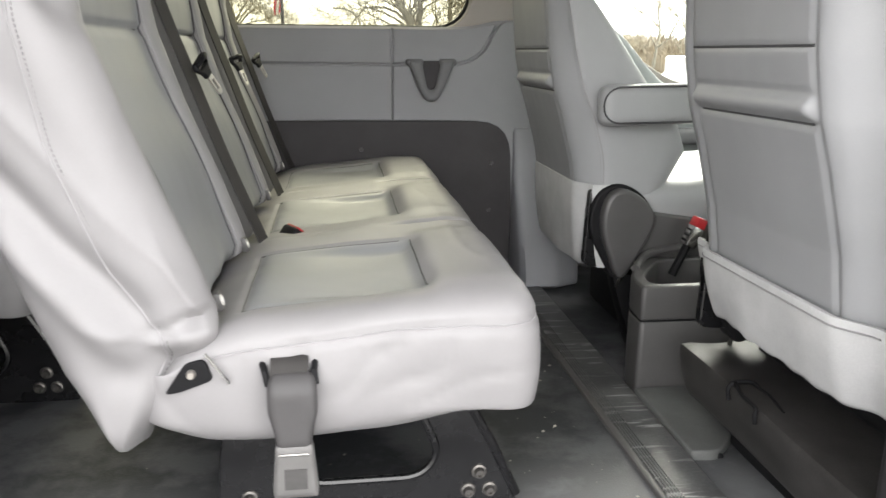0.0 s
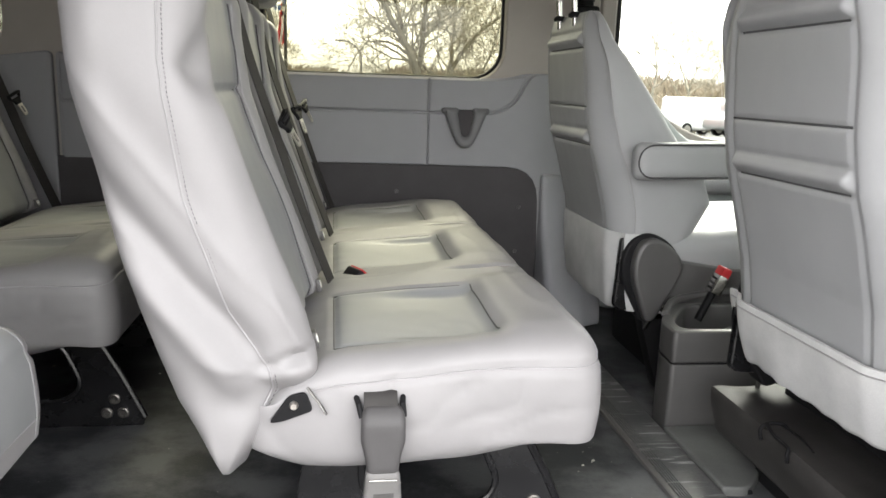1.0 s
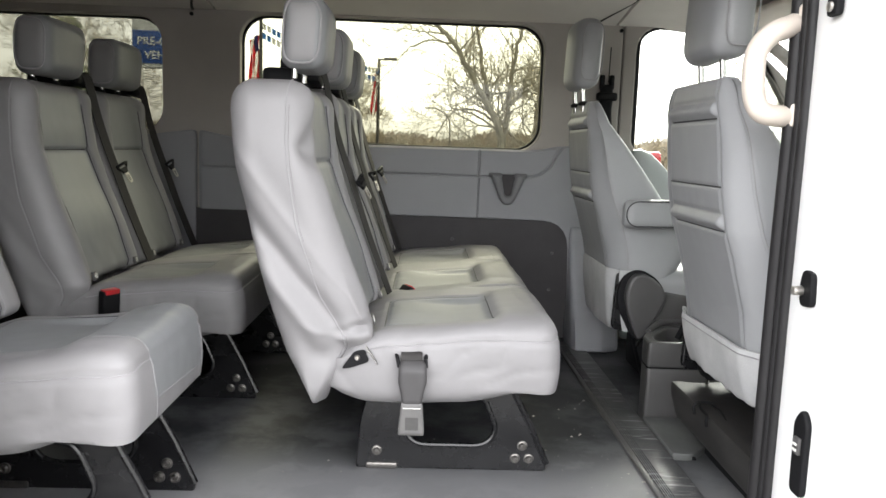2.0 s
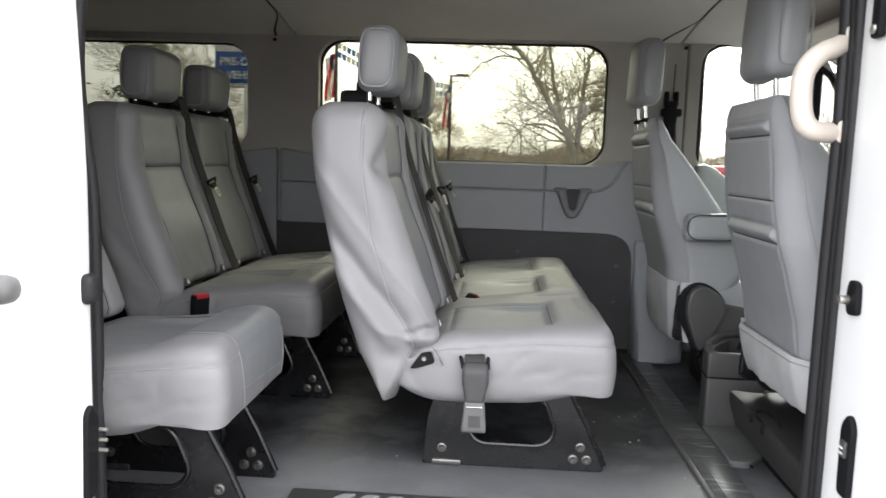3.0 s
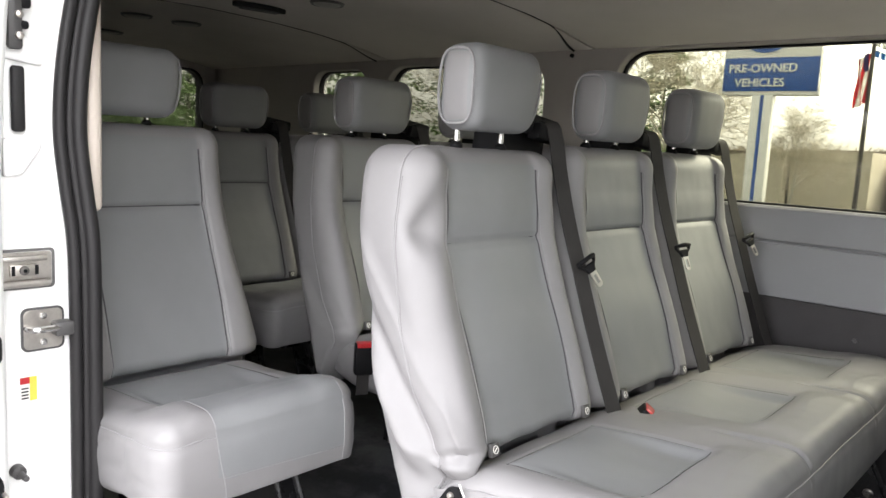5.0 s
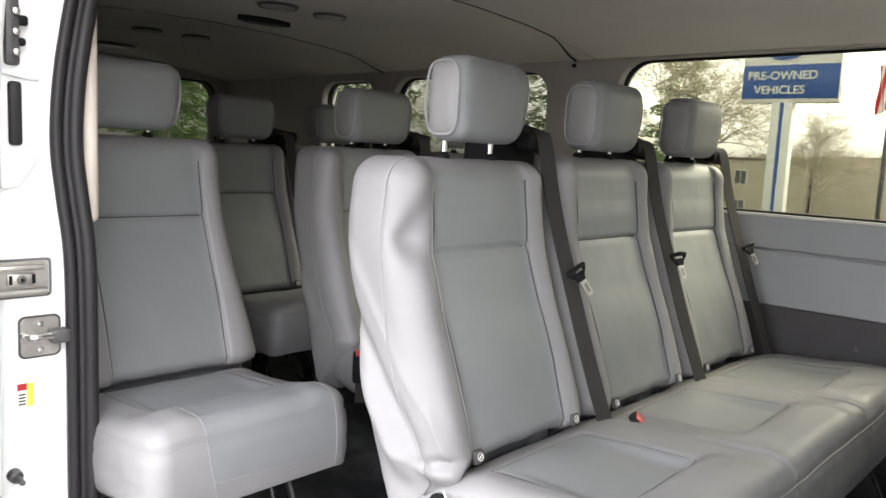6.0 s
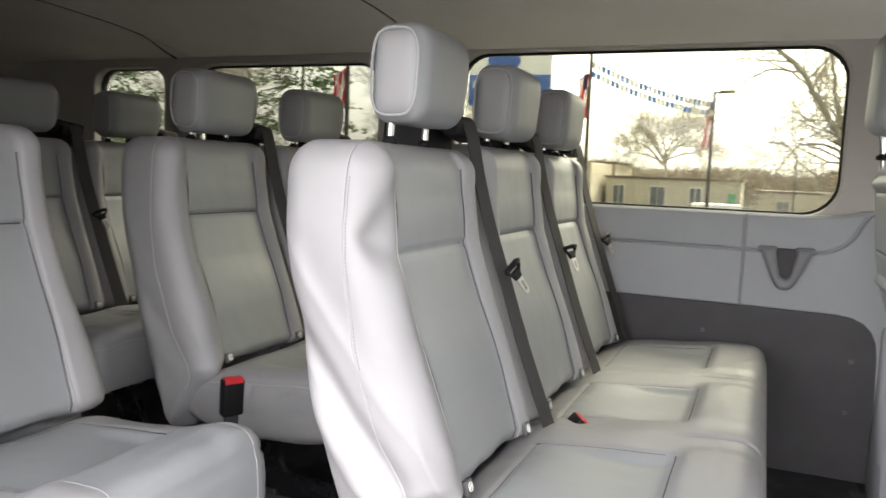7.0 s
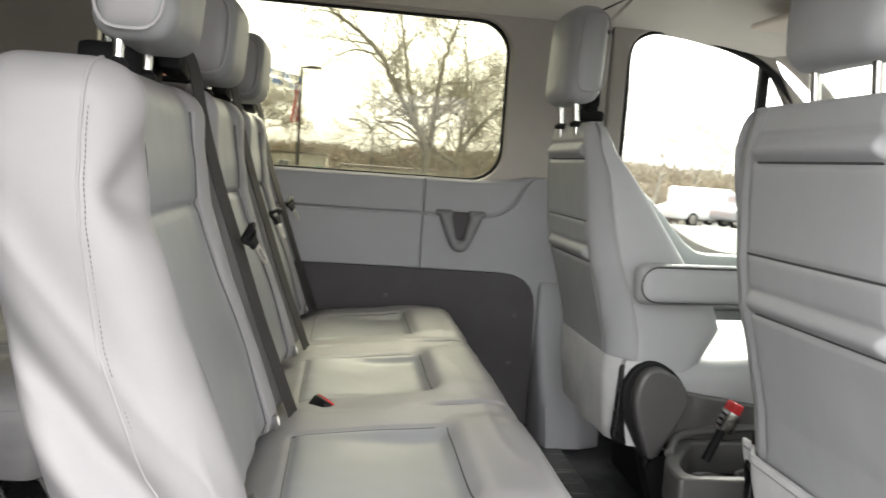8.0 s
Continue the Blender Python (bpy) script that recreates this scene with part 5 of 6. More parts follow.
# belt end hanging at the open end of the bench
stalk = thing("belt_stalk", "grey seat belt end hanging on the bench's side", "seat belt end", m=pose(-0.066, 0.893, -0.004))
part("loop_webbing", strap(smooth_path([(0.0, 0.022, 0.334), (0.0, -0.002, 0.328), (0.0, -0.012, 0.30), (0.004, -0.016, 0.265), (0.004, -0.016, 0.24)], 5), (1, 0, 0), 0.046, 0.004), WEB, stalk)
part("sleeve", pad((-0.028, -0.030, 0.224), (0.034, -0.008, 0.322), 0.010, (10, 4, 12), lambda p: (0.003 + (p[0] - 0.003) * lerp_table(p[2], [(0.224, 0.68), (0.25, 0.80), (0.275, 1.0), (0.305, 0.98), (0.322, 0.86)]), p[1] + 0.012 * sstep(0.30, 0.322, p[2]), p[2])), SLEEVE, stalk, "dark grey webbing sleeve")
part("buckle_body", pad((-0.024, -0.030, 0.158), (0.030, -0.008, 0.232), 0.005, (8, 4, 8), lambda p: (0.003 + (p[0] - 0.003) * (1.08 - 0.20 * sstep(0.15, 0.235, p[2])), p[1], p[2])), GREYWEB, stalk, "pale grey buckle body")
part("steel_edge", rbox((-0.016, -0.0325, 0.219), (0.022, -0.028, 0.222), 0.001), CHROME, stalk)
part("printed_patch", rbox((-0.010, -0.0309, 0.172), (0.018, -0.0300, 0.200), 0), PATCH, stalk)
for cx in (-0.034, 0.026):
    part("strap_clip", tube([(cx + 0.004 - (0.005 if cx < 0 else -0.002), 0.012, 0.331), (cx + 0.004, -0.006, 0.322), (cx + 0.004 + (0.004 if cx < 0 else 0.002), -0.010, 0.305)], 0.0042, 8), BLACKPL, stalk)


def buckle(name, m, tall=0.075, stripes=False):
    b = thing(name, "black seat belt buckle with a red release button", "seat belt buckle", "belt buckles", m=m)
    part("housing", rbox((-0.014, -0.026, 0.0), (0.014, 0.026, tall), 0.006, 3), BLACKPL, b)
    part("release_button", rbox((-0.010, -0.022, tall - 0.010), (0.0155, 0.022, tall + 0.003), 0.002), RED, b)
    part("stem", strap([(0, 0, -0.06), (0, 0, 0.02)], (0, 1, 0), 0.034, 0.003), WEB, b)
    return b


buckle("belt_buckle", pose(-0.108, 1.388, 0.342, 0, 40, 28), 0.050)

single3 = rear_seat("single_seat", "light grey vinyl single seat on black steel legs", 1, 0.782, near=0.222, far=0.222, legs=(-0.085, 0.125), dx=-0.805, belts=(), back_dy=0.038, head_dy=-0.012)
part("belt_webbing", strap(smooth_path([(-0.20, -0.186, 0.86), (-0.135, -0.188, 0.72), (-0.09, -0.19, 0.58), (-0.06, -0.20, 0.46), (-0.05, -0.226, 0.36), (-0.05, -0.229, 0.325)], 5), (1, -0.6, 0.1), 0.040), WEB, single3, "dark woven belt webbing")
part("belt_anchor", joined(rbox((-0.075, -0.238, 0.375), (-0.025, -0.222, 0.392), 0.005, 2), tube(smooth_path([(-0.07, -0.236, 0.388), (-0.05, -0.242, 0.408), (-0.02, -0.240, 0.398), (-0.01, -0.234, 0.380)], 4), 0.005, 8)), STEEL, single3, "steel belt anchor at the hinge")
rear_seat("double_seat", "grey vinyl two-seat bench on black steel legs", 2, 1.553, near=0.193, far=0.25, legs=(-0.02, 0.50), dx=-0.805)
buckle("belt_buckle", pose(-0.897, 1.338, 0.272, 0, 4, -30), 0.090)
buckle("belt_buckle", pose(-0.930, 1.82, 0.325, 0, 68, 35))
rear_seat("double_seat", "grey vinyl two-seat bench in the shaded fourth row", 2, 1.580, pitch=0.45, near=0.225, far=0.25, legs=(-0.02, 0.50), dx=-1.60)


# ---- front seats ----
def front_seat(name, dx, y, outward, label, hx=0.0, wrapped=False, wide=0.0):
    """A front seat: panelled backrest, cloth skirt, headrest and base. outward: the side (-1 or 1) towards the middle of the van."""
    FRONT = [(0.34, 0.735), (0.41, 0.785), (0.479, 0.822), (0.54, 0.800), (0.63, 0.722), (0.756, 0.630), (0.87, 0.538), (0.91, 0.520), (0.94, 0.508)]
    REAR = [(0.36, 0.566), (0.45, 0.552), (0.56, 0.522), (0.62, 0.502), (0.70, 0.487), (0.80, 0.478), (0.88, 0.470), (0.95, 0.474)]
    seat = thing(name, label, "seat", "front seats", m=pose(dx, y, 0))

    def shape(p):
        s, w, z = p[0] / 0.2, p[1], p[2]
        f, b = lerp_table(z, FRONT), lerp_table(z, REAR)
        x = b + (f - b) * s
        rear = 1 - sstep(0.0, 0.4, s)
        aw = abs(w)
        for zz, bump in ((0.863, 0.008), (0.625, 0.009)):
            inside = 1 - sstep(0.150, 0.165, aw)
            x -= rear * inside * bump * (1.2 * bell(z, zz + 0.010, 0.012) - 0.9 * bell(z, zz - 0.008, 0.005) - 0.5 * bell(z, zz + 0.030, 0.005))
        x += rear * 0.004 * bell(z, 0.712, 0.004) * (1 - sstep(0.150, 0.165, aw))
        x += rear * 0.005 * bell(aw, 0.165, 0.005)
        x += rear * 0.030 * sstep(0.17, 0.235, aw)
        taper = 1 - 0.16 * sstep(0.80, 0.95, z) - 0.03 * sstep(0.5, 0.8, z)
        return (x, (w + outward * wide * max(0.0, w * outward - 0.165)) * taper, z)

    back = part("backrest", pad((0, -0.235, 0.285), (0.2, 0.235, 0.94), 0.045, (12, 90, 160), shape), FRONTSEAT, seat)
    for side in (-1, 1):
        pts = [(lerp_table(z, REAR) + 0.006, side * 0.165 * (1 - 0.16 * sstep(0.80, 0.95, z) - 0.03 * sstep(0.5, 0.8, z)), z) for z in np.linspace(0.40, 0.90, 24)]
        part("stitch_seam", tube(pts, 0.0018, 6), PIPE, back)
    # stitched seams down the sides of the backrest
    for side in (-1, 1):
        path = [Vector(shape((0.030 + 0.035 * sstep(0.78, 0.90, z), side * 0.235, z))) for z in np.linspace(0.40, 0.885, 80)]
        part("piping", tube(path, 0.0014, 5), PIPE, back)
        part("stitching", joined(*[tube([path[i] + Vector((-0.007, side * 0.001, 0)), path[i].lerp(path[i + 1], 0.55) + Vector((-0.007, side * 0.001, 0))], 0.0005, 4) for i in range(79)]), PIPE, back)
    for zz in (0.855, 0.617):
        part("stitch_seam", tube([Vector(shape((0.0, w, zz))) + Vector((-0.0005, 0, 0)) for w in np.linspace(-0.150, 0.150, 12)], 0.0022, 6), SEAMDARK, back)
    for zz in (0.712,):
        part("stitch_seam", tube([(lerp_table(zz, REAR) + 0.003, -0.158, zz), (lerp_table(zz, REAR) + 0.003, 0.158, zz)], 0.002, 6), SEAMDARK, back)

    # cloth skirt under the backrest, wrapped round its inner side on the driver's seat
    wrap = 0.16 if wrapped else 0.0
    low_z, top_z = (0.205, 0.405) if wrapped else (0.252, 0.372)

    def flap_shape(p):
        s, u, v2 = p
        z = low_z + (top_z - low_z) * v2
        q = u * outward
        edge = 0.262 if not wrapped else 0.236
        sag = (1 - v2) ** 2
        k = sstep(0, 1, (q - edge) / 0.10)
        w = min(q, edge) + (0.002 + 0.022 * sag) * k
        fwd = k * lerp_table(v2, [(0.0, 0.085), (0.12, 0.070), (0.25, 0.022), (0.5, 0.010), (0.85, 0.016), (1.0, 0.034)]) + 0.030 * sstep(0.17, 0.235, abs(q))
        ripple = 0.005 * math.sin(q * 17 + 1) * sag + 0.002 * math.sin(q * 41) * sag
        x = 0.566 + fwd - ripple - s + 0.016 * sag
        if not wrapped:
            x -= 0.010 * v2
            w -= 0.055 * sag * sstep(0.15, 0.262, q) if q > 0 else 0
            z += 0.004 * math.sin(q * 13 + 0.6) * sag + 0.0015 * math.sin(q * 110) * sag
        return (x, w * outward, z)
    lo_u, hi_u = (-0.235, 0.236 + wrap) if wrapped else (-0.245, 0.262)
    if outward < 0:
        lo_u, hi_u = -hi_u, -lo_u
    skirt = part("cloth_skirt", pad((0.0, lo_u, 0.0), (0.010, hi_u, 1.0), 0.004, (3, 60, 20), flap_shape), FLAP, seat, "pale cloth skirt below the backrest")
    if not wrapped:
        hem = [flap_shape((0.011, u, 0.90)) for u in np.linspace(lo_u + 0.01, hi_u - 0.01, 40)]
        part("hem_seam", tube(hem, 0.0014, 5), PIPE, skirt)

    def head_shape(p):
        x, w, z = p
        return (x + 0.006 * sstep(1.0, 1.2, z) + 0.014 * (abs(w) / 0.118) ** 2, w * (1 - 0.10 * sstep(1.12, 1.23, z) - 0.06 * (1 - sstep(0.98, 1.05, z))), z)
    head = part("headrest", pad((0.462, -0.118, 0.985), (0.548, 0.118, 1.212), 0.036, (16, 26, 24), head_shape), FRONTSEAT, seat, m=pose(hx, 0, 0))
    for side in (-1, 1):
        ring = []
        for a in range(0, 360, 10):
            c, q = math.cos(radians(a)), math.sin(radians(a))
            sq = (abs(c) ** 4 + abs(q) ** 4) ** -0.25
            ring.append(Vector(head_shape((0.507 + 0.034 * c * sq, side * 0.1175, 1.102 + 0.092 * q * sq))) + Vector((0, side * 0.0005, 0)))
        part("piping", tube(ring, 0.0020, 6, closed=True), PIPE, head)
    for py in (-0.065, 0.065):
        part("headrest_post", tube([(0.515, py, 0.91), (0.505, py, 1.01)], 0.0075, 10), CHROME, seat, "chrome headrest post", m=pose(hx, 0, 0))
        part("post_collar", moved(lathe([(0.017, 0.0), (0.018, 0.008), (0.011, 0.014)], "z", 14), 0.514 + hx, py, 0.930), BLACKPL, seat)
    part("cushion", pad((0.64, -0.24, 0.27), (1.17, 0.24, 0.41), 0.05, (20, 16, 8), lambda p: (p[0], p[1], p[2] + 0.02 * sstep(0.8, 1.1, p[0]))), FRONTSEAT, seat)
    part("base", pad((0.74, -0.20, -0.02), (1.10, 0.20, 0.28), 0.02, (6, 6, 6)), BLACKPL, seat, "black seat base set back under the cushion")
    rec = part("recliner_cover", plate([round_poly([(0.597, 0.31), (0.610, 0.385), (0.650, 0.405), (0.700, 0.380), (0.735, 0.335), (0.725, 0.30), (0.668, 0.192), (0.645, 0.185)], [0.05, 0.04, 0.04, 0.04, 0.03, 0.03, 0.015, 0.015])], 0.040, 0.009), CONSOLE, seat, "dark rounded recliner cover", m=pose(0, outward * 0.258, 0))
    # black rim, widened to stand for the shaded gap beside the skirt
    part("recliner_rim", plate([round_poly([(0.572, 0.31), (0.594, 0.392), (0.650, 0.413), (0.705, 0.386), (0.74, 0.335), (0.73, 0.295), (0.668, 0.185), (0.640, 0.180)], [0.05, 0.04, 0.04, 0.04, 0.03, 0.03, 0.015, 0.015])], 0.050, 0.006), BLACKPL, rec, m=pose(0, -outward * 0.032, 0))
    part("side_shield", plate([round_poly([(0.69, 0.205), (0.90, 0.225), (1.12, 0.24), (1.12, 0.30), (0.90, 0.315), (0.70, 0.345)], 0.02)], 0.022, 0.006), CONSOLE, seat, "dark plastic seat side shield", m=pose(0, outward * 0.240, 0))
    part("latch_wire", tube(smooth_path([(0.655, outward * 0.245, 0.16), (0.675, outward * 0.262, 0.215), (0.72, outward * 0.262, 0.225), (0.78, outward * 0.255, 0.218)], 5), 0.005, 6), CHROME, seat)
    # added black filler where the gap behind the skirt is only shade
    part("frame_side", plate([round_poly([(0.572, 0.21), (0.70, 0.20), (0.72, 0.38), (0.58, 0.40)], 0.02)], 0.02, 0.004), BLACK, seat, "black filler plate standing for the shaded gap by the skirt", m=pose(0, outward * 0.226, 0))
    part("slide_rail", rbox((0.70, outward * 0.215 - 0.02, 0.10), (1.1, outward * 0.215 + 0.02, 0.135), 0.006), BLACK, seat)
    return seat


driver = front_seat("driver_chair", 0.0, 1.915, -1, "grey vinyl driver's seat with a folded-down armrest", -0.040, True)
arm = part("armrest", pad((0.575, -0.300, 0.545), (0.86, -0.252, 0.635), 0.022, (18, 5, 10), lambda p: (p[0], p[1], p[2] + 0.02 * (p[0] - 0.6))), FRONTSEAT, driver, "padded grey armrest folded down")
ring = round_rect(0.580, 0.552, 0.85, 0.630, 0.038)
part("piping", tube([(x, -0.300, z + 0.02 * (x - 0.6)) for x, z in ring], 0.002, 6, closed=True), SEAMDARK, arm)
passenger = front_seat("passenger_chair", 0.082, 1.030, 1, "grey vinyl front passenger seat with a pale cloth skirt", 0.0, False, 0.55)
# storage box under the passenger seat with its wire catch
box = thing("underseat_box", "scuffed dark plastic box lid with a wire catch under a seat", "storage box", m=pose(0.645, 1.0, 0))
part("box_lid", pad((0.0, -0.36, 0.055), (0.44, 0.300, 0.160), 0.010, (20, 30, 10), lambda p: (p[0] + 0.020 * (1 - sstep(0.05, 0.14, p[2])) , p[1], p[2] + 0.004 * math.sin(p[1] * 7) - 0.004 * sstep(0.02, 0.06, p[0]) * (1 - sstep(0.09, 0.13, p[0])) * sstep(0.1, 0.155, p[2]))), LID, box)
part("box_foot", pad((0.07, -0.33, -0.022), (0.40, 0.22, 0.065), 0.012, (4, 8, 4)), BLACKPL, box, "black box base set back in shadow")
part("wire_catch", tube(smooth_path([(0.052, 0.093, 0.153), (0.035, 0.093, 0.168), (0.004, 0.093, 0.170), (-0.008, 0.093, 0.160), (-0.006, 0.092, 0.142)], 5) + [Vector((-0.006, 0.090, 0.140))], 0.0036, 8), BLACKPL, box)
part("wire_catch", tube(smooth_path([(0.004, 0.093, 0.170), (-0.006, 0.055, 0.167), (-0.006, 0.012, 0.164), (-0.010, 0.005, 0.154), (-0.008, 0.005, 0.140)], 5), 0.0036, 8), BLACKPL, box)
part("wire_catch", tube(smooth_path([(0.035, 0.093, 0.166), (0.042, 0.05, 0.163), (0.036, 0.0, 0.158)], 5), 0.0022, 8), BLACKPL, box)
# folded dark carpet behind the lid
part("carpet_edge", tube(smooth_path([(0.16, -0.30, 0.165), (0.155, 0.0, 0.172), (0.15, 0.24, 0.166)], 8), 0.020, 10), BLACKPL, box, "black carpet edge behind the lid")

# console between the front seats
console = thing("centre_console", "dark plastic console with cup holders between the front seats", "console", m=pose(0.0, 0.0, -0.022))
shell_line = round_poly([(0.618, 1.426), (1.02, 1.418), (1.02, 1.66), (0.72, 1.655), (0.640, 1.545), (0.622, 1.50)], [0.012, 0, 0, 0.03, 0.04, 0.02])
well_line = round_poly([(0.650, 1.450), (1.00, 1.445), (1.00, 1.635), (0.742, 1.63), (0.672, 1.535), (0.652, 1.495)], [0.02, 0, 0, 0.03, 0.03, 0.02])
part("console_body", plate([shell_line], 0.176, 0.004, "z"), CONSOLE, console, m=pose(0, 0, 0.090))
part("console_top", plate([shell_line, well_line], 0.075, 0.006, "z"), CONSOLE, console, m=pose(0, 0, 0.2185))
part("joint_line", plate([[(x + (0.80 - x) * 0.006, y + (1.53 - y) * 0.010) for x, y in shell_line]], 0.004, 0.0002, "z"), BLACKPL, console, m=pose(0, 0, 0.180))
for cx, cy in ((0.735, 1.515), (0.85, 1.535)):
    part("cup_ring", moved(lathe([(0.034, -0.012), (0.048, 0.0), (0.047, 0.022), (0.043, 0.026), (0.038, 0.022), (0.034, 0.0)], "z", 28), cx, cy, 0.192), CONSOLE, console)
part("console_rim", tube(smooth_path([(0.655, 1.558, 0.256), (0.725, 1.648, 0.266), (0.85, 1.655, 0.282), (1.0, 1.655, 0.29)], 6), 0.010, 8), CONSOLE, console)
lever = thing("brake_lever", "dark brake lever base beside the driver's seat", "lever", m=pose(0.66, 1.695, 0.0))
part("lever_base", pad((0.0, -0.03, -0.02), (0.35, 0.03, 0.19), 0.014, (6, 4, 6), lambda p: (p[0] - 0.02 + 0.06 * (1 - p[2] / 0.19), p[1], p[2])), BLACKPL, lever)
fbuckle = thing("front_buckle", "driver's seat belt buckle with a bright red button", "seat belt buckle", "belt buckles", m=pose(0.772, 1.605, 0.222, 0, 24, 0))
part("stem", tube([(0, 0, -0.02), (0, 0, 0.07)], 0.010, 8), BLACKPL, fbuckle)
part("housing", rbox((-0.014, -0.020, 0.055), (0.014, 0.020, 0.105), 0.005), CHROME, fbuckle)
part("release_button", rbox((-0.012, -0.018, 0.100), (0.012, 0.018, 0.126), 0.004), RED, fbuckle)
for i in range(3):
    part("print_bar", rbox((-0.0148, -0.012, 0.064 + i * 0.013), (-0.0138, 0.010, 0.069 + i * 0.013), 0), BLACKPL, fbuckle)
# driver's belt hanging at the pillar
dbelt = thing("driver_belt", "black driver's seat belt hanging at the pillar", "seat belt")
part("webbing", strap(smooth_path([(0.678, 2.400, 0.985), (0.682, 2.392, 0.90), (0.690, 2.386, 0.80), (0.700, 2.384, 0.70)], 5), (1, 0, 0), 0.045, 0.002), WEB, dbelt)
part("cord", tube([(0.690, 2.412, 1.20), (0.686, 2.405, 1.06)], 0.0022, 6), BLACKPL, dbelt)
guide = part("guide", pad((0.650, 2.372, 0.895), (0.704, 2.420, 1.050), 0.012, (8, 4, 12), lambda p: (0.677 + (p[0] - 0.677) * lerp_table(p[2], [(0.90, 0.80), (0.96, 0.86), (1.0, 1.0), (1.03, 0.86)]), p[1], p[2])), BLACKPL, dbelt, "black forked belt guide")
part("guide_bar", pad((0.634, 2.362, 0.985), (0.718, 2.395, 1.018), 0.010, (10, 4, 6)), BLACKPL, guide)
for px in (0.658, 0.696):
    part("prong", pad((px - 0.009, 2.378, 1.030), (px + 0.009, 2.412, 1.088), 0.006, (4, 4, 6)), BLACKPL, guide)


# ---- outside ----
def ground_z(y):
    return -0.62 - 3.4 * sstep(20, 75, abs(y))


gx, gy = np.linspace(-900, 900, 31), np.concatenate([np.linspace(-900, -40, 8), np.linspace(-20, 90, 45), np.linspace(120, 900, 8)])
gv = [(x, y, ground_z(y)) for x in gx for y in gy]
gf = [(i * len(gy) + j, (i + 1) * len(gy) + j, (i + 1) * len(gy) + j + 1, i * len(gy) + j + 1) for i in range(len(gx) - 1) for j in range(len(gy) - 1)]
ground = tagged(part("ground", mesh_of("ground", gv, gf), ASPHALT), "grey asphalt of the car lot", "ground", kind="structure")


def tree_meshes(seed, height, spread, trunk_r, levels=5, bias=(0, 0), twig_r=0.012, lean=0.0, low=0.22, kids=(3, 5)):
    """A bare winter tree: tapered trunk, crooked limbs, many twigs."""
    rng = random.Random(seed)
    wood, fine = ([], []), ([], [])

    def stick(store, p, q, r0, r1, sides):
        verts, faces = store
        d = (q - p).normalized()
        a = d.orthogonal().normalized()
        b = d.cross(a)
        base = len(verts)
        for c, r in ((p, r0), (q, r1)):
            for k in range(sides):
                w = 2 * math.pi * k / sides
                verts.append(tuple(c + (a * math.cos(w) + b * math.sin(w)) * r))
        for k in range(sides):
            j = (k + 1) % sides
            faces.append((base + k, base + j, base + sides + j, base + sides + k))

    def grow(p, d, length, r, level):
        steps = 4 if level < 3 else 3
        store, sides = (wood, 7) if level < 2 else (fine, 4 if level < 4 else 3)
        for s in range(steps):
            d = (d + Vector((rng.gauss(0, 0.16), rng.gauss(0, 0.16), rng.gauss(0.03, 0.12)))).normalized()
            q = p + d * length / steps
            r1 = r * 0.86
            stick(store, p, q, r, r1, sides)
            p, r = q, r1
            if level < levels and s >= (1 if level else 2):
                for _ in range(rng.randint(1, 2) if level else 2):
                    side = Vector((rng.gauss(0, 1), rng.gauss(0, 1), rng.gauss(0.15, 0.5)))
                    side = (side - d * side.dot(d)).normalized()
                    nd = (d * rng.uniform(0.45, 0.9) + side * rng.uniform(0.6, 1.0) * spread + Vector((bias[0], bias[1], 0)) * 0.3).normalized()
                    grow(p, nd, length * rng.uniform(0.5, 0.8), max(twig_r * 0.5, r * rng.uniform(0.45, 0.7)), level + 1)
        if level < levels:
            for _ in range(2):
                nd = (d + Vector((rng.gauss(0, 0.5), rng.gauss(0, 0.5), rng.gauss(0.1, 0.3))) * spread).normalized()
                grow(p, nd, length * rng.uniform(0.55, 0.8), max(twig_r * 0.5, r * 0.7), level + 1)

    grow(Vector((0, 0, 0)), Vector((lean, 0, 1)).normalized(), height * 0.42, trunk_r, 0)
    return mesh_of("wood", *wood), mesh_of("twigs", *fine)


def bare_tree(label, x, y, z, seed, height, spread, trunk_r, levels=5, group="bare trees", **kw):
    t = thing("tree", label, "tree", group, m=pose(x, y, z))
    w, f = tree_meshes(seed, height, spread, trunk_r, levels, **kw)
    part("trunk", w, BARK, t)
    part("crown", f, TWIG, t, "crown of bare twigs")
    return t


def evergreen(x, y, z, seed, height, width):
    rng = random.Random(seed)
    t = thing("evergreen_tree", "dark green evergreen tree with drooping boughs", "tree", "evergreen trees", m=pose(x, y, z))
    part("trunk", tube([(0, 0, 0), (0.05, 0, height * 0.5), (0, 0, height)], 0.16, 8, 0.02), BARK, t)
    verts, faces = [], []
    for i in range(9000):
        u = rng.random() ** 0.8
        h = height * (0.10 + 0.88 * u)
        rad = width * (1 - u) ** 0.8 * (0.45 + 0.55 * rng.random()) * (0.8 + 0.3 * math.sin(h * 5))
        a = rng.uniform(0, 2 * math.pi)
        c = Vector((rad * math.cos(a), rad * math.sin(a), h - 0.25 * rad))
        s = rng.uniform(0.07, 0.22)
        d = Vector((math.cos(a + rng.gauss(0, .5)), math.sin(a + rng.gauss(0, .5)), rng.gauss(-0.2, 0.35))).normalized()
        n = d.orthogonal().normalized()
        n = (n * math.cos(i) + d.cross(n) * math.sin(i))
        b = len(verts)
        verts += [tuple(c - d * s), tuple(c + n * s * 0.35), tuple(c + d * s), tuple(c - n * s * 0.35)]
        faces.append((b, b + 1, b + 2, b + 3))
    part("crown", mesh_of("needles", verts, faces), NEEDLE, t)
    return t


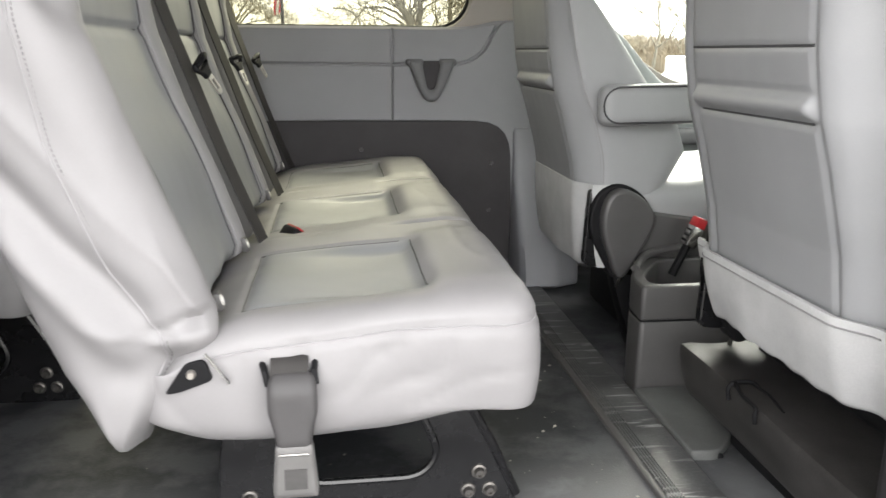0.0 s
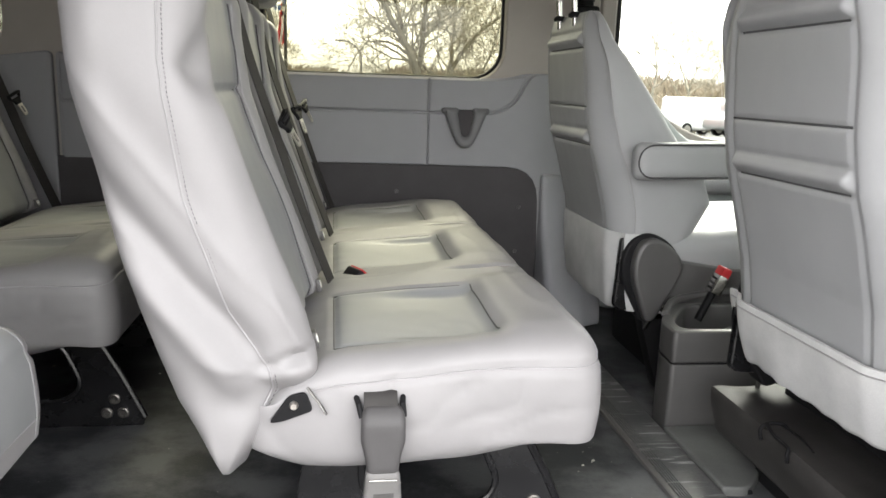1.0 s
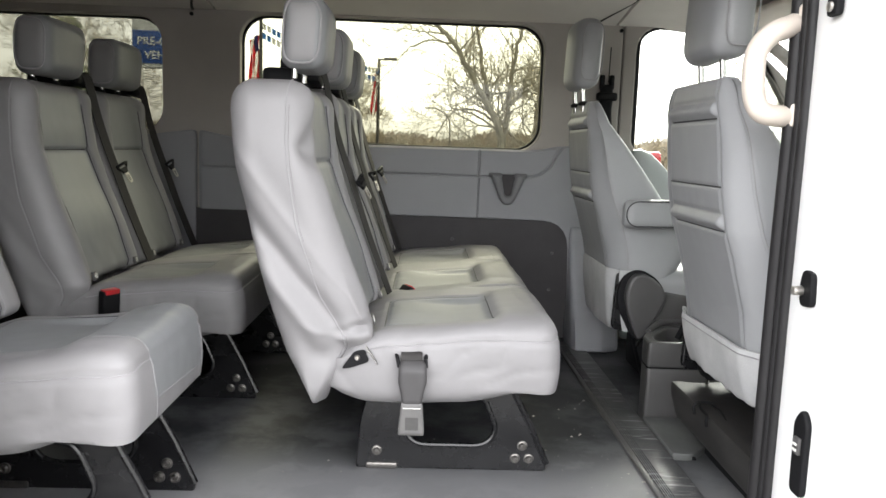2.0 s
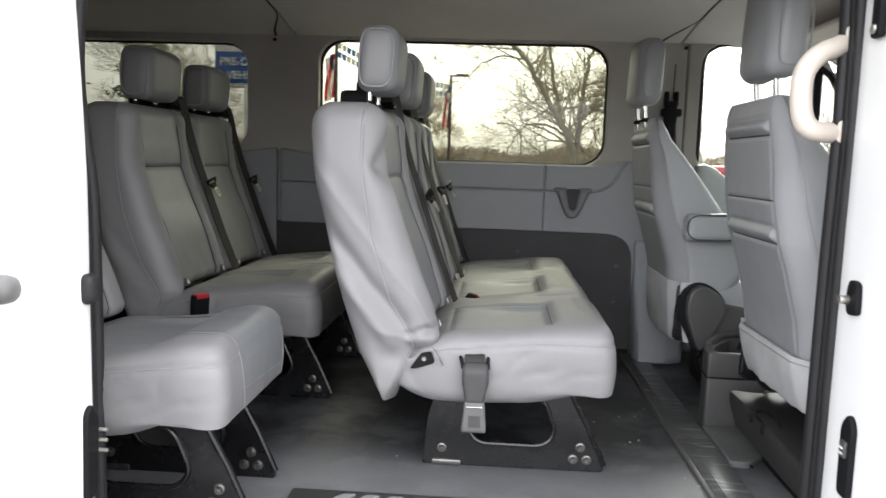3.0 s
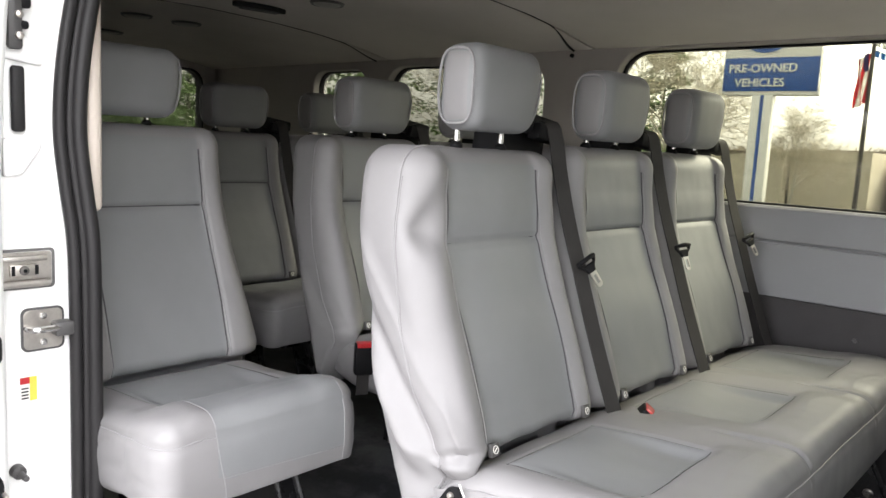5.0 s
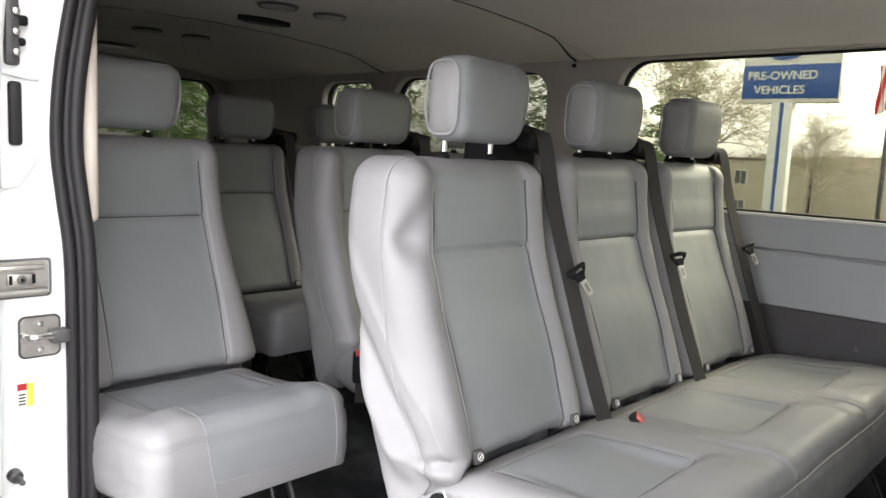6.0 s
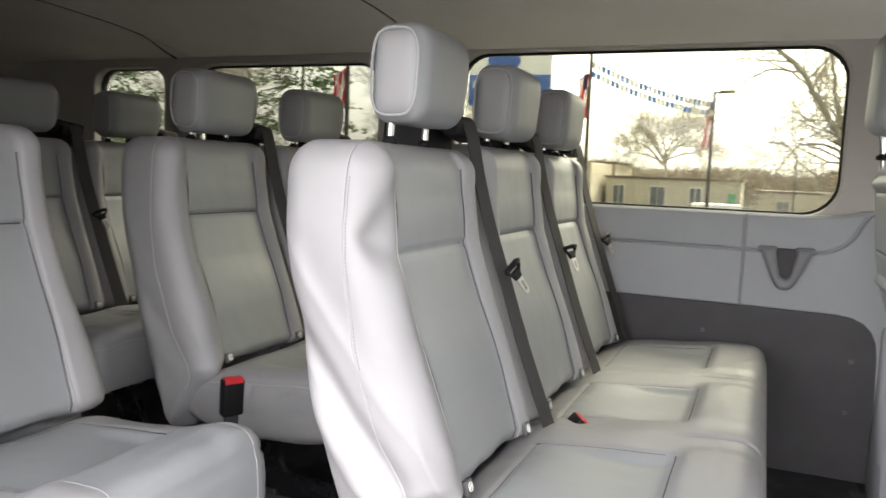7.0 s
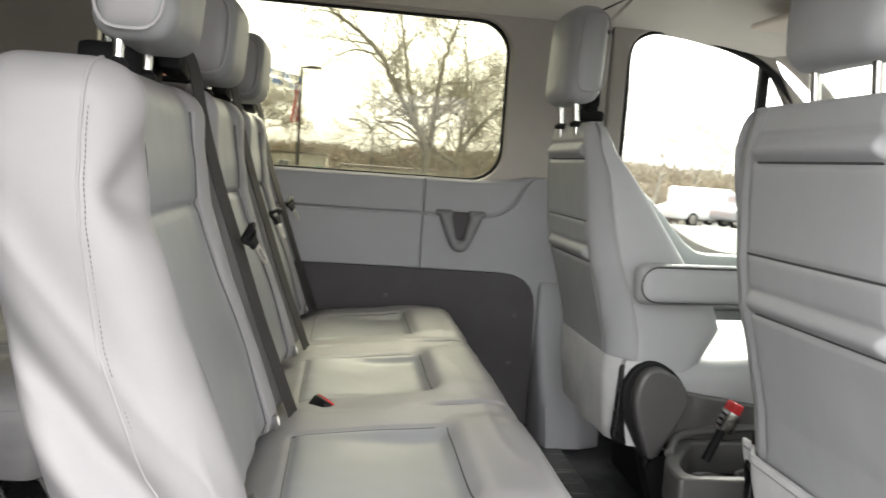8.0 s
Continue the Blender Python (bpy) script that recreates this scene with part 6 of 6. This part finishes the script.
def spreading_tree(label, x, y, z, seed, limbs, least=0.006):
    """A broad bare tree: crooked limbs (radius, then points across and up), each with branches, side twigs and fine twigs."""
    rng = random.Random(seed)
    wood, fine = [], []

    def sprout(store, p, d, length, r, level):
        n = 5
        pts = [p]
        for _ in range(n):
            d = (d + Vector((rng.gauss(0, 0.20), rng.gauss(0, 0.20), rng.gauss(0.04, 0.16)))).normalized()
            pts.append(pts[-1] + d * length / n)
        store.append(tube(pts, r, 5 if level < 2 else 3, max(least * 0.8, r * 0.45)))
        if level < 3:
            for k in range(2, n + 1):
                for _ in range(rng.randint(1, 2) if level < 2 else 2):
                    side = Vector((rng.gauss(0, 1), rng.gauss(0, 1), rng.gauss(0.2, 0.7)))
                    e = (pts[k] - pts[k - 1]).normalized()
                    side = (side - e * side.dot(e)).normalized()
                    sprout(fine, pts[k], (e * 0.7 + side * rng.uniform(0.6, 1.1)).normalized(), length * rng.uniform(0.40, 0.66), max(least, r * 0.45), level + 1)

    for r0, *line in limbs:
        depth = rng.uniform(-0.35, 0.35)
        pts = smooth_path([(a, depth * (b - line[0][1]), b) for a, b in line], 6)
        pts = [p + Vector((rng.gauss(0, 0.025), rng.gauss(0, 0.03), rng.gauss(0, 0.02))) for p in pts]
        wood.append(tube(pts, r0 * 0.88, 8, r0 * 0.25))
        for k in range(5, len(pts)):
            u = k / len(pts)
            if rng.random() < 0.95:
                e = (pts[k] - pts[k - 1]).normalized()
                side = Vector((rng.gauss(0, 1), rng.gauss(0, 0.8), rng.gauss(0.3, 0.6)))
                side = (side - e * side.dot(e)).normalized()
                sprout(wood if u < 0.5 else fine, pts[k], (e * 0.6 + side).normalized(), rng.uniform(1.1, 2.6), r0 * (0.28 - 0.15 * u), 1)
        sprout(fine, pts[-1], (pts[-1] - pts[-2]).normalized(), 1.8, r0 * 0.22, 1)
    t = thing("tree", label, "tree", "bare trees", m=pose(x, y, z))
    part("trunk", joined(*wood), BARK, t)
    part("crown", joined(*fine), TWIG, t, "crown of bare twigs")
    return t


spreading_tree("large bare tree with long sweeping limbs behind the lot", 3.1, 30.6, ground_z(30.6), 4, [
    (0.20, (0.0, 0.0), (0.02, 1.2), (-0.12, 2.6), (-0.75, 3.6), (-1.5, 4.9), (-2.4, 6.1), (-3.5, 6.9), (-4.6, 7.6)),
    (0.13, (-0.05, 2.4), (-0.45, 3.4), (-0.75, 4.5), (-1.05, 6.0), (-1.3, 7.6), (-1.7, 9.2)),
    (0.15, (0.05, 1.9), (0.18, 3.0), (0.25, 4.2), (0.42, 5.6), (0.80, 7.2), (0.95, 9.0)),
    (0.065, (-0.30, 2.9), (-1.0, 3.3), (-1.9, 3.25), (-2.5, 2.5), (-2.8, 1.9)),
    (0.06, (-0.70, 3.9), (-0.1, 4.05), (0.8, 4.0), (1.7, 3.5), (2.3, 2.7)),
    (0.05, (-2.2, 5.9), (-3.0, 6.0), (-3.9, 5.6), (-4.4, 4.9)),
])
spreading_tree("bare forked tree with a low crossing limb", 4.5, 31.2, ground_z(31.2), 15, [
    (0.15, (0.0, 0.0), (0.05, 1.5), (0.25, 2.9), (0.40, 4.6), (0.45, 6.2), (0.30, 8.0)),
    (0.11, (0.15, 2.4), (0.9, 3.6), (1.9, 4.5), (2.9, 5.2), (4.0, 6.6)),
    (0.09, (0.0, 1.9), (-0.8, 2.3), (-1.4, 3.0), (-1.5, 4.2)),
    (0.09, (0.10, 0.8), (1.1, 1.9), (1.7, 3.1), (2.2, 4.8)),
])
spreading_tree("round-crowned bare tree in the distance", -9.2, 76, -4.5, 23, [
    (0.22, (0.0, 0.0), (0.06, 3.7), (0.0, 7.3), (-0.4, 9.0), (-0.6, 10.3)),
    (0.13, (0.0, 6.8), (-1.2, 8.2), (-2.4, 8.9), (-3.4, 9.0)),
    (0.13, (0.0, 7.1), (1.1, 8.4), (2.2, 9.1), (3.3, 9.2)),
    (0.11, (0.0, 7.3), (-1.1, 8.9), (-2.1, 10.0), (-2.4, 10.4)),
    (0.11, (0.0, 7.6), (0.7, 9.0), (1.5, 10.1), (1.7, 10.5)),
    (0.10, (0.0, 7.4), (-0.7, 8.8), (-1.4, 9.5), (-1.9, 9.7)),
    (0.10, (0.0, 7.5), (1.0, 8.7), (2.0, 9.8), (2.6, 10.0)),
    (0.09, (-0.2, 7.2), (-1.6, 7.8), (-3.0, 7.9), (-3.8, 7.6)),
    (0.09, (0.2, 7.3), (1.7, 7.9), (2.9, 8.0), (3.7, 7.7)),
], 0.014)
bare_tree("dense bare tree beside the sign", -15.6, 33, -1.5, 31, 8.4, 1.0, 0.2, 5, twig_r=0.014)
bare_tree("small bare tree in front of the flats", -9.9, 34, -1.5, 42, 4.6, 1.15, 0.09, 5, twig_r=0.010)
bare_tree("bare tree at the far kerb", 19.5, 42, -2.0, 57, 7.0, 1.1, 0.16, 5, twig_r=0.011)
bare_tree("bare tree beyond the driver's window", 10.6, 37, -1.6, 71, 9.0, 1.1, 0.13, 5, twig_r=0.010)
bare_tree("bare tree beyond the cab", 15.8, 38, -1.6, 77, 8.5, 1.15, 0.12, 5, twig_r=0.010)
bare_tree("bare tree behind the rear of the van", -24, 30, -1.4, 61, 9.0, 1.0, 0.2, 5, twig_r=0.014)
bare_tree("bare tree behind the rear doors", -26, 10, -0.7, 67, 8.0, 1.1, 0.2, 5, twig_r=0.014)
for ex, ey, eh, ew, sd in ((-24.5, 37, 15.0, 4.6, 1), (-20.5, 43, 12.0, 3.6, 2), (-29.5, 36, 16.0, 5.0, 3), (-35, 33, 15.0, 5.0, 4), (-41, 36, 16.0, 5.2, 5), (-38, 22, 11.5, 4.0, 6), (-33, 17, 9.5, 3.4, 7), (-47, 30, 13.0, 4.4, 8)):
    evergreen(ex, ey, ground_z(ey), sd, eh, ew)


def woods(x0, x1, y, top, seed, count, depth=10):
    """Distant leafless woods: thousands of thin upright stems and twigs with an uneven top."""
    rng = random.Random(seed)
    verts, faces = [], []
    for i in range(count):
        x, yy = rng.uniform(x0, x1), y + rng.uniform(0, depth)
        g = ground_z(yy)
        h = (top - g) * (0.35 + 0.65 * rng.random() ** 0.6) * (0.82 + 0.25 * noise.noise(Vector((x * 0.13, y * 0.1, seed))))
        zc = g + h
        s = rng.uniform(0.10, 0.35)
        lx, ly = rng.gauss(0, 0.7), rng.gauss(0, 0.3)
        b = len(verts)
        ln = rng.uniform(0.5, 1.6)
        verts += [(x - s * 0.4, yy, zc - ln), (x + s * 0.4, yy, zc - ln), (x + lx + s * 0.2, yy + ly, zc), (x + lx - s * 0.1, yy + ly, zc + 0.1)]
        faces.append((b, b + 1, b + 2, b + 3))
    return mesh_of("woods", verts, faces)


tagged(part("far_woods", woods(-75, 90, 92, 4.4, 3, 24000, 14), BRUSH), "brown leafless woods in the distance", "woods", kind="stuff")
tagged(part("near_brush", woods(8, 60, 60, 2.3, 9, 6000, 8), BRUSH), "brown brush beyond the lot", "brush", kind="stuff")


def building(name, label, x0, x1, y, top, wall, wins, base=None, win_z=(0.45, 0.85), roof=True):
    z0 = ground_z(y) - 0.1
    b = thing(name, label, "building", m=pose(x0, y, z0))
    w, h = x1 - x0, top - z0
    part("wall", rbox((0, 0, 0), (w, 9, h), 0.02, 1), wall, b)
    if roof:
        part("roof", rbox((-0.15, -0.15, h), (w + 0.15, 9.15, h + 0.18), 0.02, 1), ROOFING, b)
    if base:
        part("plinth", rbox((-0.02, -0.04, 0), (w + 0.02, 0.02, h * 0.35), 0.01, 1), base, b)
    for u, wd, lo, hi in wins:
        win = part("window", rbox((u * w - wd / 2, -0.05, lo * h), (u * w + wd / 2, 0.05, hi * h), 0.01, 1), SIGNWHITE, b)
        part("pane", rbox((u * w - wd / 2 + 0.07, -0.075, lo * h + 0.07), (u * w - 0.03, -0.04, hi * h - 0.07), 0.005, 1), WINDARK, win)
        part("pane", rbox((u * w + 0.03, -0.075, lo * h + 0.07), (u * w + wd / 2 - 0.07, -0.04, hi * h - 0.07), 0.005, 1), WINDARK, win)
    return b


building("flat_roofed_block", "tan flat-roofed block beyond the lot", -19.2, -12.6, 70, 2.2, TANWALL, [])
building("low_office", "long low tan building with a red base", -12.4, -1.7, 65, 0.95, TANWALL, [(0.10, 1.0, 0.45, 0.88), (0.40, 1.3, 0.45, 0.88), (0.68, 1.0, 0.45, 0.88)], REDWALL)
building("low_office", "low tan building with a flat roof", -0.4, 9.5, 72, 0.15, TANWALL, [(0.2, 1.1, 0.35, 0.85), (0.6, 1.1, 0.35, 0.85), (0.85, 1.1, 0.35, 0.85)], REDWALL)
building("apartment_block", "pale apartment block with rows of windows", -25.5, -18.6, 60, 1.7, TANWALL, [(0.30, 1.0, 0.62, 0.85), (0.75, 1.0, 0.62, 0.85), (0.30, 1.0, 0.15, 0.4), (0.75, 1.0, 0.15, 0.4)])
building("warehouse", "tan windowless warehouse with roof vents", -18.4, -12.9, 61, 2.1, TANWALL, [], roof=False)

# dealer's pole sign
sign = thing("pole_sign", "blue and white pole sign reading PRE-OWNED VEHICLES", "sign", m=pose(-8.88, 27.0, ground_z(27), 0, 0, 4))
zs = -ground_z(27)
part("sign_cabinet", rbox((-1.44, -0.22, 3.22 + zs), (1.66, 0.22, 6.2 + zs), 0.04, 2), SIGNWHITE, sign)
part("blue_panel", rbox((-1.43, -0.25, 3.36 + zs), (1.65, -0.20, 4.48 + zs), 0.02, 2), SIGNBLUE, sign)
part("support", rbox((-0.38, -0.30, 0), (0.30, 0.16, 3.22 + zs), 0.03, 2), SIGNWHITE, sign)
part("blue_stripe", rbox((-0.10, -0.31, 0), (0.02, -0.298, 3.22 + zs), 0.002, 1), SIGNBLUE, sign)
oval = lathe([(0.0, -0.02), (1.0, -0.02), (1.0, 0.0)], "y", 32)
oval.transform(Matrix.Diagonal((0.62, 1, 0.34, 1)))
part("emblem", oval, SIGNBLUE, sign, "plain blue oval emblem", m=pose(-0.10, -0.235, 4.98 + zs))


def words(text, size, material, parent, m):
    cu = bpy.data.curves.new("lettering", "FONT")
    cu.body, cu.size, cu.extrude, cu.align_x, cu.offset = text, size, 0.01, "CENTER", 0.008
    ob = bpy.data.objects.new("lettering", cu)
    scene.collection.objects.link(ob)
    dg = bpy.context.evaluated_depsgraph_get()
    me = bpy.data.meshes.new_from_object(ob.evaluated_get(dg))
    bpy.data.objects.remove(ob)
    me.materials.clear()
    return part("lettering", me, material, parent, "white capital lettering", m=m)


words("PRE-OWNED", 0.385, SIGNWHITE, sign, pose(-0.14, -0.262, 4.00 + zs, 90, 0, 0))
words("VEHICLES", 0.385, SIGNWHITE, sign, pose(-0.20, -0.262, 3.52 + zs, 90, 0, 0))


def flag(parent, x, z0, z1, wide, canton=True):
    """A limp flag with red and white stripes hanging at a pole."""
    n = 5
    for i in range(n):
        u0, u1 = i / n, (i + 1) / n
        pts = [(x - wide * u0 - 0.05 * math.sin(6 * v + 9 * u0), 0.06 * math.sin(9 * u0 + 4 * v), z1 + (z0 - z1) * v - 0.55 * wide * u0) for v in np.linspace(0, 1, 8)]
        qts = [(x - wide * u1 - 0.05 * math.sin(6 * v + 9 * u1), 0.06 * math.sin(9 * u1 + 4 * v), z1 + (z0 - z1) * v - 0.55 * wide * u1) for v in np.linspace(0, 1, 8)]
        k = 8
        verts = pts + qts + [(a, b + 0.006, c) for a, b, c in pts + qts]
        faces = []
        for j in range(k - 1):
            faces += [(j, j + 1, k + j + 1, k + j), (2 * k + j, 3 * k + j, 3 * k + j + 1, 2 * k + j + 1)]
        part("stripe", mesh_of("stripe", verts, faces), FLAGRED if i % 2 == 0 else FLAGWHITE, parent)
    if canton:
        part("canton", pad((x - wide * 0.42, -0.10, z1 - (z1 - z0) * 0.34), (x - 0.02, -0.08, z1 + 0.02), 0.008, (6, 2, 6), lambda p: (p[0] - 0.05 * math.sin(4 * p[2]), p[1], p[2] - 0.55 * (x - p[0]))), FLAGBLUE, parent)


def flag_pole(x, y, top, f0, f1, wide, lampc=False, canton=True):
    g = ground_z(y)
    p = thing("lamp_post" if lampc else "flag_pole", "bronze lot lamp post with a striped flag" if lampc else "dark flag pole with a striped red and white flag", "lamp post" if lampc else "flag pole", "poles round the lot", m=pose(x, y, g))
    part("pole", tube([(0, 0, 0), (0, 0, top - g)], 0.10, 8, 0.075), POLEMAT, p)
    flag(p, -0.06, f0 - g, f1 - g, wide, canton)
    if lampc:
        part("arm", rbox((0, -0.05, top - g - 0.08), (0.5, 0.05, top - g), 0.02), POLEMAT, p)
        part("lamp_head", rbox((0.25, -0.18, top - g - 0.06), (0.95, 0.18, top - g + 0.06), 0.04, 2), POLEMAT, p)
    return p


flag_pole(-7.6, 35, 7.8, 3.6, 5.6, 0.45)
flag_pole(-2.5, 40, 5.3, 2.6, 4.6, 0.30, True)
flag_pole(-14.5, 25, 6.5, 3.3, 4.6, 0.55, False, False)
street = thing("street_light", "thin distant street light with a curved arm", "street light", m=pose(2.0, 60, ground_z(60)))
part("pole", tube(smooth_path([(0, 0, 0), (0, 0, 5.5), (-0.2, 0, 6.6), (-1.0, 0, 7.2), (-2.0, 0, 7.3)], 6), 0.07, 6), POLEMAT, street)

# strings of pennants between the poles
for dz in (0.0, -0.42):
    a, b = Vector((-7.55, 35.0, 6.15 + dz)), Vector((-2.45, 39.6, 4.75 + dz))
    line = [a.lerp(b, t) - Vector((0, 0, 1.1 * t * (1 - t))) for t in np.linspace(0, 1, 28)]
    string = thing("pennant_string", "string of blue and white pennants between two poles", "pennants", "pennant strings")
    part("cord", tube(line, 0.012, 4), SIGNWHITE, string)
    for i in range(27):
        p, q = line[i], line[i + 1]
        verts = [p, p.lerp(q, 0.85), p.lerp(q, 0.80) - Vector((0, 0, 0.27)), p.lerp(q, 0.05) - Vector((0, 0, 0.27))]
        verts = verts + [v + Vector((0, 0.01, 0)) for v in verts]
        part("pennant", mesh_of("pennant", verts, [(0, 1, 2, 3), (7, 6, 5, 4), (0, 4, 5, 1), (2, 6, 7, 3)]), PENBLUE if (i // 2 + (dz < 0)) % 2 else SIGNWHITE, string)


def parked_car(label, x, y, turn, paint, group="parked cars", high=1.45):
    c = thing("parked_car", label, "car", group, m=pose(x, y, ground_z(y), 0, 0, turn))

    def shell(p):
        x0, y0, z0 = p
        cab = sstep(0.75, 1.0, z0)
        return (x0 * (1 - 0.40 * cab) - 0.15 * cab, y0 * (1 - 0.18 * cab), z0)
    part("body", pad((-2.2, -0.88, 0.30), (2.2, 0.88, high), 0.16, (22, 12, 14), shell), paint, c)
    for s in (-1, 1):
        part("side_window", plate([round_poly([(-1.35, 0.95), (1.0, 0.95), (0.65, high - 0.12), (-1.1, high - 0.12)], 0.06)], 0.02, 0.003), WINDARK, c, m=pose(0, s * 0.80, 0, s * 9, 0, 0))
        for wx in (-1.35, 1.38):
            wl_ = part("wheel", lathe([(0.0, -0.10), (0.25, -0.11), (0.32, -0.09), (0.33, 0.0), (0.32, 0.09), (0.25, 0.11)], "y", 20), BLACKPL, c, m=pose(wx, s * 0.80, 0.33))
            part("rim", lathe([(0.0, -0.12), (0.2, -0.118), (0.22, -0.10)], "y", 16), STEEL, wl_)
    return c


parked_car("white car parked beyond the driver's side", -2.2, 45, 6, WHITE, high=1.78)
parked_car("white sport utility car parked ahead", 16.2, 33, 20, WHITE, high=1.75)
parked_car("red car parked near the front of the van", 9.8, 34, 85, CARRED, high=2.1)
parked_car("silver car parked in the lot", 17.5, 30, 15, CARSILVER)
gsign = thing("road_sign", "small green road sign on a post", "road sign", m=pose(-2.2, 62, ground_z(62)))
part("board", rbox((-0.30, -0.03, 2.7), (0.30, 0.03, 3.6), 0.02, 1), GREENSIGN, gsign)
part("post", tube([(0, 0.04, 0), (0, 0.04, 3.4)], 0.05, 6), POLEMAT, gsign)
